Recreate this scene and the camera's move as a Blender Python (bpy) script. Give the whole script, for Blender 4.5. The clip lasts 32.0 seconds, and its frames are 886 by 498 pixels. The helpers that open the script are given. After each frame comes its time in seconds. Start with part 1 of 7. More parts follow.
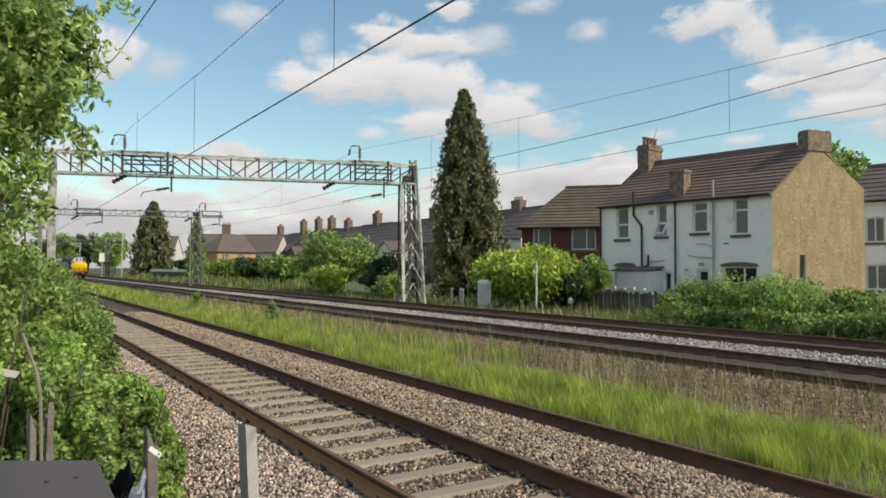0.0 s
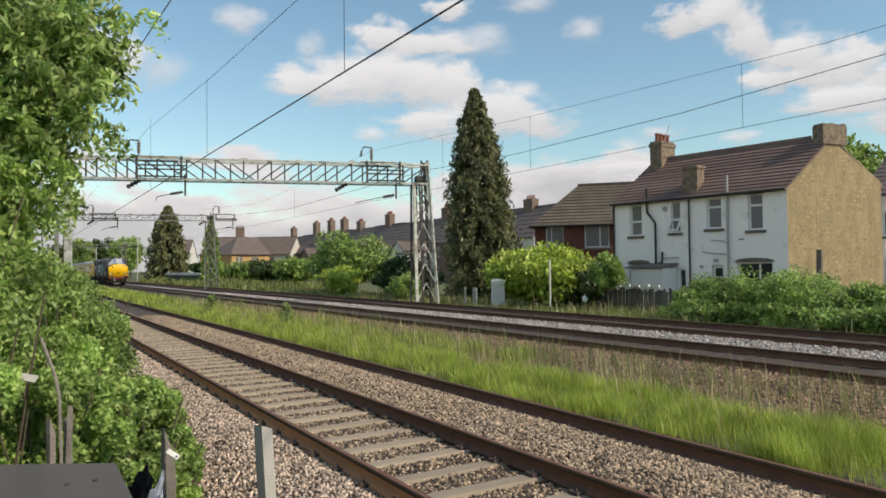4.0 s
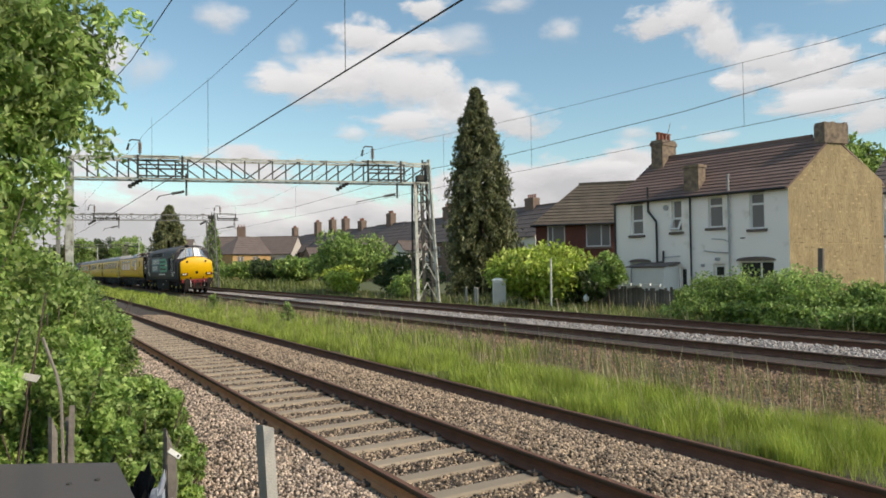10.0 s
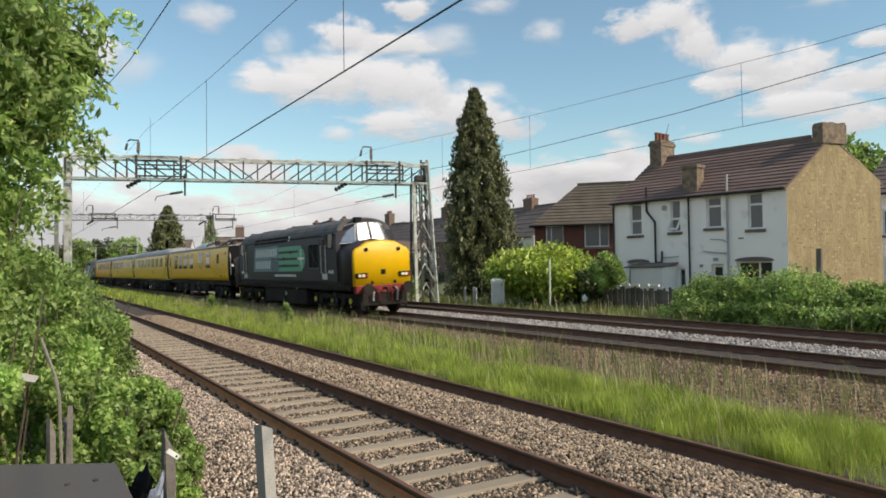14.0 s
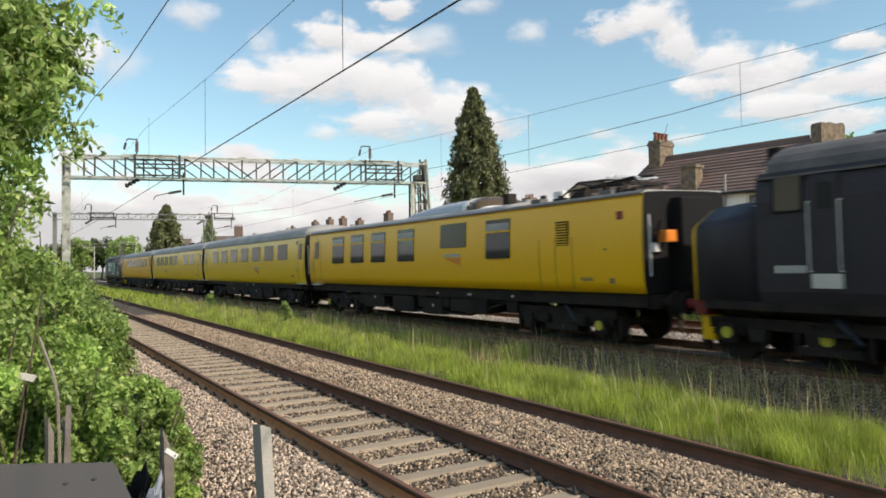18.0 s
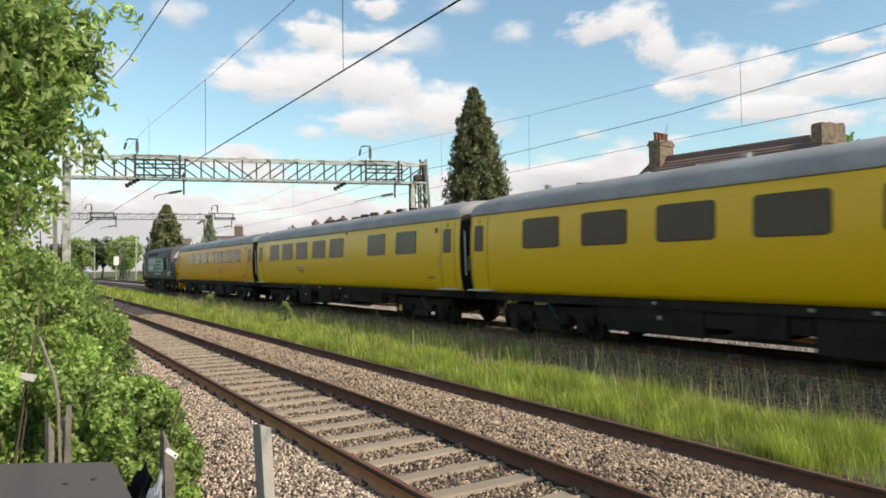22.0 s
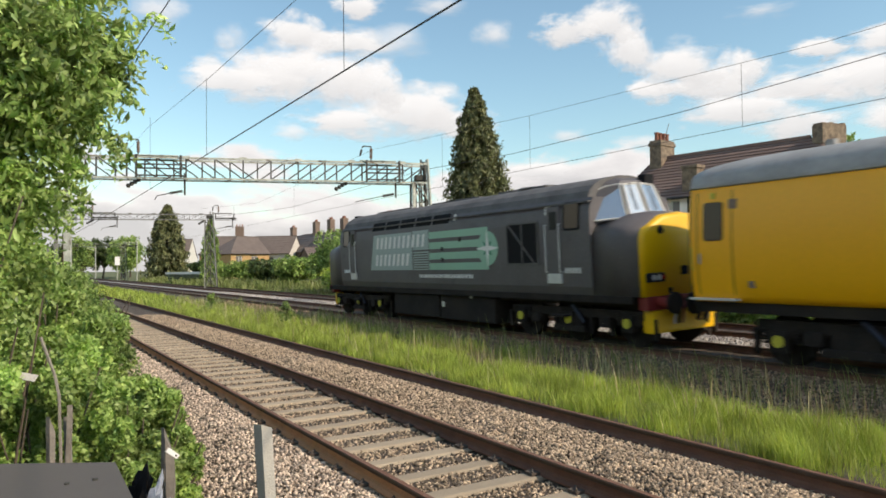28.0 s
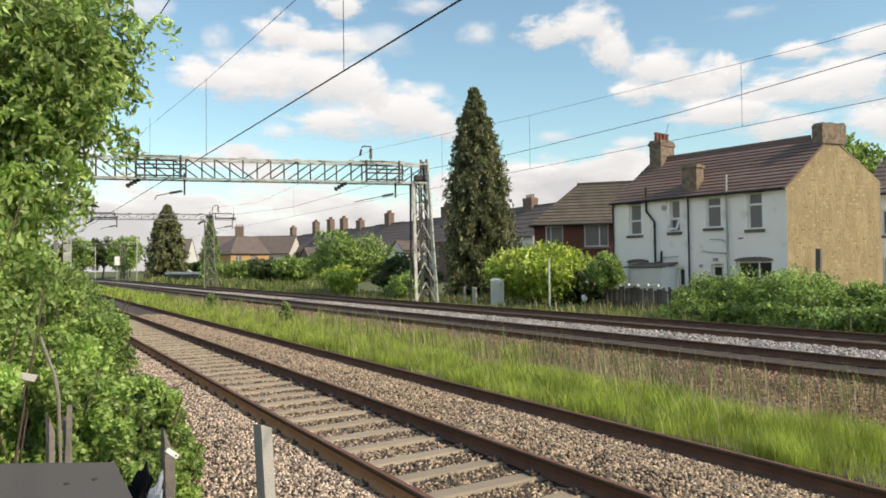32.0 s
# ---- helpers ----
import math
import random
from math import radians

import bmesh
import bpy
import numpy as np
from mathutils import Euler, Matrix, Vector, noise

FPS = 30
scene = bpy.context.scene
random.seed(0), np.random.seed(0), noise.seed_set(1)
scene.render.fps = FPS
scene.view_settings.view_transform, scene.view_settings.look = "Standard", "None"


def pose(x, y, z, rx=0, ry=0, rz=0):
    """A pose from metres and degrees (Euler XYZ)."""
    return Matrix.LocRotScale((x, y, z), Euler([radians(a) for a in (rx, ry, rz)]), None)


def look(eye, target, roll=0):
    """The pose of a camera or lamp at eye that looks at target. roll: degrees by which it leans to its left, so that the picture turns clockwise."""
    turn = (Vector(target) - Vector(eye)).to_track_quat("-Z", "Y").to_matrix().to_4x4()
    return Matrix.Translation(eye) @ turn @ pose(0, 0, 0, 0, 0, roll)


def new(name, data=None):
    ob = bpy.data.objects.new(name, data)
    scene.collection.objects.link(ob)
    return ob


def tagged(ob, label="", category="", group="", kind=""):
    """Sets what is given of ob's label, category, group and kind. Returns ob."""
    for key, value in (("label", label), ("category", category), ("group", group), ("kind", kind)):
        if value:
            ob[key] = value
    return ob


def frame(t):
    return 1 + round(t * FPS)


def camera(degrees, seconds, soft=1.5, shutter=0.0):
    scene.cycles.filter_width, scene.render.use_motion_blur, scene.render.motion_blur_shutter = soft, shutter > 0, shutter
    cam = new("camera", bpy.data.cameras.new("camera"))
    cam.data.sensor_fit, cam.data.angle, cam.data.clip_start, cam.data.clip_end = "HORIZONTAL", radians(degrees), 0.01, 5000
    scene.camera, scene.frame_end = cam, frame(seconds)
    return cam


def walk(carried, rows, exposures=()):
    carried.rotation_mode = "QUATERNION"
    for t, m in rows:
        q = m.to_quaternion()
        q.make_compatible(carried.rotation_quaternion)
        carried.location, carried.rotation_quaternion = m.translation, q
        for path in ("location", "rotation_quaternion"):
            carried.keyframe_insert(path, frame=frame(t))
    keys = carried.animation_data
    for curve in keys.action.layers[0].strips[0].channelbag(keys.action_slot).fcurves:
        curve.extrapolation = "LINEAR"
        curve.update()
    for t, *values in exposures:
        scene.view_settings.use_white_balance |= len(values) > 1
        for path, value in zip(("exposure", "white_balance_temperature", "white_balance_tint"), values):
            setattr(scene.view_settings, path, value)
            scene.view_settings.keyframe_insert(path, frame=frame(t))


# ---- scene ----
# Plan: x runs across the four tracks (away from the camera), y along them, z = 0 at the near track's rail heads.
EYE = 1.847
cam = camera(64.81, 32.0, soft=1.7, shutter=0.4)
walk(cam, [
    (0.0, pose(0, 0, EYE, 91.607, -0.092, -32.683)),
    (0.5, pose(0, 0, EYE, 91.595, -0.021, -32.665)),
    (1.0, pose(0, 0, EYE, 91.649, 0.782, -32.465)),
    (1.5, pose(0, 0, EYE, 91.618, 0.827, -32.187)),
    (2.0, pose(0, 0, EYE, 91.668, 0.769, -31.992)),
    (2.5, pose(0, 0, EYE, 91.607, 0.818, -31.843)),
    (3.0, pose(0, 0, EYE, 91.580, 0.729, -31.715)),
    (3.5, pose(0, 0, EYE, 91.594, 0.679, -31.656)),
    (5.5, pose(0, 0, EYE, 91.559, 0.730, -31.484)),
    (7.0, pose(0, 0, EYE, 91.545, 0.733, -31.464)),
    (9.0, pose(0, 0, EYE, 91.540, 0.755, -31.489)),
    (11.0, pose(0, 0, EYE, 91.540, 0.752, -31.543)),
    (13.0, pose(0, 0, EYE, 91.549, 0.765, -31.600)),
    (14.5, pose(0, 0, EYE, 91.563, 0.758, -31.634)),
    (17.0, pose(0, 0, EYE, 91.520, 0.722, -31.715)),
    (19.0, pose(0, 0, EYE, 91.522, 0.695, -31.725)),
    (21.0, pose(0, 0, EYE, 91.508, 0.688, -31.721)),
    (23.0, pose(0, 0, EYE, 91.521, 0.703, -31.679)),
    (25.0, pose(0, 0, EYE, 91.525, 0.695, -31.627)),
    (27.5, pose(0, 0, EYE, 91.527, 0.684, -31.634)),
    (30.0, pose(0, 0, EYE, 91.523, 0.728, -31.674)),
    (32.0, pose(0, 0, EYE, 91.526, 0.677, -31.658)),
], exposures=[(0.0, 0.02, 7200, 17), (14.0, 0.06, 7200, 17), (17.0, 0.24, 7240, 17), (25.0, 0.28, 7300, 17), (28.0, 0.29, 7340, 17), (29.0, 0.34, 7360, 17), (30.0, 0.35, 7380, 17), (32.0, 0.29, 7380, 17)])

# ---- light ----
SUN = Vector((0.40, -0.68, 0.585)).normalized()      # towards the sun
world = bpy.data.worlds.new("sky")
scene.world = world
world.use_nodes = True
wn = world.node_tree
sky = wn.nodes.new("ShaderNodeTexSky")
sky.sky_type = "NISHITA"
sky.sun_disc = False
sky.sun_elevation = math.asin(SUN.z)
sky.sun_rotation = math.atan2(SUN.x, SUN.y)
sky.air_density, sky.dust_density, sky.ozone_density = 1.2, 0.4, 1.6
back = wn.nodes["Background"]
tone = wn.nodes.new("ShaderNodeMix")
tone.data_type, tone.blend_type = "RGBA", "MULTIPLY"
tone.inputs["Factor"].default_value = 1.0
tone.inputs[7].default_value = (0.84, 1.07, 1.06, 1)
wn.links.new(sky.outputs[0], tone.inputs[6])
wn.links.new(tone.outputs[2], back.inputs[0])
back.inputs[1].default_value = 0.14
sun_data = bpy.data.lights.new("sun", "SUN")
sun_data.energy, sun_data.angle, sun_data.color = 3.5, radians(0.6), (1.0, 0.92, 0.79)
sun = new("sun", sun_data)
sun.matrix_world = look(SUN * 50, (0, 0, 0))

# ---- materials ----
def material(name, colour, rough=0.8, metal=0.0, vary=0.25, scale=3.0, grain=40.0, bump=0.3, second=None, island=0.0, random_ob=0.0, spec=0.5, stain=None, stretch=None):
    """A surface with colour variation at two scales, relief and, where asked, a stain colour in patches."""
    m = bpy.data.materials.new(name)
    m.use_nodes = True
    t = m.node_tree
    n, l = t.nodes, t.links
    b = n["Principled BSDF"]
    b.inputs["Roughness"].default_value = rough
    b.inputs["Metallic"].default_value = metal
    b.inputs["Specular IOR Level"].default_value = spec
    tc = n.new("ShaderNodeTexCoord")
    big = n.new("ShaderNodeTexNoise")
    big.inputs["Scale"].default_value, big.inputs["Detail"].default_value = scale, 6
    fine = n.new("ShaderNodeTexNoise")
    fine.inputs["Scale"].default_value, fine.inputs["Detail"].default_value = grain, 4
    for x in (big, fine):
        if stretch:
            mp = n.new("ShaderNodeMapping")
            mp.inputs["Scale"].default_value = stretch
            l.new(tc.outputs["Object"], mp.inputs["Vector"])
            l.new(mp.outputs[0], x.inputs["Vector"])
        else:
            l.new(tc.outputs["Object"], x.inputs["Vector"])
    second = second or tuple(c * 0.55 for c in colour)
    mix = n.new("ShaderNodeMix")
    mix.data_type = "RGBA"
    mix.inputs[6].default_value, mix.inputs[7].default_value = (*colour, 1), (*second, 1)
    ramp = n.new("ShaderNodeMapRange")
    ramp.inputs["From Min"].default_value, ramp.inputs["From Max"].default_value = 0.35, 0.7
    ramp.inputs["To Max"].default_value = min(1.0, vary * 2)
    l.new(big.outputs["Fac"], ramp.inputs["Value"])
    l.new(ramp.outputs[0], mix.inputs["Factor"])
    val = n.new("ShaderNodeMapRange")
    val.inputs["To Min"].default_value, val.inputs["To Max"].default_value = 1 - vary, 1 + vary
    l.new(fine.outputs["Fac"], val.inputs["Value"])
    hsv = n.new("ShaderNodeHueSaturation")
    l.new(mix.outputs[2], hsv.inputs["Color"])
    last = val.outputs[0]
    for amount, kind, out in ((island, "ShaderNodeNewGeometry", "Random Per Island"), (random_ob, "ShaderNodeObjectInfo", "Random")):
        if amount:
            src = n.new(kind)
            rng = n.new("ShaderNodeMapRange")
            rng.inputs["To Min"].default_value, rng.inputs["To Max"].default_value = 1 - amount, 1 + amount
            l.new(src.outputs[out], rng.inputs["Value"])
            mul = n.new("ShaderNodeMath")
            mul.operation = "MULTIPLY"
            l.new(last, mul.inputs[0])
            l.new(rng.outputs[0], mul.inputs[1])
            last = mul.outputs[0]
    l.new(last, hsv.inputs["Value"])
    col = hsv.outputs["Color"]
    if stain:
        sc, spread, scol = stain
        sn = n.new("ShaderNodeTexNoise")
        sn.inputs["Scale"].default_value, sn.inputs["Detail"].default_value = sc, 8
        l.new(tc.outputs["Object"], sn.inputs["Vector"])
        sr = n.new("ShaderNodeMapRange")
        sr.inputs["From Min"].default_value, sr.inputs["From Max"].default_value = spread, spread + 0.15
        l.new(sn.outputs["Fac"], sr.inputs["Value"])
        m2 = n.new("ShaderNodeMix")
        m2.data_type = "RGBA"
        m2.inputs[7].default_value = (*scol, 1)
        l.new(sr.outputs[0], m2.inputs["Factor"])
        l.new(col, m2.inputs[6])
        col = m2.outputs[2]
    l.new(col, b.inputs["Base Color"])
    if bump:
        bp = n.new("ShaderNodeBump")
        bp.inputs["Strength"].default_value, bp.inputs["Distance"].default_value = bump, 0.02
        l.new(fine.outputs["Fac"], bp.inputs["Height"])
        l.new(bp.outputs[0], b.inputs["Normal"])
    return m


def leaf_material(name, colour, second, rough=0.45, through_light=0.35, vary=0.5):
    """Leaves: colour varies from leaf to leaf and some light comes through them."""
    m = bpy.data.materials.new(name)
    m.use_nodes = True
    n, l = m.node_tree.nodes, m.node_tree.links
    b = n["Principled BSDF"]
    b.inputs["Roughness"].default_value = rough
    b.inputs["Specular IOR Level"].default_value = 0.5
    geo = n.new("ShaderNodeNewGeometry")
    mix = n.new("ShaderNodeMix")
    mix.data_type = "RGBA"
    mix.inputs[6].default_value, mix.inputs[7].default_value = (*colour, 1), (*second, 1)
    l.new(geo.outputs["Random Per Island"], mix.inputs["Factor"])
    tc = n.new("ShaderNodeTexCoord")
    nz = n.new("ShaderNodeTexNoise")
    nz.inputs["Scale"].default_value = 2.2
    l.new(tc.outputs["Object"], nz.inputs["Vector"])
    rng = n.new("ShaderNodeMapRange")
    rng.inputs["From Min"].default_value, rng.inputs["From Max"].default_value = 0.3, 0.7
    rng.inputs["To Min"].default_value, rng.inputs["To Max"].default_value = 1 - vary, 1 + vary
    l.new(nz.outputs["Fac"], rng.inputs["Value"])
    hsv = n.new("ShaderNodeHueSaturation")
    l.new(mix.outputs[2], hsv.inputs["Color"])
    l.new(rng.outputs[0], hsv.inputs["Value"])
    l.new(hsv.outputs[0], b.inputs["Base Color"])
    tr = n.new("ShaderNodeBsdfTranslucent")
    l.new(hsv.outputs[0], tr.inputs["Color"])
    ms = n.new("ShaderNodeMixShader")
    ms.inputs[0].default_value = through_light
    l.new(b.outputs[0], ms.inputs[1])
    l.new(tr.outputs[0], ms.inputs[2])
    l.new(ms.outputs[0], n["Material Output"].inputs[0])
    return m


def glass_material(name, colour=(0.05, 0.06, 0.07), rough=0.06, spec=0.5):
    m = bpy.data.materials.new(name)
    m.use_nodes = True
    b = m.node_tree.nodes["Principled BSDF"]
    b.inputs["Base Color"].default_value = (*colour, 1)
    b.inputs["Roughness"].default_value = rough
    b.inputs["Specular IOR Level"].default_value = spec
    return m


def glow_material(name, colour, strength):
    m = bpy.data.materials.new(name)
    m.use_nodes = True
    b = m.node_tree.nodes["Principled BSDF"]
    b.inputs["Base Color"].default_value = (*colour, 1)
    b.inputs["Emission Color"].default_value = (*colour, 1)
    b.inputs["Emission Strength"].default_value = strength
    return m


GROUND = material("earth_and_grass", (0.10, 0.13, 0.035), 0.95, vary=0.35, scale=0.35, grain=9, second=(0.12, 0.10, 0.06), bump=0.6)
# Bed colour is kept dark to stand for shade in the gaps between stones.
BALLAST = material("ballast_bed", (0.10, 0.076, 0.055), 0.95, vary=0.6, scale=1.2, grain=34, second=(0.055, 0.042, 0.032), bump=1.0)
BALLAST_FAR = material("paler_ballast_bed", (0.34, 0.315, 0.29), 0.95, vary=0.5, scale=1.5, grain=24, second=(0.22, 0.20, 0.175), bump=1.0)
STONE = material("ballast_stone", (0.40, 0.305, 0.21), 0.9, vary=0.3, scale=4, grain=60, second=(0.18, 0.132, 0.09), island=0.95)
STONE_PINK = material("pinkish_ballast_stone", (0.54, 0.43, 0.335), 0.9, vary=0.3, scale=4, grain=60, second=(0.26, 0.195, 0.145), island=0.8)
STONE_BROWN = material("earthy_ballast_stone", (0.37, 0.245, 0.155), 0.92, vary=0.3, scale=4, grain=60, second=(0.19, 0.125, 0.08), island=0.6)
STONE_PALE = material("pale_ballast_stone", (0.43, 0.395, 0.36), 0.9, vary=0.25, scale=4, grain=60, second=(0.29, 0.26, 0.235), island=0.55)
RUST = material("rusty_rail_steel", (0.60, 0.30, 0.15), 0.85, metal=0.0, vary=0.3, scale=5, grain=70, second=(0.40, 0.19, 0.095))
RUST_DARK = material("dark_rail_steel", (0.185, 0.088, 0.054), 0.85, metal=0.0, vary=0.3, scale=5, grain=70)
RAIL_HEAD_SHADE = material("shaded_rail_head", (0.10, 0.066, 0.045), 0.8, metal=0.0, vary=0.2, scale=2, grain=50, bump=0.1, spec=0.2)
CONCRETE = material("sleeper_concrete", (0.36, 0.295, 0.21), 0.92, vary=0.2, scale=3, grain=60, second=(0.26, 0.21, 0.15), random_ob=0.12)
GALV = material("galvanised_steel", (0.60, 0.61, 0.53), 0.65, metal=0.3, vary=0.35, scale=3, grain=30, second=(0.26, 0.265, 0.22), stain=(2.6, 0.54, (0.16, 0.135, 0.10)))
# Serves plainly dark fittings and, as painted shade, the gantry's darker members.
STEEL_DARK = material("dark_and_shaded_steel", (0.07, 0.068, 0.058), 0.8, metal=0.2, vary=0.3, scale=3, grain=40)
FAR_STEEL = material("dull_grey_steel", (0.24, 0.24, 0.215), 0.7, metal=0.1, vary=0.2, scale=2, grain=30)
WIRE = material("copper_wire_dark", (0.05, 0.05, 0.05), 0.6, metal=0.5, vary=0.1, bump=0)
YELLOW = material("train_yellow_paint", (0.88, 0.525, 0.006), 0.32, vary=0.06, scale=0.9, grain=14, second=(0.78, 0.455, 0.008), bump=0.02, stain=(0.7, 0.70, (0.62, 0.40, 0.015)))
YELLOW_WARM = material("train_warm_yellow_paint", (0.91, 0.49, 0.006), 0.34, vary=0.06, scale=0.9, grain=14, second=(0.82, 0.43, 0.008), bump=0.02, stain=(0.7, 0.72, (0.64, 0.37, 0.015)))
YELLOW_DEEP = material("train_orange_yellow_paint", (0.93, 0.435, 0.006), 0.36, vary=0.07, scale=1.2, grain=14, second=(0.80, 0.36, 0.008), bump=0.02, stain=(0.7, 0.70, (0.55, 0.28, 0.015)))
NOSE = material("warning_yellow_paint", (0.88, 0.50, 0.004), 0.4, vary=0.06, scale=2, grain=20, bump=0.03)
ROOF_GREY = material("coach_roof_grey", (0.36, 0.355, 0.34), 0.6, vary=0.25, scale=0.8, grain=10, second=(0.15, 0.142, 0.132), bump=0.1)
LOCO_GREY = material("loco_dark_blue_grey", (0.038, 0.034, 0.041), 0.55, vary=0.22, scale=1.3, grain=16, bump=0.05, second=(0.026, 0.023, 0.028), spec=0.3, stain=(1.6, 0.68, (0.055, 0.05, 0.05)))
LOCO_FADED = material("loco_faded_grey", (0.105, 0.095, 0.095), 0.55, vary=0.25, scale=1.3, grain=16, bump=0.05, second=(0.072, 0.064, 0.064), stain=(1.4, 0.62, (0.05, 0.044, 0.042)))
LOCO_ROOF = material("loco_roof_grime", (0.135, 0.128, 0.122), 0.75, vary=0.4, scale=1.6, grain=16, bump=0.1, second=(0.06, 0.056, 0.052))
GREEN = material("loco_green_vinyl", (0.055, 0.37, 0.23), 0.42, vary=0.12, scale=2, grain=20, second=(0.05, 0.30, 0.20), bump=0.02)
GREEN_FADED = material("loco_faded_green_vinyl", (0.27, 0.50, 0.36), 0.55, vary=0.15, scale=2, grain=20, second=(0.22, 0.42, 0.30), bump=0.02)
GREEN_DEEP = material("loco_deep_green_vinyl", (0.02, 0.20, 0.12), 0.5, vary=0.1, scale=2, grain=20, bump=0.02)
TEAL = material("loco_blue_grey_vinyl", (0.13, 0.215, 0.26), 0.5, vary=0.12, scale=2, grain=20, bump=0.02, second=(0.10, 0.17, 0.205))
TEAL_FADED = material("loco_faded_panel_vinyl", (0.33, 0.41, 0.38), 0.55, vary=0.15, scale=2, grain=20, bump=0.02, second=(0.27, 0.34, 0.32))
WHITE = material("white_paint", (0.78, 0.77, 0.73), 0.6, vary=0.08, scale=2, grain=30, bump=0.05)
LETTER = material("pale_lettering", (0.78, 0.78, 0.74), 0.6, vary=0.08, scale=2, grain=30, bump=0)
CREAM = material("off_white_panel", (0.66, 0.64, 0.58), 0.6, vary=0.12, scale=3, grain=30, bump=0.05)
BLACK = material("underframe_black", (0.021, 0.018, 0.016), 0.9, vary=0.4, scale=2, grain=25, second=(0.042, 0.033, 0.026), spec=0.25)
RUBBER = material("gangway_black", (0.011, 0.011, 0.012), 0.9, vary=0.2, bump=0.2, spec=0.25)
RED = material("buffer_beam_red", (0.25, 0.022, 0.02), 0.6, vary=0.3, bump=0.05)
ORANGE = material("orange_cable_box", (0.80, 0.24, 0.02), 0.5, vary=0.1, bump=0.05)
AXLE = material("axlebox_yellow", (0.62, 0.55, 0.05), 0.6, vary=0.2, bump=0.05)
BLUE = material("blue_damper", (0.02, 0.028, 0.05), 0.6, vary=0.2, bump=0.05)
PANE = glass_material("dark_window_glass", (0.03, 0.033, 0.035))
PANE_GREY = glass_material("brown_tinted_glass", (0.095, 0.07, 0.042), 0.12, 0.2)
PANE_NET = glass_material("curtained_house_glass", (0.17, 0.165, 0.155), 0.15, 0.4)
SILVER = material("dome_silver", (0.48, 0.5, 0.52), 0.4, metal=0.2, vary=0.12, scale=2, grain=20, bump=0.02)
RENDER_WHITE = material("white_rendered_wall", (0.96, 0.915, 0.855), 0.9, vary=0.09, scale=0.8, grain=60, second=(0.86, 0.81, 0.745), bump=0.2, stain=(1.3, 0.60, (0.68, 0.63, 0.56)))
BRICK_RED = material("dark_red_brick", (0.17, 0.062, 0.045), 0.9, vary=0.3, scale=2, grain=40, second=(0.13, 0.045, 0.035))
BRICK_BROWN = material("brown_brick", (0.21, 0.15, 0.115), 0.9, vary=0.3, scale=2, grain=40, second=(0.14, 0.09, 0.065), island=0.2)
BRICK_ORANGE = material("orange_brick", (0.50, 0.32, 0.14), 0.9, vary=0.25, scale=2, grain=40, second=(0.36, 0.21, 0.09))
GABLE = material("bare_yellow_stock_brick", (0.395, 0.305, 0.165), 0.95, vary=0.45, scale=1.3, grain=8, second=(0.275, 0.205, 0.108), bump=1.0, stain=(0.7, 0.56, (0.31, 0.24, 0.135)), stretch=(2.4, 2.4, 0.7))
GABLE_BRICK = material("worn_yellow_brick", (0.40, 0.31, 0.17), 0.95, vary=0.45, scale=6, grain=16, second=(0.28, 0.205, 0.108), random_ob=0.34, stretch=(1.4, 1.4, 0.5))
MORTAR = material("pale_lime_mortar", (0.50, 0.38, 0.20), 0.95, vary=0.3, scale=4, grain=30)
TILE = material("brown_roof_tile", (0.20, 0.135, 0.11), 0.85, vary=0.25, scale=1.5, grain=30, second=(0.14, 0.095, 0.08), random_ob=0.15)
TILE_GREY = material("grey_brown_roof_tile", (0.145, 0.118, 0.09), 0.85, vary=0.35, scale=1.5, grain=30, second=(0.085, 0.075, 0.055), random_ob=0.15)
SLATE = material("far_slate_roof", (0.165, 0.13, 0.112), 0.85, vary=0.3, scale=0.8, grain=14, second=(0.11, 0.088, 0.078))
STACK = material("weathered_grey_brick", (0.27, 0.205, 0.14), 0.95, vary=0.55, scale=5, grain=18, second=(0.12, 0.092, 0.07), bump=0.6)
OILY = material("dark_oily_ballast", (0.085, 0.066, 0.05), 0.9, vary=0.45, scale=1.5, grain=26, second=(0.045, 0.036, 0.03), bump=1.0)
SLEEPER_DARK = material("dark_stained_sleeper", (0.085, 0.066, 0.052), 0.9, vary=0.3, scale=2, grain=30)
SCREEN = material("sky_bright_windscreen", (0.60, 0.61, 0.61), 0.16, metal=0.85, vary=0.05, scale=2, grain=20, bump=0.0)
FROSTED = material("frosted_window_glass", (0.30, 0.29, 0.26), 0.35, vary=0.2, scale=1.5, grain=20, bump=0.02)
GRIME = material("grimy_joint", (0.22, 0.13, 0.01), 0.8, vary=0.3, bump=0.1)
MOSSY = material("mossy_wall", (0.10, 0.12, 0.06), 0.95, vary=0.4, scale=0.8, grain=12, second=(0.07, 0.06, 0.045), bump=0.5)
POT = material("terracotta_pot", (0.27, 0.10, 0.06), 0.85, vary=0.25, bump=0.2)
PIPE = material("black_pipe", (0.02, 0.02, 0.022), 0.5, vary=0.2, bump=0.05)
PIPE_GREY = material("grey_pipe", (0.4, 0.4, 0.39), 0.6, vary=0.15, bump=0.05)
FENCE_WOOD = material("weathered_fence_board", (0.17, 0.15, 0.125), 0.95, vary=0.35, scale=2, grain=30, second=(0.09, 0.078, 0.065), random_ob=0.3)
WOOD_GREY = material("silvered_split_timber", (0.27, 0.24, 0.20), 0.95, vary=0.35, scale=3, grain=40, second=(0.14, 0.12, 0.10))
STAKE_GREY = material("grey_concrete_stake", (0.42, 0.40, 0.35), 0.9, vary=0.2, scale=6, grain=80, second=(0.3, 0.31, 0.28))
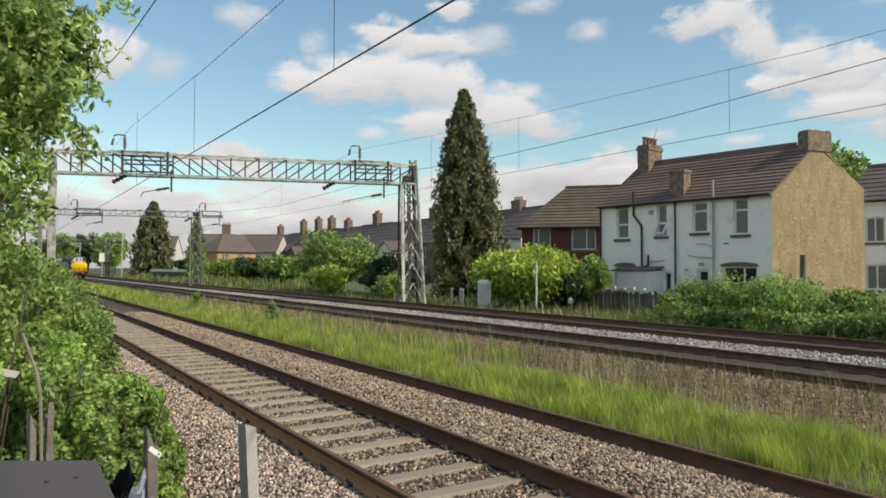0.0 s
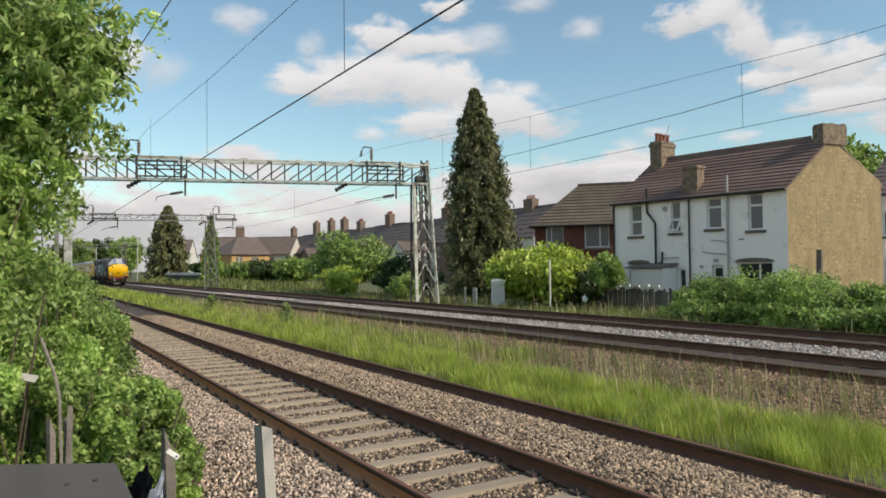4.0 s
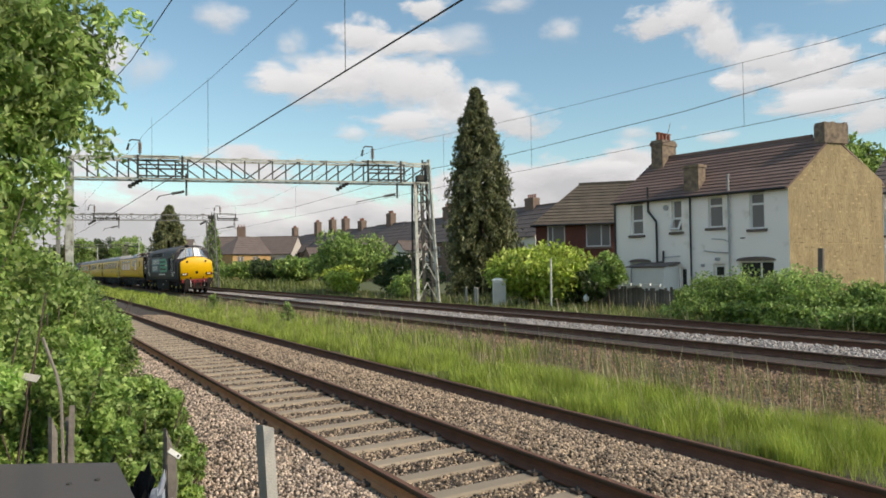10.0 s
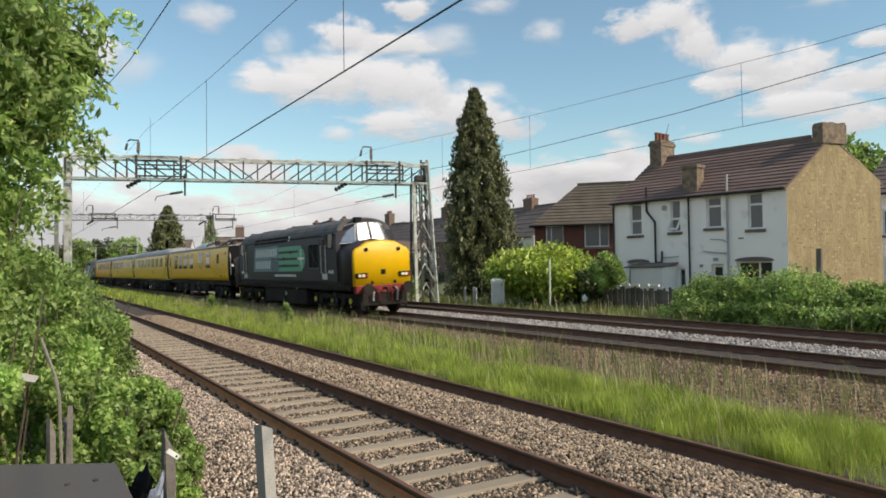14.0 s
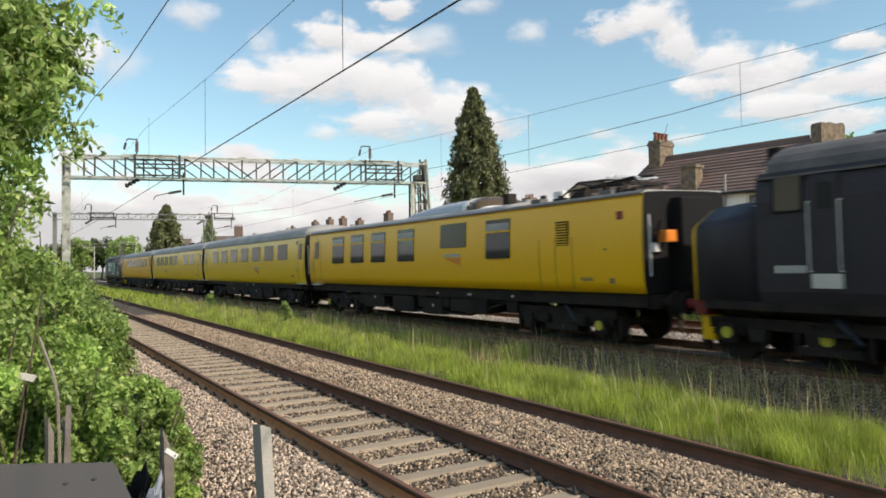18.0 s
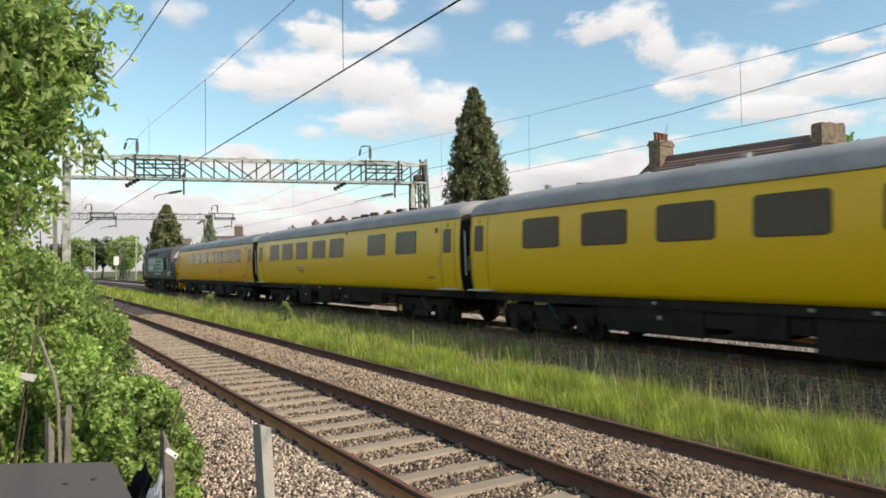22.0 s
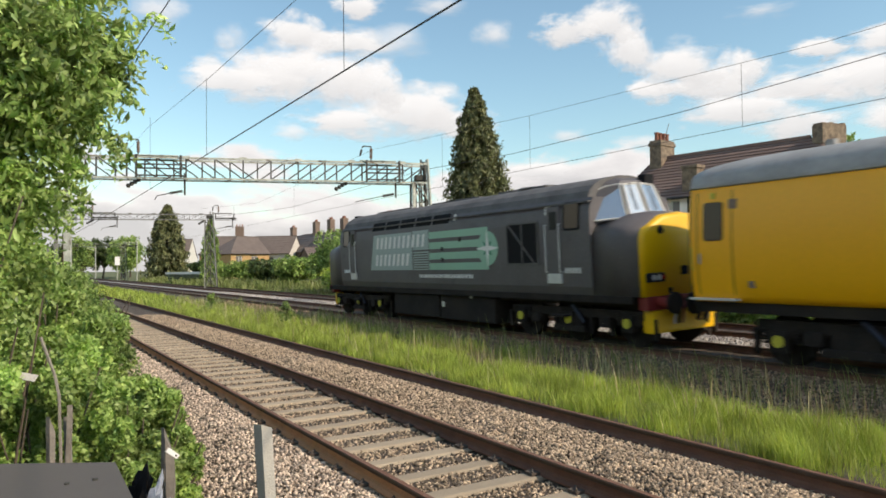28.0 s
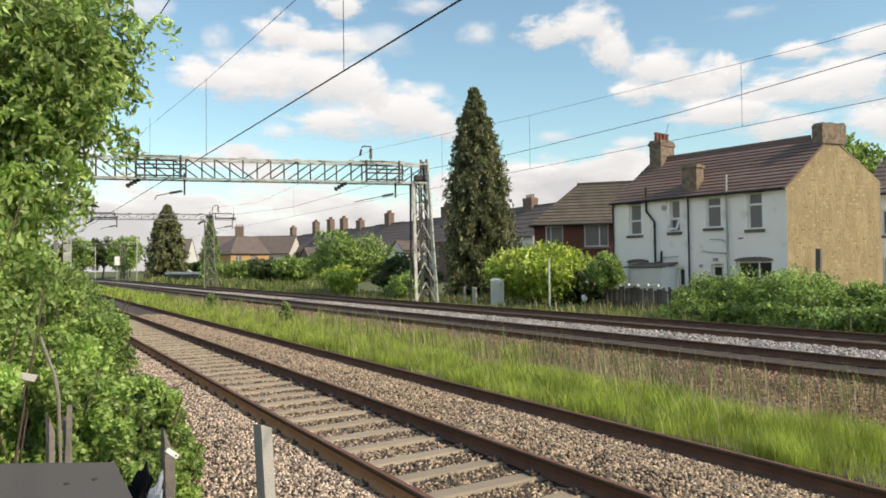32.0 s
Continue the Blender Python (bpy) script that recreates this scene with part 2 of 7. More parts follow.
BARK = material("bark", (0.12, 0.09, 0.065), 0.95, vary=0.3, scale=6, grain=50)
GREY_BOX = material("painted_grey_lid", (0.105, 0.095, 0.086), 0.75, vary=0.08, scale=2, grain=40, bump=0.05)
RUBBISH = material("crumpled_film", (0.30, 0.33, 0.38), 0.3, vary=0.3, scale=6, grain=40, bump=0.5)
LEAF_LIGHT = leaf_material("ash_leaf", (0.16, 0.29, 0.05), (0.52, 0.65, 0.23), through_light=0.45, vary=0.6)
LEAF_MID = leaf_material("shrub_leaf", (0.115, 0.215, 0.04), (0.40, 0.52, 0.145), vary=0.6)
LEAF_BRIGHT = leaf_material("bright_shrub_leaf", (0.25, 0.37, 0.035), (0.58, 0.66, 0.14))
LEAF_DARK = leaf_material("dark_shrub_leaf", (0.035, 0.07, 0.018), (0.10, 0.14, 0.04))
LEAF_CONIFER = leaf_material("conifer_spray", (0.095, 0.115, 0.045), (0.23, 0.235, 0.10), through_light=0.2, vary=0.55)
GRASS = leaf_material("meadow_grass", (0.25, 0.355, 0.045), (0.50, 0.56, 0.13), through_light=0.45, vary=0.45)
GRASS_VERGE = leaf_material("verge_weeds", (0.13, 0.18, 0.04), (0.29, 0.31, 0.11), through_light=0.35, vary=0.4)
GRASS_DRY = leaf_material("dry_grass", (0.34, 0.28, 0.13), (0.56, 0.49, 0.30), through_light=0.35)

# ---- building blocks ----
def mesh_of(name, bm, mat, smooth=False):
    me = bpy.data.meshes.new(name)
    bm.to_mesh(me)
    bm.free()
    for mt in (mat if isinstance(mat, (list, tuple)) else (mat,)):
        me.materials.append(mt)
    if smooth:
        me.shade_smooth()
    return me


def part(name, bm, mat, parent=None, label="", smooth=False, at=None):
    ob = new(name, mesh_of(name, bm, mat, smooth) if isinstance(bm, bmesh.types.BMesh) else bm)
    if parent is not None:
        ob.parent = parent
    if at is not None:
        ob.matrix_basis = at
    if label:
        ob["label"] = label
    return ob


def thing(name, label, category, m=None, group="", kind=""):
    ob = new(name)
    ob.empty_display_size = 0.2
    if m is not None:
        ob.matrix_basis = m
    return tagged(ob, label, category, group, kind)


def box(bm, x0, x1, y0, y1, z0, z1, m=None):
    vs = bmesh.ops.create_cube(bm, size=1.0)["verts"]
    t = Matrix.Translation(((x0 + x1) / 2, (y0 + y1) / 2, (z0 + z1) / 2)) @ Matrix.Diagonal((abs(x1 - x0), abs(y1 - y0), abs(z1 - z0), 1))
    bmesh.ops.transform(bm, matrix=(m @ t) if m is not None else t, verts=vs)
    return vs


def boxed(x0, x1, y0, y1, z0, z1, bevel=0.0, m=None):
    bm = bmesh.new()
    box(bm, x0, x1, y0, y1, z0, z1, m)
    if bevel:
        bmesh.ops.bevel(bm, geom=bm.edges[:], offset=bevel, segments=2, affect="EDGES", profile=0.7)
    return bm


def bar(bm, a, b, r, r2=None, n=6):
    """A round bar or cone from a to b."""
    a, b = Vector(a), Vector(b)
    d = b - a
    vs = bmesh.ops.create_cone(bm, segments=n, radius1=r, radius2=r if r2 is None else r2, depth=d.length, cap_ends=True)["verts"]
    bmesh.ops.transform(bm, matrix=Matrix.Translation((a + b) / 2) @ d.to_track_quat("Z", "Y").to_matrix().to_4x4(), verts=vs)
    return vs


def beam(bm, a, b, w, h=None):
    """A square bar from a to b."""
    a, b = Vector(a), Vector(b)
    d = b - a
    vs = bmesh.ops.create_cube(bm, size=1.0)["verts"]
    bmesh.ops.transform(bm, matrix=Matrix.Translation((a + b) / 2) @ d.to_track_quat("Z", "Y").to_matrix().to_4x4() @ Matrix.Diagonal((w, h or w, d.length, 1)), verts=vs)
    return vs


def bars(*segs, r=0.02, n=6):
    bm = bmesh.new()
    for a, b in segs:
        bar(bm, a, b, r, n=n)
    return bm


def beams(*segs, w=0.05):
    bm = bmesh.new()
    for a, b in segs:
        beam(bm, a, b, w)
    return bm


def pipe(pts, r, n=7):
    bm = bmesh.new()
    for a, b in zip(pts, pts[1:]):
        bar(bm, a, b, r, n=n)
    for p in pts[1:-1]:
        bmesh.ops.create_icosphere(bm, subdivisions=1, radius=r * 1.05, matrix=Matrix.Translation(p))
    return bm


def loft(rings, closed_ends=True):
    """A skin through rings of points, all with the same count."""
    bm = bmesh.new()
    vs = [[bm.verts.new(p) for p in ring] for ring in rings]
    n = len(rings[0])
    for a, b in zip(vs, vs[1:]):
        for i in range(n):
            bm.faces.new((a[i], a[(i + 1) % n], b[(i + 1) % n], b[i]))
    if closed_ends:
        bm.faces.new(vs[0][::-1])
        bm.faces.new(vs[-1])
    bmesh.ops.recalc_face_normals(bm, faces=bm.faces[:])
    return bm


def prism(outline, y0, y1):
    """An outline of (x, z) pairs drawn out along y."""
    return loft([[(x, y0, z) for x, z in outline], [(x, y1, z) for x, z in outline]])


def soup(name, verts, faces, mat, parent=None, label="", smooth=False):
    me = bpy.data.meshes.new(name)
    verts = np.asarray(verts, dtype=np.float32)
    faces = np.asarray(faces, dtype=np.int32)
    k = faces.shape[1]
    me.vertices.add(len(verts))
    me.vertices.foreach_set("co", verts.ravel())
    me.loops.add(faces.size)
    me.loops.foreach_set("vertex_index", faces.ravel())
    me.polygons.add(len(faces))
    me.polygons.foreach_set("loop_start", np.arange(0, faces.size, k, dtype=np.int32))
    me.polygons.foreach_set("loop_total", np.full(len(faces), k, dtype=np.int32))
    me.update(calc_edges=True)
    me.materials.append(mat)
    if smooth:
        me.shade_smooth()
    ob = new(name, me)
    if parent is not None:
        ob.parent = parent
    if label:
        ob["label"] = label
    return ob


def leaves(name, centres, size, mat, parent=None, aspect=0.5, droop=0.5, rng=None, label=""):
    """One small folded leaf (two triangles bent along the midrib) at each centre."""
    rng = rng or np.random.default_rng(1)
    c = np.asarray(centres, dtype=float)
    n = len(c)
    s = size * rng.uniform(0.6, 1.35, n)[:, None]
    a = rng.normal(size=(n, 3))
    a[:, 2] -= droop
    a /= np.linalg.norm(a, axis=1)[:, None]
    b = np.cross(a, rng.normal(size=(n, 3)))
    b /= np.linalg.norm(b, axis=1)[:, None] + 1e-9
    k = np.cross(a, b) * 0.18
    tip, base = c + a * s, c - a * s
    l, r = c + (b * aspect + k) * s, c - (b * aspect - k) * s
    v = np.stack([base, l, tip, r], axis=1).reshape(-1, 3)
    i = np.arange(n)[:, None] * 4
    f = np.concatenate([i + np.array([[0, 1, 2]]), i + np.array([[0, 2, 3]])], axis=1).reshape(-1, 3)
    return soup(name, v, f, mat, parent, label)


def clump_points(n, centre, radii, rng, shell=0.55):
    d = rng.normal(size=(n, 3))
    d /= np.linalg.norm(d, axis=1)[:, None]
    r = shell + (1 - shell) * rng.uniform(0, 1, n) ** 0.6
    r = np.where(rng.uniform(size=n) < 0.25, rng.uniform(0.1, 1, n), r)
    return np.asarray(centre) + d * r[:, None] * np.asarray(radii)


def crown_points(n, centre, radii, lumps, rng, lump=0.42):
    """Leaf places gathered in uneven lumps over an ellipsoid."""
    cs = clump_points(lumps, centre, np.asarray(radii) * 0.8, rng, 0.6)
    w = rng.uniform(0.5, 1.4, lumps)
    cnt = np.maximum(3, (n * w / w.sum()).astype(int))
    return np.concatenate([clump_points(k, c, np.asarray(radii) * lump * ww, rng, 0.4) for k, c, ww in zip(cnt, cs, w)])

# ---- ground, tracks ----
PROFILE = [(-700, 1.0), (-60, 0.4), (-8, 0.15), (-2.5, -0.1), (0.4, -0.32), (1.5, -0.34), (2.2, -0.165), (2.66, -0.142), (2.74, -0.185), (4.6, -0.185), (5.15, -0.13),
           (5.7, -0.15), (6.0, -0.18), (6.3, -0.17), (7.6, -0.17), (8.8, -0.2), (9.8, -0.19), (10.7, -0.13), (11.5, -0.125), (11.95, -0.125), (13.35, -0.075), (13.6, -0.08), (14.4, 0.0),
           (15.1, 0.01), (15.35, 0.01), (16.75, 0.055), (17.1, 0.05), (17.9, 0.02), (19.2, -0.3), (21.5, -0.25), (30, -0.1), (60, 0.0), (140, 0.8), (1800, 6.0)]


def ground_z(x):
    return float(np.interp(x, [p[0] for p in PROFILE], [p[1] for p in PROFILE]))


def build_ground():
    ys = [-300, -60, -12] + [i * 1.5 - 9 for i in range(60)] + [90, 110, 140, 200, 320, 600, 1200, 2600]
    xs = []
    for (a, _), (b, _) in zip(PROFILE, PROFILE[1:]):
        k = max(1, min(6, int((b - a) / 0.35)))
        xs += [a + (b - a) * i / k for i in range(k)]
    xs.append(PROFILE[-1][0])
    bm = bmesh.new()
    grid = []
    for y in ys:
        row = []
        for x in xs:
            wob = 0.035 * noise.noise(Vector((x * 0.9, y * 0.7, 3.0))) if -10 < x < 25 and abs(y) < 90 else 0
            row.append(bm.verts.new((x, y, ground_z(x) + (0 if 2.1 < x < 4.7 or 11.4 < x < 17.2 else wob))))
        grid.append(row)
    for r0, r1 in zip(grid, grid[1:]):
        for i in range(len(xs) - 1):
            f = bm.faces.new((r0[i], r0[i + 1], r1[i + 1], r1[i]))
            x = (xs[i] + xs[i + 1]) / 2
            f.material_index = 3 if 11.95 < x < 13.35 or 15.35 < x < 16.75 else 2 if 13.5 < x < 18.4 else 1 if 1.0 < x < 6.9 or 9.2 < x < 13.5 else 0
    tagged(part("ground", bm, [GROUND, BALLAST, BALLAST_FAR, OILY]), "grassy earth and brown stone ballast under the tracks", "ground", kind="structure")


RAIL = [(-0.07, -0.159), (0.07, -0.159), (0.07, -0.147), (0.026, -0.128), (0.014, -0.105), (0.011, -0.052), (0.034, -0.040), (0.036, -0.012), (0.026, 0.0),
        (-0.026, 0.0), (-0.036, -0.012), (-0.034, -0.040), (-0.011, -0.052), (-0.014, -0.105), (-0.026, -0.128), (-0.07, -0.147)]


def build_rail(x, z, parent, mat, y0=-40.0, y1=420.0):
    bm = prism([(x + a, z + b) for a, b in RAIL], y0, y1)
    # Head sides are coloured dark for the shaded crease line below the head.
    for f in bm.faces:
        if f.calc_center_median().z > z - 0.047 and abs(f.normal.y) < 0.5:
            f.material_index = 2 if f.normal.z > 0.9 else 1
    return part("rail", bm, [mat, RAIL_HEAD_SHADE, RUST_DARK], parent)


def sleeper_mesh():
    bm = bmesh.new()
    vs = box(bm, -1.25, 1.25, -0.125, 0.125, -0.1, 0.0)
    for v in vs:
        if v.co.z > -0.01:
            v.co.y *= 0.8
            v.co.x *= 0.99
    bmesh.ops.bevel(bm, geom=[e for e in bm.edges if e.verts[0].co.z > -0.01 and e.verts[1].co.z > -0.01], offset=0.015, segments=1, affect="EDGES")
    return mesh_of("sleeper", bm, CONCRETE)


def clip_mesh():
    bm = bmesh.new()
    box(bm, -0.05, 0.05, -0.06, 0.06, 0, 0.03)
    bar(bm, (-0.04, -0.05, 0.035), (0.04, 0.05, 0.04), 0.012, n=5)
    return mesh_of("rail_clip", bm, SLEEPER_DARK)


TRACKS = {"a": (2.864, 0.0, 0.0), "b": (6.078, -0.01, -0.01), "c": (11.891, 0.033, 0.088), "d": (15.299, 0.164, 0.219)}


def build_tracks():
    sleeper, clip = sleeper_mesh(), clip_mesh()
    labels = {"a": "running track with rusty rails on concrete sleepers", "b": "overgrown track, one dark rail beside tall grass",
              "c": "running track that the train uses, dark rails", "d": "furthest running track with dark rails on pale ballast"}
    for key, (x, z0, z1) in TRACKS.items():
        tr = tagged(thing("railway_track", labels[key], "railway track", group="parallel railway tracks"), kind="structure")
        build_rail(x, z0, tr, RUST if key == "a" else RUST_DARK)
        if key != "b":          # its other rail lies buried under the turf
            # On track a this dark colour also stands for the rail's shaded inner side.
            build_rail(x + 1.505, z1, tr, RUST_DARK)
        lean = math.atan((z1 - z0) / 1.505)
        if key == "a":
            y = 1.6 - 0.62 * 14
            k = 0
            while k < 134:
                s = part("sleeper", sleeper, None, tr, at=pose(x + 0.7525, y, -0.155 + 0.006 * math.sin((k - 14) * 2.3), 0, 0, 0.5 * math.sin((k - 14) * 1.7)))
                if 14 <= k < 48:
                    for dx in (-0.115, 0.115):
                        part("rail_clip", clip, None, s, at=pose(-0.7525 + dx, 0, 0))
                        part("rail_clip", clip, None, s, at=pose(0.7525 + dx, 0, 0))
                y += 0.62
                k += 1
        else:
            bm = bmesh.new()
            for k in range(0 if key == "b" else 150):
                box(bm, x - 0.5, x + 2.0, k * 0.65 - 0.12, k * 0.65 + 0.12, -0.26, -0.150, Matrix.Translation((x, 0, z0)) @ pose(0, 0, 0, 0, -math.degrees(lean), 0) @ Matrix.Translation((-x, 0, 0)))
            if key != "b":
                tagged(part("sleeper_row", bm, SLEEPER_DARK, tr), kind="stuff")


build_ground()
build_tracks()


def stones(name, n, x0, x1, y0, y1, size, mat, label, seed, skip=()):
    """Loose ballast: small uneven stones lying on the bed."""
    rng = np.random.default_rng(seed)
    y = y0 + (y1 - y0) * rng.uniform(0, 1, n) ** 1.7
    x = rng.uniform(x0, x1, n)
    keep = np.ones(n, bool)
    for a, b in skip:
        keep &= ~((x > a) & (x < b))
    x, y = x[keep], y[keep]
    n = len(x)
    base = np.array([(1, 0, 0), (-1, 0, 0), (0, 1, 0), (0, -1, 0), (0, 0, 1), (0, 0, -1)], float)
    tri = np.array([(0, 2, 4), (2, 1, 4), (1, 3, 4), (3, 0, 4), (2, 0, 5), (1, 2, 5), (3, 1, 5), (0, 3, 5)])
    s = size * rng.uniform(0.5, 1.5, (n, 1, 1)) * rng.uniform(0.6, 1.2, (n, 1, 3)) * rng.uniform(0.75, 1.25, (n, 6, 1))
    pts = base[None] * s
    q = rng.normal(size=(n, 4))
    q /= np.linalg.norm(q, axis=1)[:, None]
    w, a, b, c = q.T
    rot = np.stack([1 - 2 * (b * b + c * c), 2 * (a * b - c * w), 2 * (a * c + b * w), 2 * (a * b + c * w), 1 - 2 * (a * a + c * c), 2 * (b * c - a * w),
                    2 * (a * c - b * w), 2 * (b * c + a * w), 1 - 2 * (a * a + b * b)], axis=1).reshape(n, 3, 3)
    pts = np.einsum("nij,nkj->nki", rot, pts)
    z = np.interp(x, [p[0] for p in PROFILE], [p[1] for p in PROFILE]) + rng.uniform(-0.2, 0.9, n) * size
    pts += np.stack([x, y, z], axis=1)[:, None]
    f = (tri[None] + 6 * np.arange(n)[:, None, None]).reshape(-1, 3)
    tagged(soup(name, pts.reshape(-1, 3), f, mat), label, "ballast", kind="stuff")

# ---- the train ----
def rounded(w, h, r=0.08, n=4):
    """Outline of a rounded rectangle, centred, as (y, z) pairs."""
    pts = []
    for cx, cz, a0 in ((w / 2 - r, h / 2 - r, 0), (-w / 2 + r, h / 2 - r, 90), (-w / 2 + r, -h / 2 + r, 180), (w / 2 - r, -h / 2 + r, 270)):
        for i in range(n + 1):
            a = radians(a0 + 90 * i / n)
            pts.append((cx + r * math.cos(a), cz + r * math.sin(a)))
    return pts


def plate(outline, x0, x1):
    """An outline of (y, z) pairs drawn out along x."""
    return loft([[(x0, y, z) for y, z in outline], [(x1, y, z) for y, z in outline]])


def ring_plate(outer, inner, x0, x1):
    bm = bmesh.new()
    n = len(outer)
    v = [[bm.verts.new((x, y, z)) for y, z in o] for x in (x0, x1) for o in (outer, inner)]
    o0, i0, o1, i1 = v
    for i in range(n):
        j = (i + 1) % n
        bm.faces.new((o0[i], o0[j], i0[j], i0[i]))
        bm.faces.new((o1[j], o1[i], i1[i], i1[j]))
        bm.faces.new((o0[j], o0[i], o1[i], o1[j]))
        bm.faces.new((i0[i], i0[j], i1[j], i1[i]))
    bmesh.ops.recalc_face_normals(bm, faces=bm.faces[:])
    return bm


COACH_SIDE = [(-1.275, 1.13), (-1.325, 1.25), (-1.37, 1.5), (-1.385, 1.9), (-1.38, 2.35), (-1.345, 2.85), (-1.29, 3.25), (-1.25, 3.34)]
OLD_SIDE = [(-1.325, 1.23), (-1.37, 1.5), (-1.385, 1.9), (-1.38, 2.35), (-1.345, 2.85), (-1.31, 3.22), (-1.285, 3.355)]


def section(side, roof_top, n=9):
    """A full body outline: the side, its mirror and a vault between them."""
    x0, z0 = side[-1]
    arch = [(x0 * math.cos(math.pi * i / n), z0 + (roof_top - z0) * math.sin(math.pi * i / n)) for i in range(1, n)]
    return side + arch + [(-x, z) for x, z in side[::-1]]


def side_x(z):
    return float(np.interp(z, [p[1] for p in COACH_SIDE], [p[0] for p in COACH_SIDE]))


def side_strip(y0, y1, z0, z1, proud):
    """A thin strip that follows the curve of a coach side."""
    zs = [z0] + [z for _, z in COACH_SIDE if z0 < z < z1] + [z1]
    a = [(side_x(z) - proud, z) for z in zs] + [(side_x(z) + 0.01, z) for z in zs[::-1]]
    return loft([[(x, y, z) for x, z in a] for y in (y0, y1)])


WHEELS = []      # wheelsets, their radius and the vehicle's place in the train


def wheelset(bogie, y, r, place):
    bm = bmesh.new()
    bar(bm, (-0.68, 0, 0), (0.68, 0, 0), 0.09, n=10)
    for s in (-1, 1):
        bar(bm, (s * 0.68, 0, 0), (s * 0.815, 0, 0), r, n=24)
        bar(bm, (s * 0.66, 0, 0), (s * 0.69, 0, 0), r + 0.03, n=24)
        for k in range(4):
            a = k * math.pi / 2
            bar(bm, (s * 0.8, 0.55 * r * math.cos(a), 0.55 * r * math.sin(a)), (s * 0.825, 0.55 * r * math.cos(a), 0.55 * r * math.sin(a)), 0.06, n=6)
    w = part("wheelset", bm, BLACK, bogie, at=pose(0, y, r))
    WHEELS.append((w, y, r, place))


def bogie(vehicle, yc, axles, r, place, covers=(AXLE, AXLE)):
    """A bogie: side frames, springs, axleboxes and wheelsets."""
    half = max(axles) + 0.75
    bm = bmesh.new()
    for s in (-1, 1):
        box(bm, s * 1.0 - 0.06, s * 1.0 + 0.06, -half + 0.3, half - 0.3, 0.62, 0.82)
        for a in axles:
            box(bm, s * 1.0 - 0.08, s * 1.0 + 0.08, a - 0.32, a + 0.32, 0.50, 0.72)
        box(bm, s * 1.02 - 0.08, s * 1.02 + 0.08, -0.4, 0.4, 0.38, 0.70)
    box(bm, -0.9, 0.9, -0.25, 0.25, 0.55, 0.85)
    b = part("bogie", bm, BLACK, vehicle, at=pose(0, yc, 0))
    for a in axles:
        wheelset(b, a, r, place)
        for s in (-1, 1):
            bm = boxed(s * 1.07 - 0.09, s * 1.07 + 0.09, a - 0.16, a + 0.16, r - 0.2, r + 0.18, 0.03)
            ab = part("axlebox", bm, BLACK, b)
            cover = covers[0] if a < 0 else covers[1]
            if cover is not None:
                part("axle_cover", bars(((s * 1.15, a, r), (s * 1.19, a, r)), r=0.11, n=14), cover, ab, "round painted axle end cover")
            for dy in (-0.3, 0.3):
                bm = bmesh.new()
                for k in range(5):
                    bar(bm, (s * 1.04, a + dy, r - 0.05 + k * 0.06), (s * 1.04, a + dy, r - 0.02 + k * 0.06), 0.075, n=10)
                part("coil_spring", bm, BLACK, b)
    reach = max(axles)
    for s in (-1, 1):
        part("damper", bars(((s * 1.14, -0.15, 0.9), (s * 1.14, -0.55, 0.5)), r=0.045, n=8), BLUE, b, "blue damper tube")
        part("spring_plank", boxed(s * 1.1 - 0.06, s * 1.1 + 0.06, -0.55, 0.55, 0.26, 0.40, 0.02), BLACK, b)
        for a in axles:
            for e in (-1, 1):
                part("brake_hanger", boxed(s * 0.98 - 0.04, s * 0.98 + 0.04, a + e * (r + 0.07) - 0.05, a + e * (r + 0.07) + 0.05, 0.22, 0.66, 0.01), BLACK, b)
        for e in (-1, 1):
            part("life_guard", beams(((s * 0.9, e * (reach + 0.5), 0.65), (s * 0.85, e * (reach + 0.62), 0.16)), w=0.06), BLACK, b)
            part("sand_box", boxed(s * 1.08 - 0.1, s * 1.08 + 0.1, e * (reach - 0.62) - 0.16, e * (reach - 0.62) + 0.16, 0.42, 0.66, 0.02), BLACK, b)
    return b


def window_set(w, h, r=0.09, glass=None):
    frame_bm = ring_plate(rounded(w + 0.02, h + 0.02, r + 0.01), rounded(w, h, r), -0.014, 0.02)
    return mesh_of("window", frame_bm, RUBBER), mesh_of("pane", plate(rounded(w, h, r), -0.006, 0.012), glass or PANE_GREY)


def side_window(vehicle, meshes, y, zc, both=True):
    wm, pm = meshes
    lean = math.degrees(math.atan2(side_x(zc + 0.3) - side_x(zc - 0.3), 0.6))
    for s in ((0, 180) if both else (0,)):
        x = side_x(zc) * (1 if s == 0 else -1)
        m = pose(x, y, zc, 0, lean if s == 0 else -lean, 0)
        w = part("window", wm, None, vehicle, at=m)
        part("pane", pm, None, w, at=pose(-0.008 if s == 0 else 0.008, 0, 0))


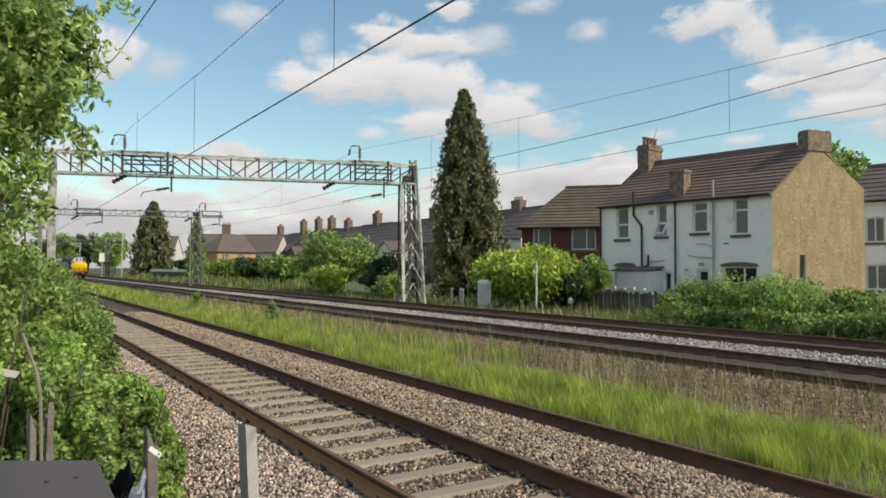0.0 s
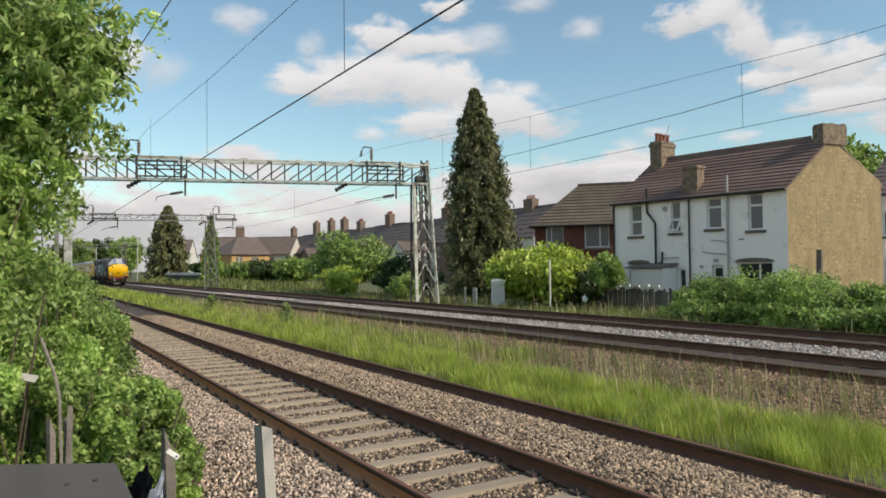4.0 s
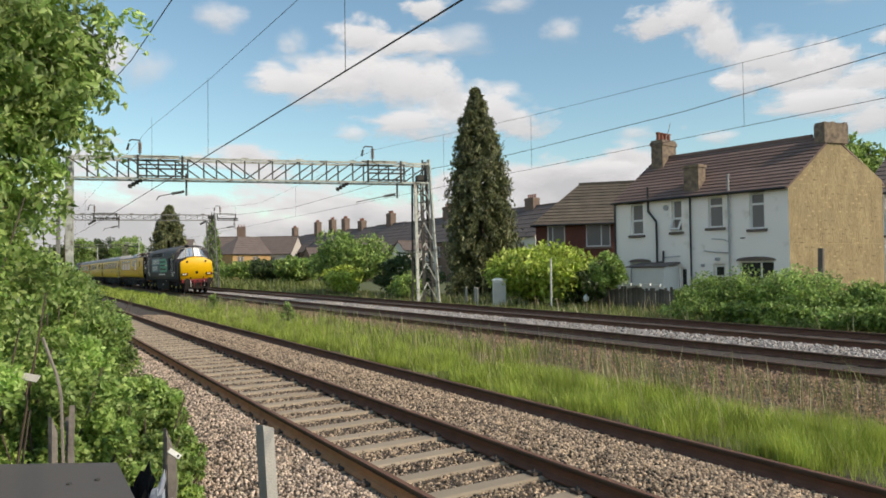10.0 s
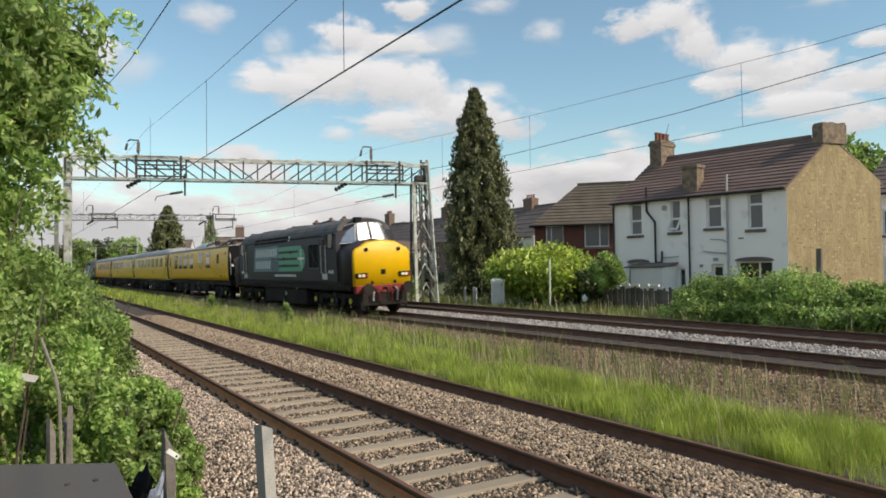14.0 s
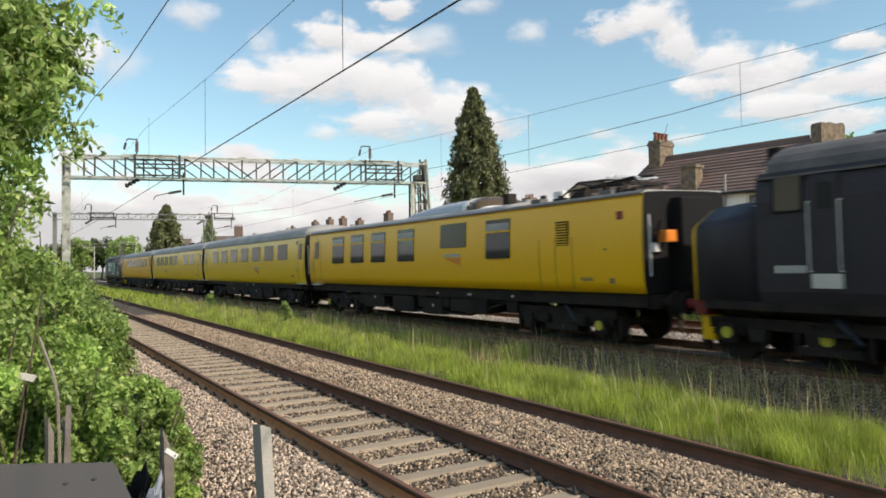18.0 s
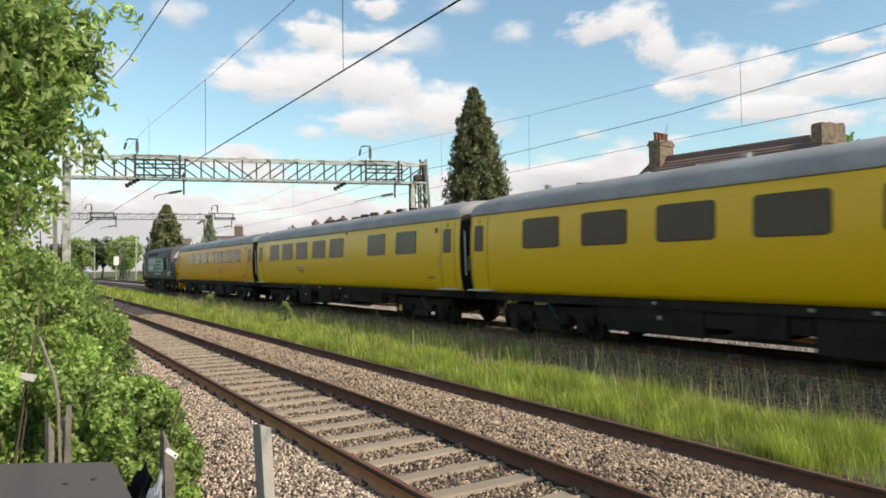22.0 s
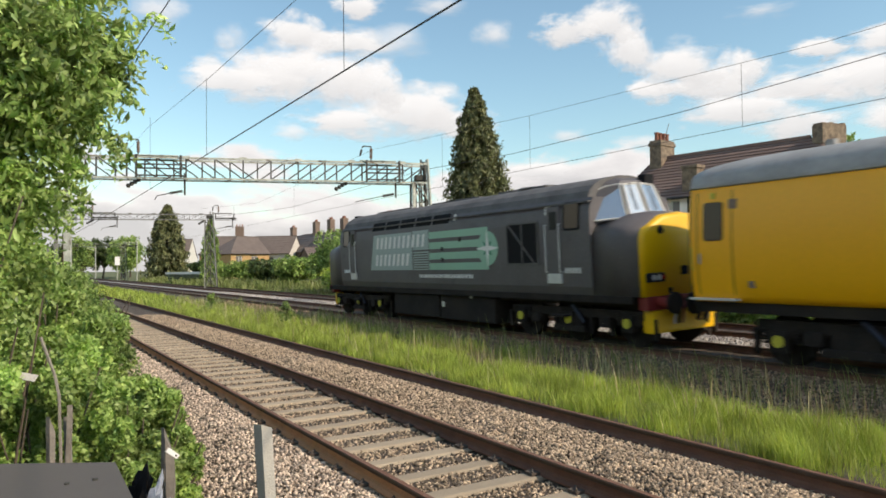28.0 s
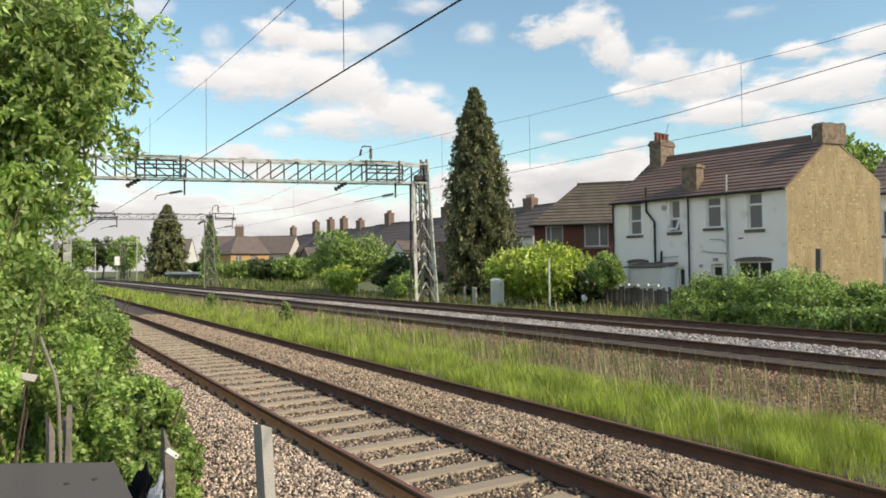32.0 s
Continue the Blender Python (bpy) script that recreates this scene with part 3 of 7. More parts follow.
def logo(vehicle, y0, y1, z0, z1):
    """The operator's mark, as plain bars and swept blades."""
    x = side_x((z0 + z1) / 2) - 0.012
    bm = bmesh.new()
    w, h = y1 - y0, z1 - z0
    for k in range(3):
        a, b = k * 0.30, k * 0.30 + 0.34
        o = [(y1 - w * a, z1 - h * 0.36), (y1 - w * min(1, b), z1 - h * 0.36), (y0 + w * 0.10 + 0.05 * k, z0 + h * 0.05), (y0 + w * 0.02 + 0.05 * k, z0)]
        vs = [[bm.verts.new((xx, y, z)) for y, z in o] for xx in (x, x + 0.008)]
        for i in range(4):
            bm.faces.new((vs[0][i], vs[0][(i + 1) % 4], vs[1][(i + 1) % 4], vs[1][i]))
        bm.faces.new(vs[0])
        bm.faces.new(vs[1][::-1])
    bmesh.ops.recalc_face_normals(bm, faces=bm.faces[:])
    part("operator_mark", bm, ORANGE, vehicle, "orange and red swept mark under a grey bar")
    part("lettering_bar", boxed(x, x + 0.008, y0 + 0.08, y1 - 0.02, z1 - h * 0.28, z1 - h * 0.06), PIPE_GREY, vehicle, "grey bar of small lettering")


def coach(place, length, windows, doors, logo_at, paint, label, mk1=False, boxes=(), covers=(AXLE, AXLE), squares=()):
    v = thing("railway_coach", label, "railway coach", pose(12.643, place, 0.06, 0, -2.1, 0), group="coaches of the train")
    sec = section(OLD_SIDE if mk1 else COACH_SIDE, 3.40 if mk1 else 3.44)
    part("body", loft([[(x, y, z) for x, z in sec] for y in (0.0, 0.02, length - 0.02, length)]), paint, v, smooth=True)
    x0, z0 = (-1.29, 3.35) if mk1 else (-1.29, 3.325)
    rings = []
    ends = [(0.0, 0.80 if not mk1 else 0.97), (0.25, 0.9 if not mk1 else 1.0), (0.7, 0.97 if not mk1 else 1.0), (1.5, 1.0)]
    top = 3.88 if not mk1 else 3.58
    front = ends if not mk1 else [(4.62, 0.97), (4.8, 1.0)]
    for y, k in front + [(length - y, k) for y, k in ends[::-1]]:
        rings.append([(x0 * math.cos(math.pi * i / 14), y, z0 + (top - z0) * k * math.sin(math.pi * i / 14) ** 0.75) for i in range(15)] +
                     [(-x0, y, z0 - 0.05), (x0, y, z0 - 0.05)])
    roof = part("roof", loft(rings), ROOF_GREY, v, smooth=True)
    if mk1:
        part("roof_well", boxed(-1.27, 1.27, 0.0, 4.62, 3.30, 3.42, 0.02), ROOF_GREY, v, "flat lowered roof well under the pantograph")
    for s in (-1, 1):
        part("gutter", boxed(s * 1.30 - 0.025, s * 1.30 + 0.025, 0.02, length - 0.02, z0 - 0.03, z0 + 0.015), BRICK_BROWN if mk1 else ROOF_GREY, v)
        part("solebar", boxed(s * 1.15 - 0.09, s * 1.15 + 0.09, 0.05, length - 0.05, 0.93, 1.215), BLACK, v)
    part("underframe", boxed(-1.1, 1.1, 0.1, length - 0.1, 0.98, 1.2), BLACK, v)
    for k, (y, w, h, z0) in enumerate(boxes):
        part("equipment_box", boxed(-1.2, 1.15, y, y + w, z0, z0 + h, 0.03), BLACK, v)
        if k % 2:
            part("data_plate", boxed(-1.206, -1.2, y + w * 0.4, y + w * 0.4 + 0.10, z0 + h * 0.5, z0 + h * 0.5 + 0.09), PIPE_GREY, v)
    rng = random.Random(int(place * 10))
    for s in (-1, 1):
        part("pipe_run", bars(((s * 1.12, 4.6, 0.86), (s * 1.12, length - 4.6, 0.86)), r=0.035, n=7), BLACK, v)
        part("truss_bar", beams(((s * 1.05, 4.8, 0.95), (s * 1.05, 7.0, 0.42)), ((s * 1.05, 7.0, 0.42), (s * 1.05, length - 7.0, 0.42)), ((s * 1.05, length - 7.0, 0.42), (s * 1.05, length - 4.8, 0.95)), w=0.07), BLACK, v)
        for k in range(7):
            y = 4.9 + k * (length - 9.8) / 6 + rng.uniform(-0.25, 0.25)
            part(rng.choice(("brake_cylinder", "relay_box", "valve_box")), boxed(s * 0.85 - 0.3, s * 0.85 + 0.3, y - rng.uniform(0.15, 0.4), y + rng.uniform(0.15, 0.4), rng.uniform(0.4, 0.6), 0.96, 0.03), BLACK, v)
        for k in range(4):
            y = 4.5 + rng.uniform(0, length - 9)
            part("data_plate", boxed(s * 1.315 - 0.01, s * 1.315 + 0.01, y, y + 0.09, 1.02, 1.08), PIPE_GREY, v)
    if place == 57.75:
        for k in range(9):
            y = 4.6 + k * 1.05
            part("roof_aerial", boxed(-0.35 + 0.1 * (k % 3), -0.1 + 0.1 * (k % 3), y, y + rng.uniform(0.15, 0.5), top - 0.03, top + rng.uniform(0.06, 0.14), 0.01), BLACK, v)
        part("roof_soot", loft([[(x0 * 1.003 * math.cos(math.pi * i / 14), y, z0 + (top + 0.006 - z0) * math.sin(math.pi * i / 14) ** 0.75) for i in range(2, 13)] for y in (8.0, 12.5)]), LOCO_ROOF, v, "soot-darkened stretch of roof")
    sets = {}
    for a, b, z0, z1, split in windows:
        key = (round(b - a, 2), round(z1 - z0, 2))
        if key not in sets:
            sets[key] = window_set(b - a - 0.02, z1 - z0 - 0.02, 0.03 if mk1 else 0.09, PANE if mk1 and split else None)
        side_window(v, sets[key], (a + b) / 2, (z0 + z1) / 2)
        if split:
            zb = z1 - 0.33
            part("window_bar", boxed(side_x(zb) - 0.03, side_x(zb) - 0.006, a, b, zb - 0.025, zb + 0.025), paint, v)
            part("top_light", side_strip(a + 0.03, b - 0.03, zb + 0.03, z1 - 0.03, 0.026), FROSTED, v, "pale frosted top light")
    dset = window_set(0.40, 0.70, 0.06)
    for y in doors:
        for edge in (-0.42, 0.34):
            part("door_gap", side_strip(y + edge - 0.010, y + edge + 0.010, 1.27, 3.2, 0.006), GRIME, v)
        side_window(v, dset, y - 0.02, 2.64)
        part("door_handle", bars(((-1.42, y + 0.27, 1.85), (-1.42, y + 0.27, 2.05)), r=0.018), SILVER, v)
        part("grab_rail", bars(((-1.43, y + 0.44, 1.75), (-1.43, y + 0.44, 2.15)), ((-1.43, y + 0.44, 1.75), (-1.36, y + 0.44, 1.75)), ((-1.43, y + 0.44, 2.15), (-1.36, y + 0.44, 2.15)), r=0.013), AXLE, v)
        part("footstep", boxed(-1.48, -1.22, y - 0.5, y + 0.5, 1.17, 1.205), CREAM, v, "pale edged door step")
        part("step_light", boxed(side_x(3.1) - 0.03, side_x(3.1), y - 0.05, y + 0.02, 3.06, 3.18), AXLE, v)
    for y, z, s, mat in squares:
        part("label_plate", boxed(side_x(z) - 0.012, side_x(z) + 0.02, y, y + s, z - s / 2, z + s / 2), mat, v)
    if logo_at:
        logo(v, *logo_at)
    for k in range(5):
        part("number_bar", boxed(side_x(1.55) - 0.006, side_x(1.55) + 0.02, 1.50 + 0.085 * k, 1.55 + 0.085 * k, 1.49, 1.57), BRICK_BROWN, v, "small dark figure as a plain bar")
    # ends: gangway, buffers, hoses, coupling
    for y, d in ((0.0, -1), (length, 1)):
        part("gangway", boxed(-0.5, 0.5, min(y, y + d * 0.32), max(y, y + d * 0.32), 1.15, 3.25, 0.06), RUBBER, v)
        part("end_panel", loft([[(px * 1.002, yy, pz) for px, pz in sec] for yy in sorted((y + d * 0.003, y + d * 0.03))]), RUBBER if mk1 and d < 0 else BLACK, v, "grimy black coach end")
        part("buffer_beam", boxed(-1.2, 1.2, min(y, y + d * 0.06), max(y, y + d * 0.06), 0.9, 1.2), BLACK, v)
        for s in (-1, 1):
            bf = part("buffer", bars(((s * 0.87, y, 1.05), (s * 0.87, y + d * 0.38, 1.05)), r=0.09, n=12), BLACK, v)
            part("buffer_head", bars(((s * 0.87, y + d * 0.36, 1.05), (s * 0.87, y + d * 0.40, 1.05)), r=0.23, n=16), BLACK, bf)
        part("hand_rail", bars(((-1.22, y + d * 0.06, 1.6), (-1.22, y + d * 0.06, 2.9)), r=0.02), WHITE, v, "white end handrail")
        part("hose", pipe([(-0.7, y + d * 0.05, 1.2), (-0.7, y + d * 0.22, 0.8), (-0.6, y + d * 0.3, 0.65)], 0.03), BLACK, v)
        part("coupling", boxed(-0.12, 0.12, min(y, y + d * 0.45), max(y, y + d * 0.45), 0.92, 1.12, 0.03), BLACK, v)
    bogie(v, 2.9, (-1.3, 1.3), 0.457, place, covers)
    bogie(v, length - 2.9, (-1.3, 1.3), 0.457, place, covers[::-1])
    # roof details
    for k in range(6):
        y = 2.2 + k * (length - 4.4) / 5
        bm = bmesh.new()
        bar(bm, (0.25 * (-1) ** k, y, top - 0.08), (0.25 * (-1) ** k, y, top + 0.09), 0.12, 0.10, n=10)
        part("roof_vent", bm, ROOF_GREY, v)
    if not mk1:
        for y in (1.9, length - 1.9):
            part("roof_panel", boxed(-1.09, -0.94, y - 0.75, y + 0.75, 3.60, 3.615, m=Matrix.Translation((-1.0, 0, 3.6)) @ pose(0, 0, 0, 0, -35, 0) @ Matrix.Translation((1.0, 0, -3.6))), BLACK, v)
    return v


def build_coaches():
    w2 = lambda rows, z0=2.3, z1=3.05: [(a, a + 1.4, z0, z1, False) for a in rows]
    out = []
    mk1 = [(4.55, 5.65, 2.06, 3.12, True)] + [(6.65, 8.06, 2.42, 3.14, False)] + [(a, a + 1.12, 2.06, 3.12, True) for a in (9.72, 11.78, 13.57, 15.38)]
    v = coach(18.27, 19.1, mk1, (18.25,), (6.85, 7.85, 1.86, 2.26), YELLOW_WARM, "yellow test coach with roof domes and split windows", True,
              boxes=((6.0, 1.9, 0.62, 0.5), (8.4, 1.2, 0.5, 0.35), (10.2, 1.5, 0.55, 0.35), (12.4, 1.6, 0.65, 0.42)), covers=(AXLE, None),
              squares=((0.56, 2.92, 0.18, RED), (0.85, 1.5, 0.12, BRICK_BROWN), (1.05, 2.2, 0.05, BLACK)))
    # louvred door and blank panel lines
    for y in (2.15, 2.75, 3.35):
        part("panel_joint", side_strip(y, y + 0.016, 1.3, 2.5, 0.006), GRIME, v)
    lou = part("louvre", boxed(-1.395, -1.35, 2.28, 2.69, 2.32, 2.90), BLACK, v)
    for k in range(9):
        part("slat", boxed(-1.405, -1.39, 2.29, 2.68, 2.34 + k * 0.062, 2.365 + k * 0.062), YELLOW, lou)
    # long silver roof housing with a glazed end and sloping mouth
    rings = []
    for y, k in ((6.40, 0.22), (6.5, 0.58), (6.75, 0.92), (7.1, 1.0), (9.2, 0.94), (10.4, 0.70), (11.6, 0.14)):
        rings.append([(-1.02 * math.cos(math.pi * i / 12), y, 3.40 + 0.52 * k * math.sin(math.pi * i / 12) ** 0.6) for i in range(13)])
    dome = part("roof_housing", loft(rings), SILVER, v, "long silver rounded housing on the roof", smooth=True)
    part("housing_band", loft([[(-1.04 * math.cos(math.pi * i / 12), y, 3.40 + 0.535 * math.sin(math.pi * i / 12) ** 0.6) for i in range(13)] for y in (7.08, 7.3)]), WHITE, dome)
    part("housing_glass", loft([[(-1.03 * math.cos(math.pi * i / 12), y, 3.40 + 0.52 * k * math.sin(math.pi * i / 12) ** 0.6) for i in range(13)] for y, k in ((6.46, 0.52), (6.72, 0.93), (7.06, 1.02))]), PANE_GREY, dome, smooth=True)
    part("roof_lamp", boxed(-0.75, -0.45, 5.35, 5.6, 3.50, 3.86, 0.03), BLACK, v)
    part("roof_lamp", boxed(-0.5, -0.1, 3.4, 3.75, 3.45, 3.74, 0.03), WHITE, v)
    # pantograph frame folded on the roof
    pan = part("pantograph", beams(((-0.75, 1.1, 3.68), (0.75, 1.1, 3.68)), ((-0.75, 2.9, 3.68), (0.75, 2.9, 3.68)), ((-0.6, 1.0, 3.68), (-0.6, 3.0, 3.68)), ((0.6, 1.0, 3.68), (0.6, 3.0, 3.68)), w=0.06), BLACK, v)
    part("pantograph_arm", bars(((-0.3, 1.2, 3.72), (-0.1, 2.7, 3.78)), ((0.3, 1.2, 3.72), (0.1, 2.7, 3.78)), ((-0.1, 2.7, 3.78), (0, 1.4, 3.84)), r=0.035), BLACK, pan)
    part("pantograph_stay", bars(((-0.7, 0.5, 3.5), (-0.45, 1.0, 3.82)), ((-0.45, 1.0, 3.82), (-0.5, 2.3, 3.72)), ((-0.5, 2.3, 3.72), (-0.3, 3.0, 3.9)), ((-0.7, 3.3, 3.5), (-0.3, 3.0, 3.9)), ((-0.62, 1.6, 3.5), (-0.5, 2.0, 3.86)), ((-0.3, 3.0, 3.9), (0.2, 1.0, 3.86)), r=0.028), BLACK, pan)
    for k in range(7):
        part("roof_fitting", boxed(-0.95 + 0.07 * (k % 3), -0.83 + 0.07 * (k % 3), 0.5 + 0.52 * k, 0.62 + 0.52 * k, 3.42, 3.54 + 0.05 * (k % 4), 0.01), BLACK, v)
    part("pantograph_head", beams(((-0.7, 1.35, 3.86), (0.7, 1.35, 3.86)), ((-0.7, 1.6, 3.86), (0.7, 1.6, 3.86)), w=0.05), SILVER, pan)
    for x, y in ((-0.6, 1.1), (0.6, 1.1), (-0.6, 2.9), (0.6, 2.9)):
        part("insulator", bars(((x, y, 3.43), (x, y, 3.67)), r=0.08, n=10), BRICK_BROWN, pan)
    for k in range(5):
        part("roof_cable_box", boxed(-1.1 + 0.05 * (k % 2), -0.85, 0.35 + 0.8 * k, 0.75 + 0.8 * k, 3.42, 3.50 + 0.04 * (k % 3), 0.02), (BLACK, LOCO_ROOF, BLACK)[k % 3], v)
    part("jumper_box", boxed(-1.02, -0.72, -0.34, -0.02, 2.3, 2.55, 0.03), ORANGE, v, "orange cable box on the coach end")
    part("jumper_cable", pipe([(-0.95, -0.1, 2.6), (-1.1, -0.25, 2.75), (-1.16, -0.2, 2.4), (-1.1, -0.1, 2.15)], 0.035), RUBBER, v)
    part("white_socket", boxed(-1.18, -1.04, -0.16, -0.02, 2.1, 2.3, 0.02), WHITE, v)
    out.append((v, 18.27))
    common = ((5.2, 1.5, 0.58, 0.4), (7.1, 2.2, 0.72, 0.28), (9.8, 1.1, 0.5, 0.48), (11.5, 2.6, 0.62, 0.38))
    v = coach(37.98, 19.2, w2((2.32, 4.44, 6.64, 8.83, 11.02, 13.22, 15.4)), (0.57, 18.8), (6.76, 7.76, 1.56, 1.97), YELLOW, "yellow test coach with seven grey rounded windows",
              boxes=common, covers=(None, None), squares=((0.98, 3.05, 0.15, RED),))
    out.append((v, 37.98))
    v = coach(57.75, 19.9, w2((2.6, 4.83, 8.45, 10.37, 12.45, 14.37, 16.3)), (0.72, 19.3), (12.8, 13.8, 1.58, 1.98), YELLOW, "yellow test coach with unevenly spaced grey windows",
              boxes=((5.6, 2.4, 0.45, 0.55), (8.3, 1.0, 0.55, 0.4), (10.2, 1.2, 0.5, 0.45), (12.6, 1.5, 0.7, 0.3)), covers=(None, AXLE), squares=((1.25, 2.98, 0.16, RED), (8.15, 3.2, 0.12, BRICK_BROWN)))
    out.append((v, 57.75))
    v = coach(78.5, 20.2, w2((2.42, 4.39, 6.36, 8.39, 10.42, 12.46, 14.48)), (0.7, 19.7), (6.42, 7.56, 1.58, 1.92), YELLOW_DEEP, "orange-yellow test coach with seven dark windows",
              boxes=common, covers=(AXLE, AXLE), squares=((1.3, 3.05, 0.15, RED), (1.5, 1.45, 0.1, BRICK_BROWN), (19.17, 2.94, 0.18, BRICK_BROWN), (18.86, 1.47, 0.12, BRICK_BROWN)))
    out.append((v, 78.5))
    return out


LOCO_SIDE = [(-1.27, 1.13), (-1.345, 1.35), (-1.36, 1.9), (-1.36, 2.9), (-1.33, 3.2), (-1.22, 3.42)]
LOCO_LEN = 17.15


def hull(points):
    bm = bmesh.new()
    for p in points:
        bm.verts.new(p)
    bmesh.ops.convex_hull(bm, input=bm.verts[:])
    return bm


def loco_end(v, m, lit, grey):
    """Nose, cab front, windscreens, lamps and buffer beam of one end; local y grows into the locomotive."""
    def at(name, bm, mat, parent=None, label="", smooth=False):
        return part(name, bm, mat, v if parent is None else parent, label, smooth, at=m if parent is None else None)

    def nose_ring(y, half, top, r):
        pts = [(-half, 1.15), (-half, top - r * 1.3)]
        pts += [(-half + r * (1 - math.cos(a)), top - r * 1.3 + r * math.sin(a)) for a in (0.5, 1.0, 1.4)]
        pts += [(-half * 0.5, top + 0.14), (0.0, top + 0.21)]
        return [(x, y, z) for x, z in pts + [(-x, z) for x, z in pts[-2::-1]]]
    face = [(0.0, 1.19, 2.66, 0.22), (0.03, 1.245, 2.72, 0.25), (0.08, 1.268, 2.75, 0.27)]
    at("nose_front", loft([nose_ring(*f) for f in face]), NOSE, label="bright yellow rounded nose end", smooth=True)
    at("nose_side_band", loft([nose_ring(*f) for f in ((0.08, 1.269, 2.751, 0.27), (0.12, 1.274, 2.765, 0.28))]), NOSE, smooth=True)
    at("nose", loft([nose_ring(*f) for f in ((0.12, 1.276, 2.767, 0.28), (0.8, 1.295, 2.83, 0.28), (1.47, 1.30, 2.86, 0.28))]), grey, smooth=True)
    at("cab_front", hull([(sx * 1.28, 1.87, 2.8) for sx in (-1, 1)] +
                         [(sx * h, y + 0.12, z) for sx in (-1, 1) for h, y, z in ((0.62, 0.86, 2.8), (0.58, 1.17, 3.68), (1.24, 1.46, 2.84), (1.0, 1.64, 3.55), (0.4, 1.24, 3.80), (1.2, 1.75, 3.42), (0.75, 1.75, 3.84), (0.3, 1.6, 3.93))]), grey,
       label="dark cab front round the windscreens")
    for s in (-1, 1):
        def q(u, w):           # a place on the sloping screen plane
            y = 0.92 + 0.05 * u + max(0.0, u - 0.5) * 1.25 + 0.36 * w
            return Vector((s * (0.03 + u * (1.21 - 0.28 * w)), y - 0.02, 2.84 + 0.90 * w))
        for name, o in (("windscreen", [q(0.02, 0.05), q(0.48, 0.05), q(0.48, 0.93), q(0.02, 0.97)]),
                        ("quarter_light", [q(0.53, 0.05), q(1.0, 0.0), q(1.04, 0.30), q(1.0, 0.58), q(0.9, 0.78), q(0.74, 0.9), q(0.53, 0.94)])):
            nrm = (o[1] - o[0]).cross(o[-1] - o[0]).normalized() * s
            nrm = nrm if nrm.y < 0 else -nrm
            at(name, loft([[p for p in o], [p + nrm * 0.03 for p in o]]), SCREEN, label="pale pane of the windscreen reflecting the sky")
            rim = bmesh.new()
            for a, b in zip(o, o[1:] + o[:1]):
                bar(rim, a + nrm * 0.03, b + nrm * 0.03, 0.022, n=5)
            at(name + "_rim", rim, CREAM, label="pale rim of the pane")
        nrm = Vector((0, -0.9, 0.42)).normalized()
        at("wiper", bars((q(0.3, 0.95) + nrm * 0.06, q(0.25, 0.25) + nrm * 0.06), r=0.012, n=5), RUBBER)
        lamp = at("lamp_housing", boxed(s * 0.95 - 0.26, s * 0.95 + 0.26, -0.08, 0.1, 1.46, 1.66, 0.05), RUBBER)
        for dx in (-0.11, 0.05):
            part("headlight" if dx < 0 else "marker_light", bars(((s * 0.95 + dx, -0.10, 1.56), (s * 0.95 + dx, -0.075, 1.56)), r=0.065, n=12), LAMP_LIT if lit else LAMP_OFF, lamp)
        part("tail_light", bars(((s * 0.95 + 0.19, -0.10, 1.56), (s * 0.95 + 0.19, -0.075, 1.56)), r=0.05, n=12), LAMP_RED, lamp)
        at("upper_lamp", bars(((s * 0.72, -0.03, 2.58), (s * 0.72, 0.08, 2.56)), r=0.085, n=12), RUBBER)
        bf = at("buffer", bars(((s * 0.87, 0.1, 1.03), (s * 0.87, -0.42, 1.03)), r=0.1, n=14), RED)
        part("buffer_head", bars(((s * 0.87, -0.42, 1.03), (s * 0.87, -0.47, 1.03)), r=0.23, n=18), BLACK, bf)
        for k in range(3):
            at("brake_hose", pipe([(s * (0.28 + 0.13 * k), -0.02, 1.05), (s * (0.28 + 0.13 * k), -0.2, 0.9), (s * (0.27 + 0.13 * k), -0.12, 0.55)], 0.03), (RED, RUBBER, CREAM)[k])
        at("lamp_bracket", boxed(s * 0.5 - 0.04, s * 0.5 + 0.04, -0.05, 0.02, 1.2, 1.32), RUBBER)
    hx = -0.42 if lit else 0.42
    at("horn_grille", boxed(hx - 0.15, hx + 0.15, 1.24, 1.48, 3.70, 3.95, 0.03), RUBBER, label="black horn box over the windscreen")
    at("centre_plate", boxed(-0.1, 0.1, -0.03, 0.03, 1.58, 1.78, 0.02), RUBBER)
    at("buffer_beam", boxed(-1.2, 1.2, -0.02, 0.25, 0.86, 1.16, 0.02), RED, label="grimy red buffer beam")
    at("valance", boxed(-1.05, 1.05, 0.0, 0.3, 0.35, 0.85, 0.06), NOSE if not lit else BLACK, label="lower skirt below the buffer beam")
    at("coupling_hook", pipe([(0, 0, 1.03), (0, -0.3, 1.03), (0, -0.38, 0.85), (0, -0.3, 0.6)], 0.045), BLACK)


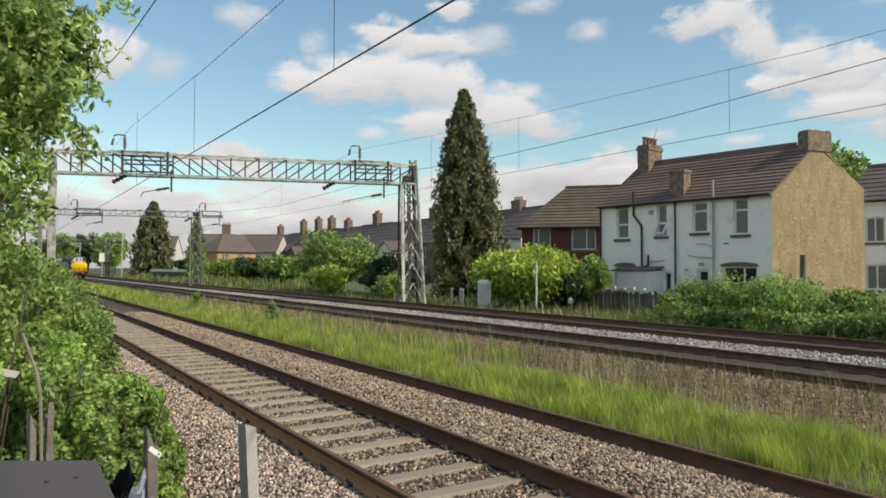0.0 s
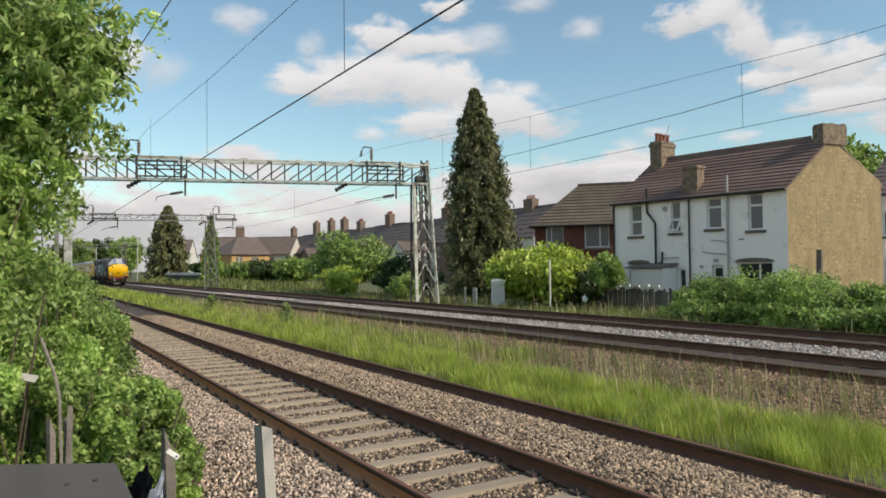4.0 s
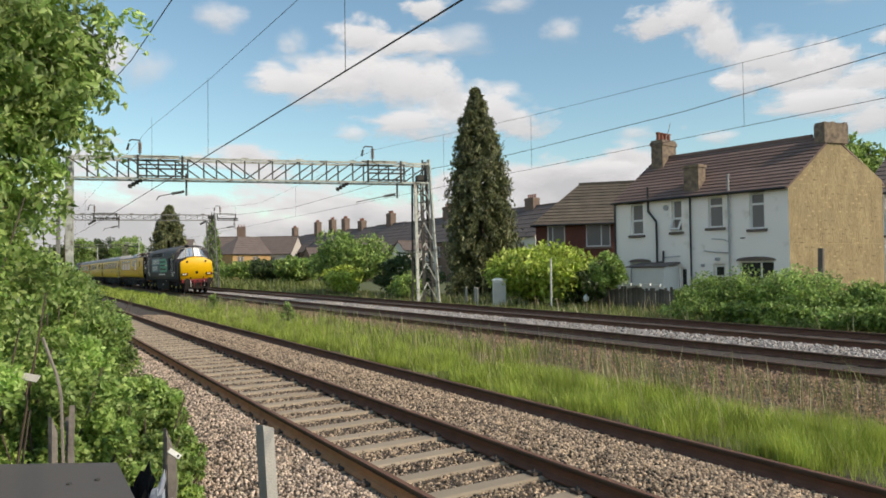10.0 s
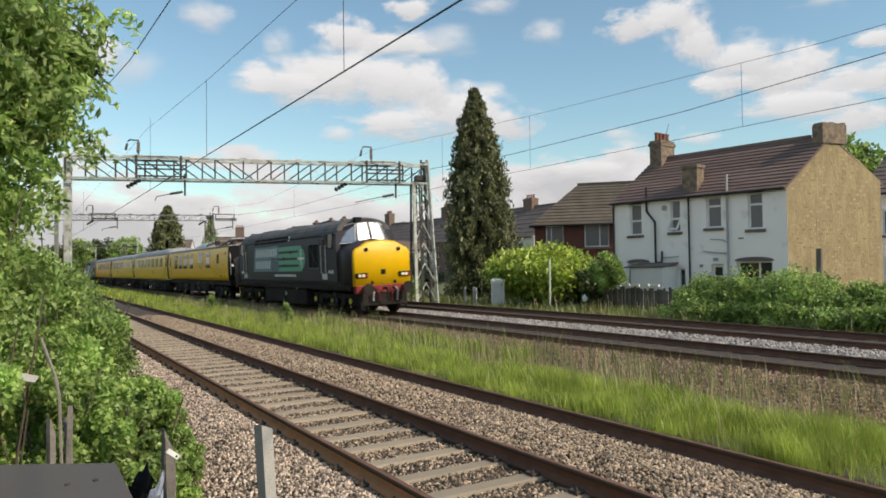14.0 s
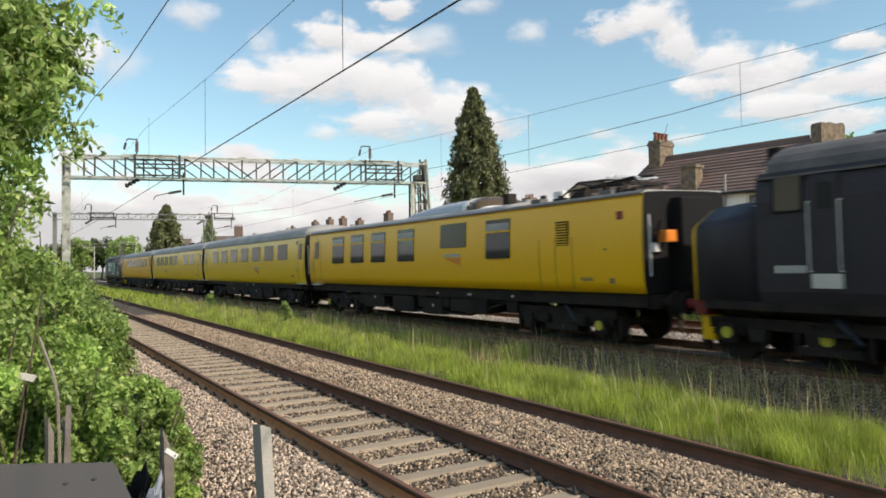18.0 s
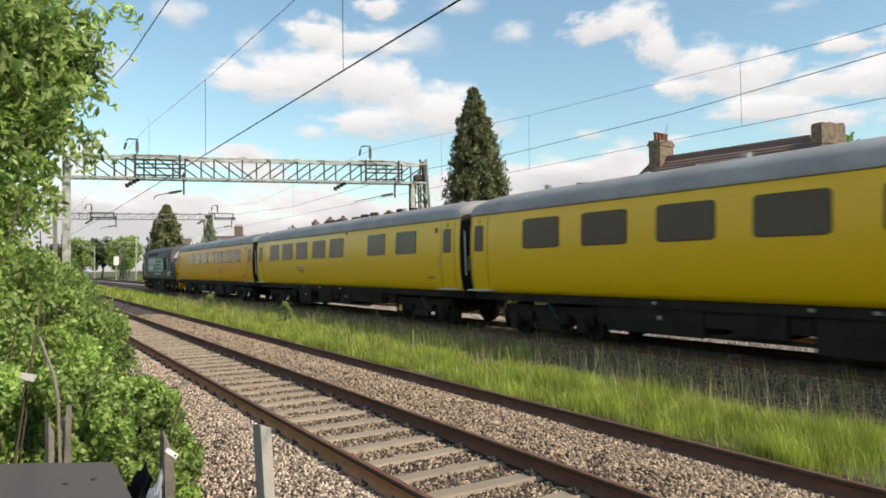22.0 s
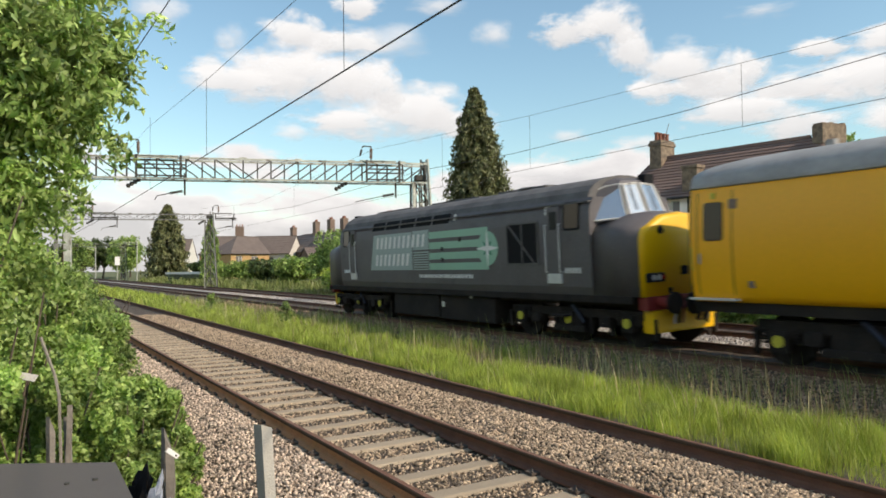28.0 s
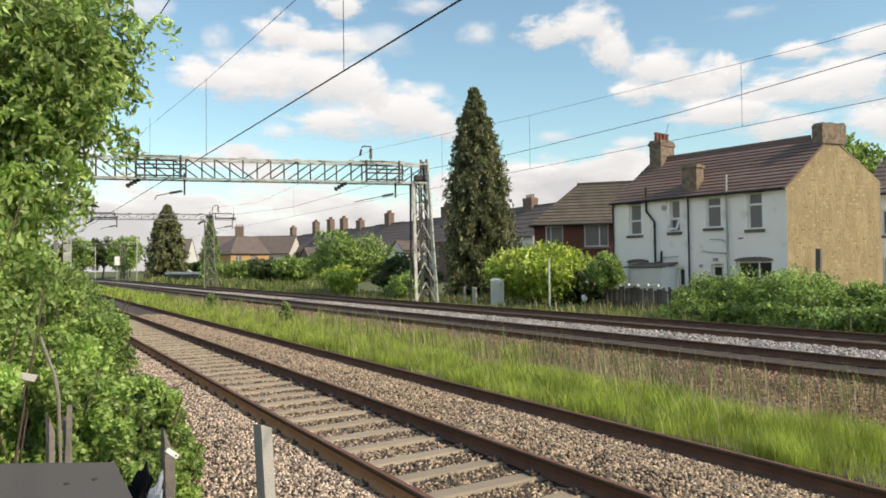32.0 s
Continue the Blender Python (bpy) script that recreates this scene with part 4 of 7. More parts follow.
def star(v, y, z, r, green):
    x = -1.372
    disc = plate([(y + r * math.cos(a), z + r * math.sin(a)) for a in [i * math.tau / 28 for i in range(28)]], x, x + 0.01)
    part("compass_disc", disc, green, v, "pale green disc with a compass star")
    for turn, long, mat in ((45, 0.62, GREEN_DEEP), (0, 1.12, LETTER)):
        bm = bmesh.new()
        for k in range(4):
            a = radians(turn + 90 * k)
            o = [(y, z), (y + 0.22 * r * math.cos(a - 0.75), z + 0.22 * r * math.sin(a - 0.75)), (y + long * r * math.cos(a), z + long * r * math.sin(a)),
                 (y + 0.22 * r * math.cos(a + 0.75), z + 0.22 * r * math.sin(a + 0.75))]
            vs = [bm.verts.new((x - (0.004 if turn else 0.008), *p)) for p in o]
            bm.faces.new((vs[0], vs[1], vs[2]))
            bm.faces.new((vs[0], vs[2], vs[3]))
        part("star_point", bm, mat, v)


def locomotive(place, label, lit):
    grey, green, panel = (LOCO_GREY, GREEN, TEAL) if lit else (LOCO_FADED, GREEN_FADED, TEAL_FADED)
    v = thing("diesel_locomotive", label, "locomotive", pose(12.643, place, 0.06, 0, -2.1, 0), group="locomotives at both ends of the train")
    L = LOCO_LEN
    sec = section(LOCO_SIDE, 3.96, 11)
    body_side = LOCO_SIDE + [(-x, z) for x, z in LOCO_SIDE[::-1]]
    part("body", loft([[(x, y, z) for x, z in body_side] for y in (1.47, L - 1.47)]), grey, v)
    roof_sec = [p for p in sec if p[1] >= 3.40]
    part("roof", loft([[(x, y, z) for x, z in roof_sec] for y in (1.62, L - 1.62)]), LOCO_ROOF, v, smooth=False)
    for m, on in ((Matrix.Identity(4), lit), (pose(0, L, 0, 0, 0, 180), False)):
        loco_end(v, m, on, grey)
    for s in (-1, 1):
        part("frame_rail", boxed(s * 1.27 - 0.05, s * 1.27 + 0.05, 0.3, L - 0.3, 1.0, 1.16), BLACK, v)
        part("cant_rail", boxed(s * 1.31 - 0.04, s * 1.31 + 0.04, 1.5, L - 1.5, 3.30, 3.34), LOCO_ROOF, v)
    X = -1.366
    # cab doors with handrails and steps, side windows
    for yd, yw, sg in ((2.72, 2.08, 1), (L - 2.72, L - 2.08, -1)):
        d = part("cab_door", boxed(-1.374, -1.34, yd - 0.24, yd + 0.24, 1.66, 3.28, 0.02), grey, v, "dark recessed cab door")
        part("door_window", boxed(-1.38, -1.37, yd - 0.13, yd + 0.13, 2.72, 3.16, 0.01), PANE, d)
        for o in (-0.255, 0.255):
            part("hand_rail", bars(((-1.43, yd + o, 1.7), (-1.43, yd + o, 2.85)), ((-1.43, yd + o, 1.7), (-1.35, yd + o, 1.7)), ((-1.43, yd + o, 2.85), (-1.35, yd + o, 2.85)), r=0.012), WHITE, v, "white cab handrail")
        part("door_step", boxed(-1.40, -1.32, yd - 0.25, yd + 0.25, 1.42, 1.66, 0.02), CREAM, v, "pale kick plate under the cab door")
        part("footstep", boxed(-1.38, -1.15, yd - 0.25, yd + 0.25, 0.62, 0.66), BLACK, v)
        w = part("cab_window", ring_plate(rounded(0.56, 0.66, 0.06), rounded(0.48, 0.58, 0.05), -0.015, 0.015), RUBBER, v, at=pose(-1.352, yw, 3.02, 0, 4, 0))
        part("pane", plate(rounded(0.48, 0.58, 0.05), -0.008, 0.008), PANE_GREY, w)
        for k in range(5):
            part("number_bar", boxed(X - 0.006, X + 0.02, yw - 0.26 + 0.115 * k, yw - 0.205 + 0.115 * k, 1.67, 1.80), LETTER, v, "white figure as a plain bar")
    # panels and stripes of the livery
    part("name_panel", plate([(9.80, 1.77), (12.95, 1.77), (12.60, 3.02), (9.80, 3.02)], X, X + 0.02), panel, v, "blue-grey panel with two rows of pale lettering bars")
    for z, y0, y1 in ((2.52, 8.86, 12.42), (1.92, 9.80, 12.52)):
        pitch = 0.325
        for k in range(int((y1 - y0) / pitch + 0.5)):
            y = y1 - k * pitch
            part("lettering_bar", plate([(y - 0.16, z), (y, z), (y - 0.10, z + 0.40), (y - 0.26, z + 0.40)], X - 0.010, X - 0.004), LETTER, v)
    part("louvred_panel", boxed(X, X + 0.02, 8.72, 9.72, 2.42, 3.04), panel, v)
    lp = part("louvred_panel", boxed(X, X + 0.02, 8.72, 9.72, 1.77, 2.36), panel, v)
    for k in range(7):
        part("slat", boxed(X - 0.012, X, 8.76, 9.68, 1.81 + k * 0.078, 1.845 + k * 0.078), LOCO_ROOF, lp)
    for k in range(4):
        part("stripe", boxed(X, X + 0.02, 5.48, 8.68, 1.77 + k * 0.325, 1.98 + k * 0.325), green, v, "pale green livery stripe")
    for y, z in ((7.85, 2.02), (7.85, 2.35), (6.85, 2.6)):
        part("fuel_filler", boxed(X - 0.02, X, y, y + 0.09, z, z + 0.12), BLACK, v)
    y, rng = 6.3, random.Random(5)
    while y < 9.3:
        wdt = rng.uniform(0.03, 0.09)
        part("lettering_bar", boxed(X - 0.004, X + 0.02, y, y + wdt, 1.52, 1.63), LETTER, v)
        y += wdt + rng.uniform(0.04, 0.07)
    star(v, 5.50, 2.36, 0.48, green)
    # radiator grille with a diagonal stay behind dark mesh
    g = part("radiator_grille", boxed(X - 0.004, X + 0.03, 3.30, 4.62, 1.88, 2.98), RUBBER, v, "black square radiator grille")
    part("grille_stay", beams(((X - 0.012, 4.5, 2.92), (X - 0.012, 3.5, 1.95)), ((X - 0.012, 3.95, 2.92), (X - 0.012, 3.95, 1.95)), w=0.04), grey, g)
    gr = part("grille_frame", ring_plate([(3.30, 1.88), (4.62, 1.88), (4.62, 2.98), (3.30, 2.98)], [(3.35, 1.93), (4.57, 1.93), (4.57, 2.93), (3.35, 2.93)], X - 0.02, X), LOCO_ROOF, g)
    # cant rail grilles
    lean = math.degrees(math.atan2(0.11, 0.3))
    for k in range(5):
        gg = part("roof_grille", boxed(-0.012, 0.02, 0.03, 0.98, -0.15, 0.15), RUBBER, v, at=pose(-1.285, 7.5 + k * 1.07, 3.32, 0, 16, 0))
        part("grille_post", boxed(-0.02, 0.0, 0.98, 1.07, -0.16, 0.16), grey, gg)
    part("white_plate", boxed(-0.012, 0.012, -0.06, 0.06, -0.1, 0.1), CREAM, v, at=pose(-1.30, 7.2, 3.32, 0, 14, 0))
    part("white_plate", boxed(-0.012, 0.012, -0.08, 0.08, -0.1, 0.1), CREAM, v, at=pose(-1.335, 2.95, 3.2, 0, 8, 0))
    # roof gear
    for y, w, h in ((4.0, 2.2, 0.06), (7.2, 2.8, 0.05), (11.5, 2.6, 0.05)):
        part("roof_hatch", boxed(-0.42, 0.42, y, y + w, 3.90, 3.92 + h, 0.02), LOCO_ROOF, v)
    part("exhaust", boxed(-0.25, 0.25, 8.6, 9.2, 3.93, 4.01, 0.03), BLACK, v)
    part("fan_cowl", bars(((0, 4.9, 3.94), (0, 4.9, 3.99)), r=0.5, n=24), LOCO_ROOF, v)
    part("roof_rib", boxed(-1.0, -0.9, 5.0, 9.5, 3.68, 3.70, m=pose(0, 0, 0, 0, 0, 0)), BLACK, v)
    # tanks and bogies
    part("fuel_tank", boxed(-1.2, 1.2, 5.5, 8.4, 0.24, 0.98, 0.06), BLACK, v)
    part("battery_box", boxed(-1.2, 1.2, 8.5, 11.5, 0.27, 0.98, 0.04), BLACK, v)
    part("tank_gauge", boxed(-1.215, -1.2, 8.15, 8.3, 0.62, 0.78), CREAM, v)
    part("tank_gauge", boxed(-1.215, -1.2, 6.6, 6.72, 0.92, 1.0), CREAM, v)
    part("underframe", boxed(-1.0, 1.0, 0.4, L - 0.4, 0.9, 1.12), BLACK, v)
    bogie(v, 2.55, (-1.9, 0.0, 1.85), 0.55, place, (AXLE, AXLE))
    bogie(v, L - 2.55, (-1.85, 0.0, 1.9), 0.55, place, (AXLE, AXLE))
    return v


LAMP_LIT = glow_material("lit_headlight", (0.75, 0.62, 0.42), 0.12)
LAMP_OFF = glass_material("unlit_lamp_glass", (0.5, 0.5, 0.48), 0.15)
LAMP_RED = glass_material("red_lamp_glass", (0.35, 0.02, 0.015), 0.2)
TRAIN = [(locomotive(0.0, "dark blue-grey diesel locomotive leading the train, yellow nose", True), 0.0)] + build_coaches() + \
        [(locomotive(100.0, "faded dark grey diesel locomotive at the train's tail", False), 100.0)]

# ---- overhead line ----
def ribbed(a, b, ribs, r0, r1, n=10):
    """A ribbed insulator body from a to b, one continuous skin."""
    a, b = Vector(a), Vector(b)
    turn = (b - a).to_track_quat("Z", "Y")
    rings = []
    for k in range(ribs * 2 + 1):
        r = r0 if k % 2 else r1
        rings.append([a.lerp(b, k / (ribs * 2)) + turn @ Vector((r * math.cos(math.tau * i / n), r * math.sin(math.tau * i / n), 0)) for i in range(n)])
    return loft(rings)


def gantry(origin, dirx, u0, u1, z_top, z_bot, right_u, label, slim=False):
    """A portal of lattice girder across the tracks on a left post and a splayed right tower."""
    g = thing("overhead_line_gantry", label, "gantry", pose(origin[0], origin[1], 0, 0, 0, math.degrees(math.atan2(dirx[1], dirx[0]))), group="overhead line gantries")
    wy = 0.3 if slim else 0.45
    k_w = 0.5 if slim else 1.0
    paint = FAR_STEEL if slim else GALV
    for s in (-1, 1):
        part("top_chord", beams(((u0, s * wy, z_top), (u1, s * wy, z_top)), w=0.095 * k_w), paint, g)
        part("bottom_chord", beams(((u0, s * wy, z_bot), (u1, s * wy, z_bot)), w=0.085 * k_w), paint, g)
    n = 13
    step = (u1 - u0) / n
    for k in range(n + 1):
        u = u0 + k * step
        for s in (-1, 1):
            v = u + (0.5 * step if s > 0 else 0.0)          # the rear face is staggered by half a bay
            e = min(u1, v + step)
            if v > u1:
                continue
            part("upright", beams(((v, s * wy, z_bot), (v, s * wy, z_top + 0.06)), w=0.07 * k_w), STEEL_DARK, g)
            if k < n:
                a, b = ((v, s * wy, z_top), (e, s * wy, z_bot)) if k < n / 2 - 1 else ((v, s * wy, z_bot), (e, s * wy, z_top))
                part("diagonal", beams((a, b), w=0.06 * k_w), STEEL_DARK, g)
        if k % 2 == 0:
            part("cross_tie", beams(((u, -wy, z_top), (u, wy, z_top)), w=0.06), paint, g)
            part("cross_tie", beams(((u, -wy, z_bot), (u, wy, z_bot)), w=0.06), paint, g)
            part("gusset_plate", boxed(u - 0.18, u + 0.18, -wy - 0.07, -wy - 0.055, z_top - 0.05, z_top + 0.10), paint, g)
    # left post
    part("post", boxed(-1.94, -1.62, -0.16, 0.16, -0.2, z_top + 0.1, 0.02), paint, g, "pale grey steel post")
    # right tower: two legs, raker and lattice
    legs = [((right_u - 0.75, s * 0.4, z_bot), (right_u - 0.72, s * 0.75, -0.25)) for s in (-1, 1)]
    # Rear leg and rear raker are coloured dark for shade, the front ones pale.
    for k, (a, b) in enumerate(legs):
        part("tower_leg", beams((a, b), w=(0.15 if k == 0 else 0.1) * k_w), paint if k == 0 else STEEL_DARK, g)
        part("tower_leg", beams((Vector(a) + Vector((0.3, 0, 0)), Vector(b) + Vector((0.3, 0, 0))), w=0.07 * k_w), STEEL_DARK, g)
    part("raker", beams(((right_u, -0.4, z_top + 0.25), (right_u + 0.42, -0.75, -0.25)), w=0.14 * k_w), paint, g, "splayed white raking leg")
    part("raker", beams(((right_u, 0.4, z_top + 0.25), (right_u + 0.42, 0.75, -0.25)), w=0.14 * k_w), STEEL_DARK, g)
    part("tower_leg", beams(((right_u - 0.25, 0.0, z_top + 0.3), (right_u - 0.2, 0.0, -0.2)), w=0.09), STEEL_DARK, g)
    m = 6
    for k in range(m):
        z0, z1 = z_bot * (1 - k / m), z_bot * (1 - (k + 1) / m)
        f0, f1 = 0.4 * k / m, 0.4 * (k + 1) / m
        l0, r0 = Vector((right_u - 0.75, -0.4 - f0 * 0.85, z0)), Vector((right_u + f0, -0.4 - f0 * 0.85, z0))
        l1, r1 = Vector((right_u - 0.75, -0.4 - f1 * 0.85, z1)), Vector((right_u + f1, -0.4 - f1 * 0.85, z1))
        mid = (l1 + r1) / 2
        part("lacing", beams((l0, r1) if k % 2 == 0 else (r0, l1), w=0.055), STEEL_DARK, g)
        part("lacing", beams((l1, r1), w=0.05), STEEL_DARK, g)
        part("chevron", beams((l1, (l0 + r0) / 2), ((l0 + r0) / 2, r1), w=0.05), paint, g, "pale chevron brace")
        part("lacing", beams((l0 + Vector((0, 0.8, 0)), r1 + Vector((0, 0.8, 0))), w=0.05), STEEL_DARK, g)
    # stiffened bays with extra rails
    for ua, ub in ((1.4, 3.7), (12.7, 14.7)):
        for z in (z_top - 0.35, z_top - 0.55, z_bot + 0.12):
            part("stiffener", beams(((ua, -wy - 0.08, z), (ub, -wy - 0.08, z)), w=0.07), STEEL_DARK, g)
        for uu in (ua, ub - 0.25):
            part("hanger", beams(((uu, -wy - 0.1, z_bot), (uu, -wy - 0.1, z_top + 0.12)), w=0.1), STEEL_DARK, g)
        part("walk_plate", boxed(ua - 0.3, ub - 0.4, -0.4, 0.4, z_top + 0.10, z_top + 0.14), paint, g)
    # insulators above and registration gear below
    for u in (1.45, 12.97):
        part("bracket", pipe([(u, -0.3, z_top), (u, -0.3, z_top + 0.88), (u - 0.38, -0.3, z_top + 0.9), (u - 0.5, -0.3, z_top + 0.8)], 0.032), STEEL_DARK, g)
        part("insulator", ribbed((u, -0.3, z_top + 0.25), (u, -0.3, z_top + 0.79), 6, 0.10, 0.045), BRICK_BROWN, g, "ribbed brown insulator")
        part("insulator", ribbed((u - 0.5, -0.3, z_top + 0.72), (u - 0.58, -0.3, z_top + 0.38), 4, 0.07, 0.035, 8), STEEL_DARK, g)
    for u, tip in ((3.6, 2.2), (14.3, 12.1)):
        part("drop_tube", bars(((u, -0.2, z_bot + 0.3), (u, -0.2, z_bot - 0.8)), r=0.05), STEEL_DARK, g)
        part("insulator", ribbed((u - 0.1, -0.2, z_bot - 0.6), (u - 0.70, -0.2, z_bot - 0.72), 6, 0.085, 0.045, 8), STEEL_DARK, g)
        part("registration_arm", pipe([(u - 0.7, -0.2, z_bot - 0.72), (u - 1.3, -0.2, z_bot - 0.85), (tip, -0.2, z_bot - 1.05)], 0.022), STEEL_DARK, g)
    for u in (1.15, 11.3):
        part("strain_insulator", ribbed((u - 0.25, -0.2, z_bot - 0.42), (u + 0.39, -0.2, z_bot - 0.02), 4, 0.13, 0.06), STEEL_DARK, g)
    part("end_box", boxed(right_u - 0.6, right_u - 0.05, -0.3, 0.3, z_bot + 0.15, z_bot + 0.45, 0.03), STEEL_DARK, g)
    return g


def wire(name, pts, r, label, parent=None):
    return part(name, pipe(pts, r, 5), WIRE, parent, label)


def build_overhead():
    gantry((3.94, 37.69), (0.953, -0.302), -1.78, 16.0, 7.45, 6.43, 16.0, "grey lattice steel gantry spanning all four tracks")
    gantry((5.2, 75.2), (0.953, -0.302), -1.78, 12.4, 7.42, 6.88, 12.4, "distant grey lattice steel gantry across the tracks", True)
    gantry((7.6, 158.0), (0.953, -0.302), -1.78, 12.4, 7.42, 6.88, 12.4, "far grey lattice steel gantry across the tracks", True)
    eq = thing("overhead_wire", "contact wire and catenary above the rusty track", "overhead wire", group="overhead wires")
    wire("contact_wire", [(3.6, -40, 4.38), (3.6, 38, 4.38), (3.4, 75, 4.5), (3.6, 200, 4.5)], 0.011, "", eq)
    cat = [(3.6, -20, 7.2), (3.6, -8, 6.2), (3.6, 4, 5.82), (3.6, 10, 5.89), (3.65, 15.6, 6.07), (4.1, 27, 7.0), (4.92, 37.4, 7.95), (3.6, 55, 6.0), (4.5, 75, 7.9)]
    wire("catenary_wire", cat, 0.005, "", eq)
    for y, z in ((8.2, 5.86), (15.65, 6.07), (0.5, 5.9), (23, 6.6), (47, 6.7), (55, 6.0), (63, 6.8)):
        wire("dropper", [(3.6, y, 4.38), (3.6, y, z)], 0.005, "", eq)
    eq = thing("overhead_wire", "contact wire and catenary above the outer track", "overhead wire", group="overhead wires")
    wire("contact_wire", [(16.05, -40, 5.35), (16.05, 33, 5.42), (16.05, 75, 5.4), (16.05, 200, 5.4)], 0.0075, "", eq)
    cat = [(16.05, -20, 8.2), (16.05, 0, 7.1), (16.05, 9, 6.98), (16.05, 20, 7.36), (16.1, 33, 8.1), (16.05, 53, 7.0), (16.2, 73, 8.1)]
    wire("catenary_wire", cat, 0.006, "", eq)
    for y, z in ((11.2, 7.05), (19.9, 7.36), (26, 7.7), (45, 7.4), (60, 7.3)):
        wire("dropper", [(16.05, y, 5.4), (16.05, y, z)], 0.006, "", eq)
    tagged(wire("feeder_wire", [(19.9, -40, 9.5), (19.6, 0, 7.8), (19.5, 9.3, 7.35), (19.5, 16, 7.08), (19.5, 25.5, 7.03), (19.3, 33, 7.25), (19.3, 55, 6.9), (17, 72, 7.2)], 0.012, ""), "dark feeder wire along the far side", "overhead wire", group="overhead wires")
    tagged(wire("feeder_wire", [(2.2, -30, 7.4), (2.2, 0, 5.9), (2.2, 12.1, 6.34), (2.2, 16.7, 6.56), (2.2, 25, 7.4), (2.2, 38, 8.3)], 0.010, ""), "dark feeder wire along the near side", "overhead wire", group="overhead wires")


build_overhead()


# ---- houses ----
def wall_poly(bm, pts, inward, thick):
    """A wall plate from an outline of points, thickened inwards."""
    a = [bm.verts.new(p) for p in pts]
    b = [bm.verts.new(Vector(p) + inward * thick) for p in pts]
    n = len(pts)
    bm.faces.new(a)
    bm.faces.new(b[::-1])
    for i in range(n):
        bm.faces.new((a[i], b[i], b[(i + 1) % n], a[(i + 1) % n]))
    bmesh.ops.recalc_face_normals(bm, faces=bm.faces[:])


def holed_wall(w, z0, z1, holes, thick):
    """A wall in the local x-z plane (outer face at y = 0, body at +y), with rectangular holes cut through it."""
    xs = sorted({0.0, w} | {h[0] for h in holes} | {h[1] for h in holes})
    zs = sorted({z0, z1} | {h[2] for h in holes} | {h[3] for h in holes})
    bm = bmesh.new()
    for a, b in zip(xs, xs[1:]):
        for c, d in zip(zs, zs[1:]):
            if not any(h[0] <= (a + b) / 2 <= h[1] and h[2] <= (c + d) / 2 <= h[3] for h in holes):
                box(bm, a, b, 0, thick, c, d)
    bmesh.ops.remove_doubles(bm, verts=bm.verts[:], dist=0.0005)
    inner = [f for f in bm.faces if len([g for e in f.edges for g in e.link_faces if g is not f and abs(g.normal.dot(f.normal) + 1) < 1e-3 and (g.calc_center_median() - f.calc_center_median()).length < 1e-3]) > 0]
    if inner:
        bmesh.ops.delete(bm, geom=inner, context="FACES")
    return bm


def sash(parent, x0, x1, z0, z1, frame_mat, glass, split=0.5, sill=True, lintel=None, open_lower=False, vbar=None, depth=0.12):
    """A window set back in its opening: frame, panes, meeting rail, sill and lintel."""
    w = part("window", ring_plate_xz(x0, x1, z0, z1, 0.085, depth, depth + 0.06), frame_mat, parent)
    zm = z0 + (z1 - z0) * split
    if split:
        part("meeting_rail", boxed(x0 + 0.05, x1 - 0.05, depth - 0.01, depth + 0.05, zm - 0.05, zm + 0.05), frame_mat, w)
    if vbar:
        part("mullion", boxed(x0 + (x1 - x0) * vbar - 0.035, x0 + (x1 - x0) * vbar + 0.035, depth - 0.01, depth + 0.05, z0 + 0.05, z1 - 0.05), frame_mat, w)
    part("pane", boxed(x0 + 0.05, x1 - 0.05, depth + 0.025, depth + 0.04, (zm if split else z0) + 0.03, z1 - 0.05), glass, w)
    if split:
        part("pane", boxed(x0 + 0.05, x1 - 0.05, depth + 0.025, depth + 0.04, z0 + 0.05, zm - 0.03), glass, w)
    if open_lower:
        h = zm - z0
        m = Matrix.Translation(((x0 + x1) / 2, depth - 0.02, zm)) @ pose(0, 0, 0, -32, 0, 0)
        o = part("open_sash", ring_plate_xz(-(x1 - x0) / 2, (x1 - x0) / 2, -h, 0, 0.085, -0.03, 0.02), frame_mat, w, "white hopper sash standing open", at=m)
    if sill:
        part("sill", boxed(x0 - 0.12, x1 + 0.12, -0.10, depth, z0 - 0.13, z0 - 0.005, 0.01), SLATE, w)
    if lintel:
        pts = [(x0 - 0.08, z1), (x1 + 0.08, z1)] + [((x0 + x1) / 2 + ((x1 - x0) / 2 + 0.08) * math.cos(a), z1 + 0.03 + lintel * math.sin(a)) for a in [math.pi * i / 8 for i in range(9)]]
        part("lintel", prism_y(pts, -0.03, depth), SLATE, w)


def prism_y(outline, y0, y1):
    return loft([[(x, y0, z) for x, z in outline], [(x, y1, z) for x, z in outline]])


def ring_plate_xz(x0, x1, z0, z1, t, y0, y1):
    bm = ring_plate([(x0, z0), (x1, z0), (x1, z1), (x0, z1)], [(x0 + t, z0 + t), (x1 - t, z0 + t), (x1 - t, z1 - t), (x0 + t, z1 - t)], y0, y1)
    for v in bm.verts:
        v.co = Vector((v.co.y, v.co.x, v.co.z))
    bmesh.ops.recalc_face_normals(bm, faces=bm.faces[:])
    return bm


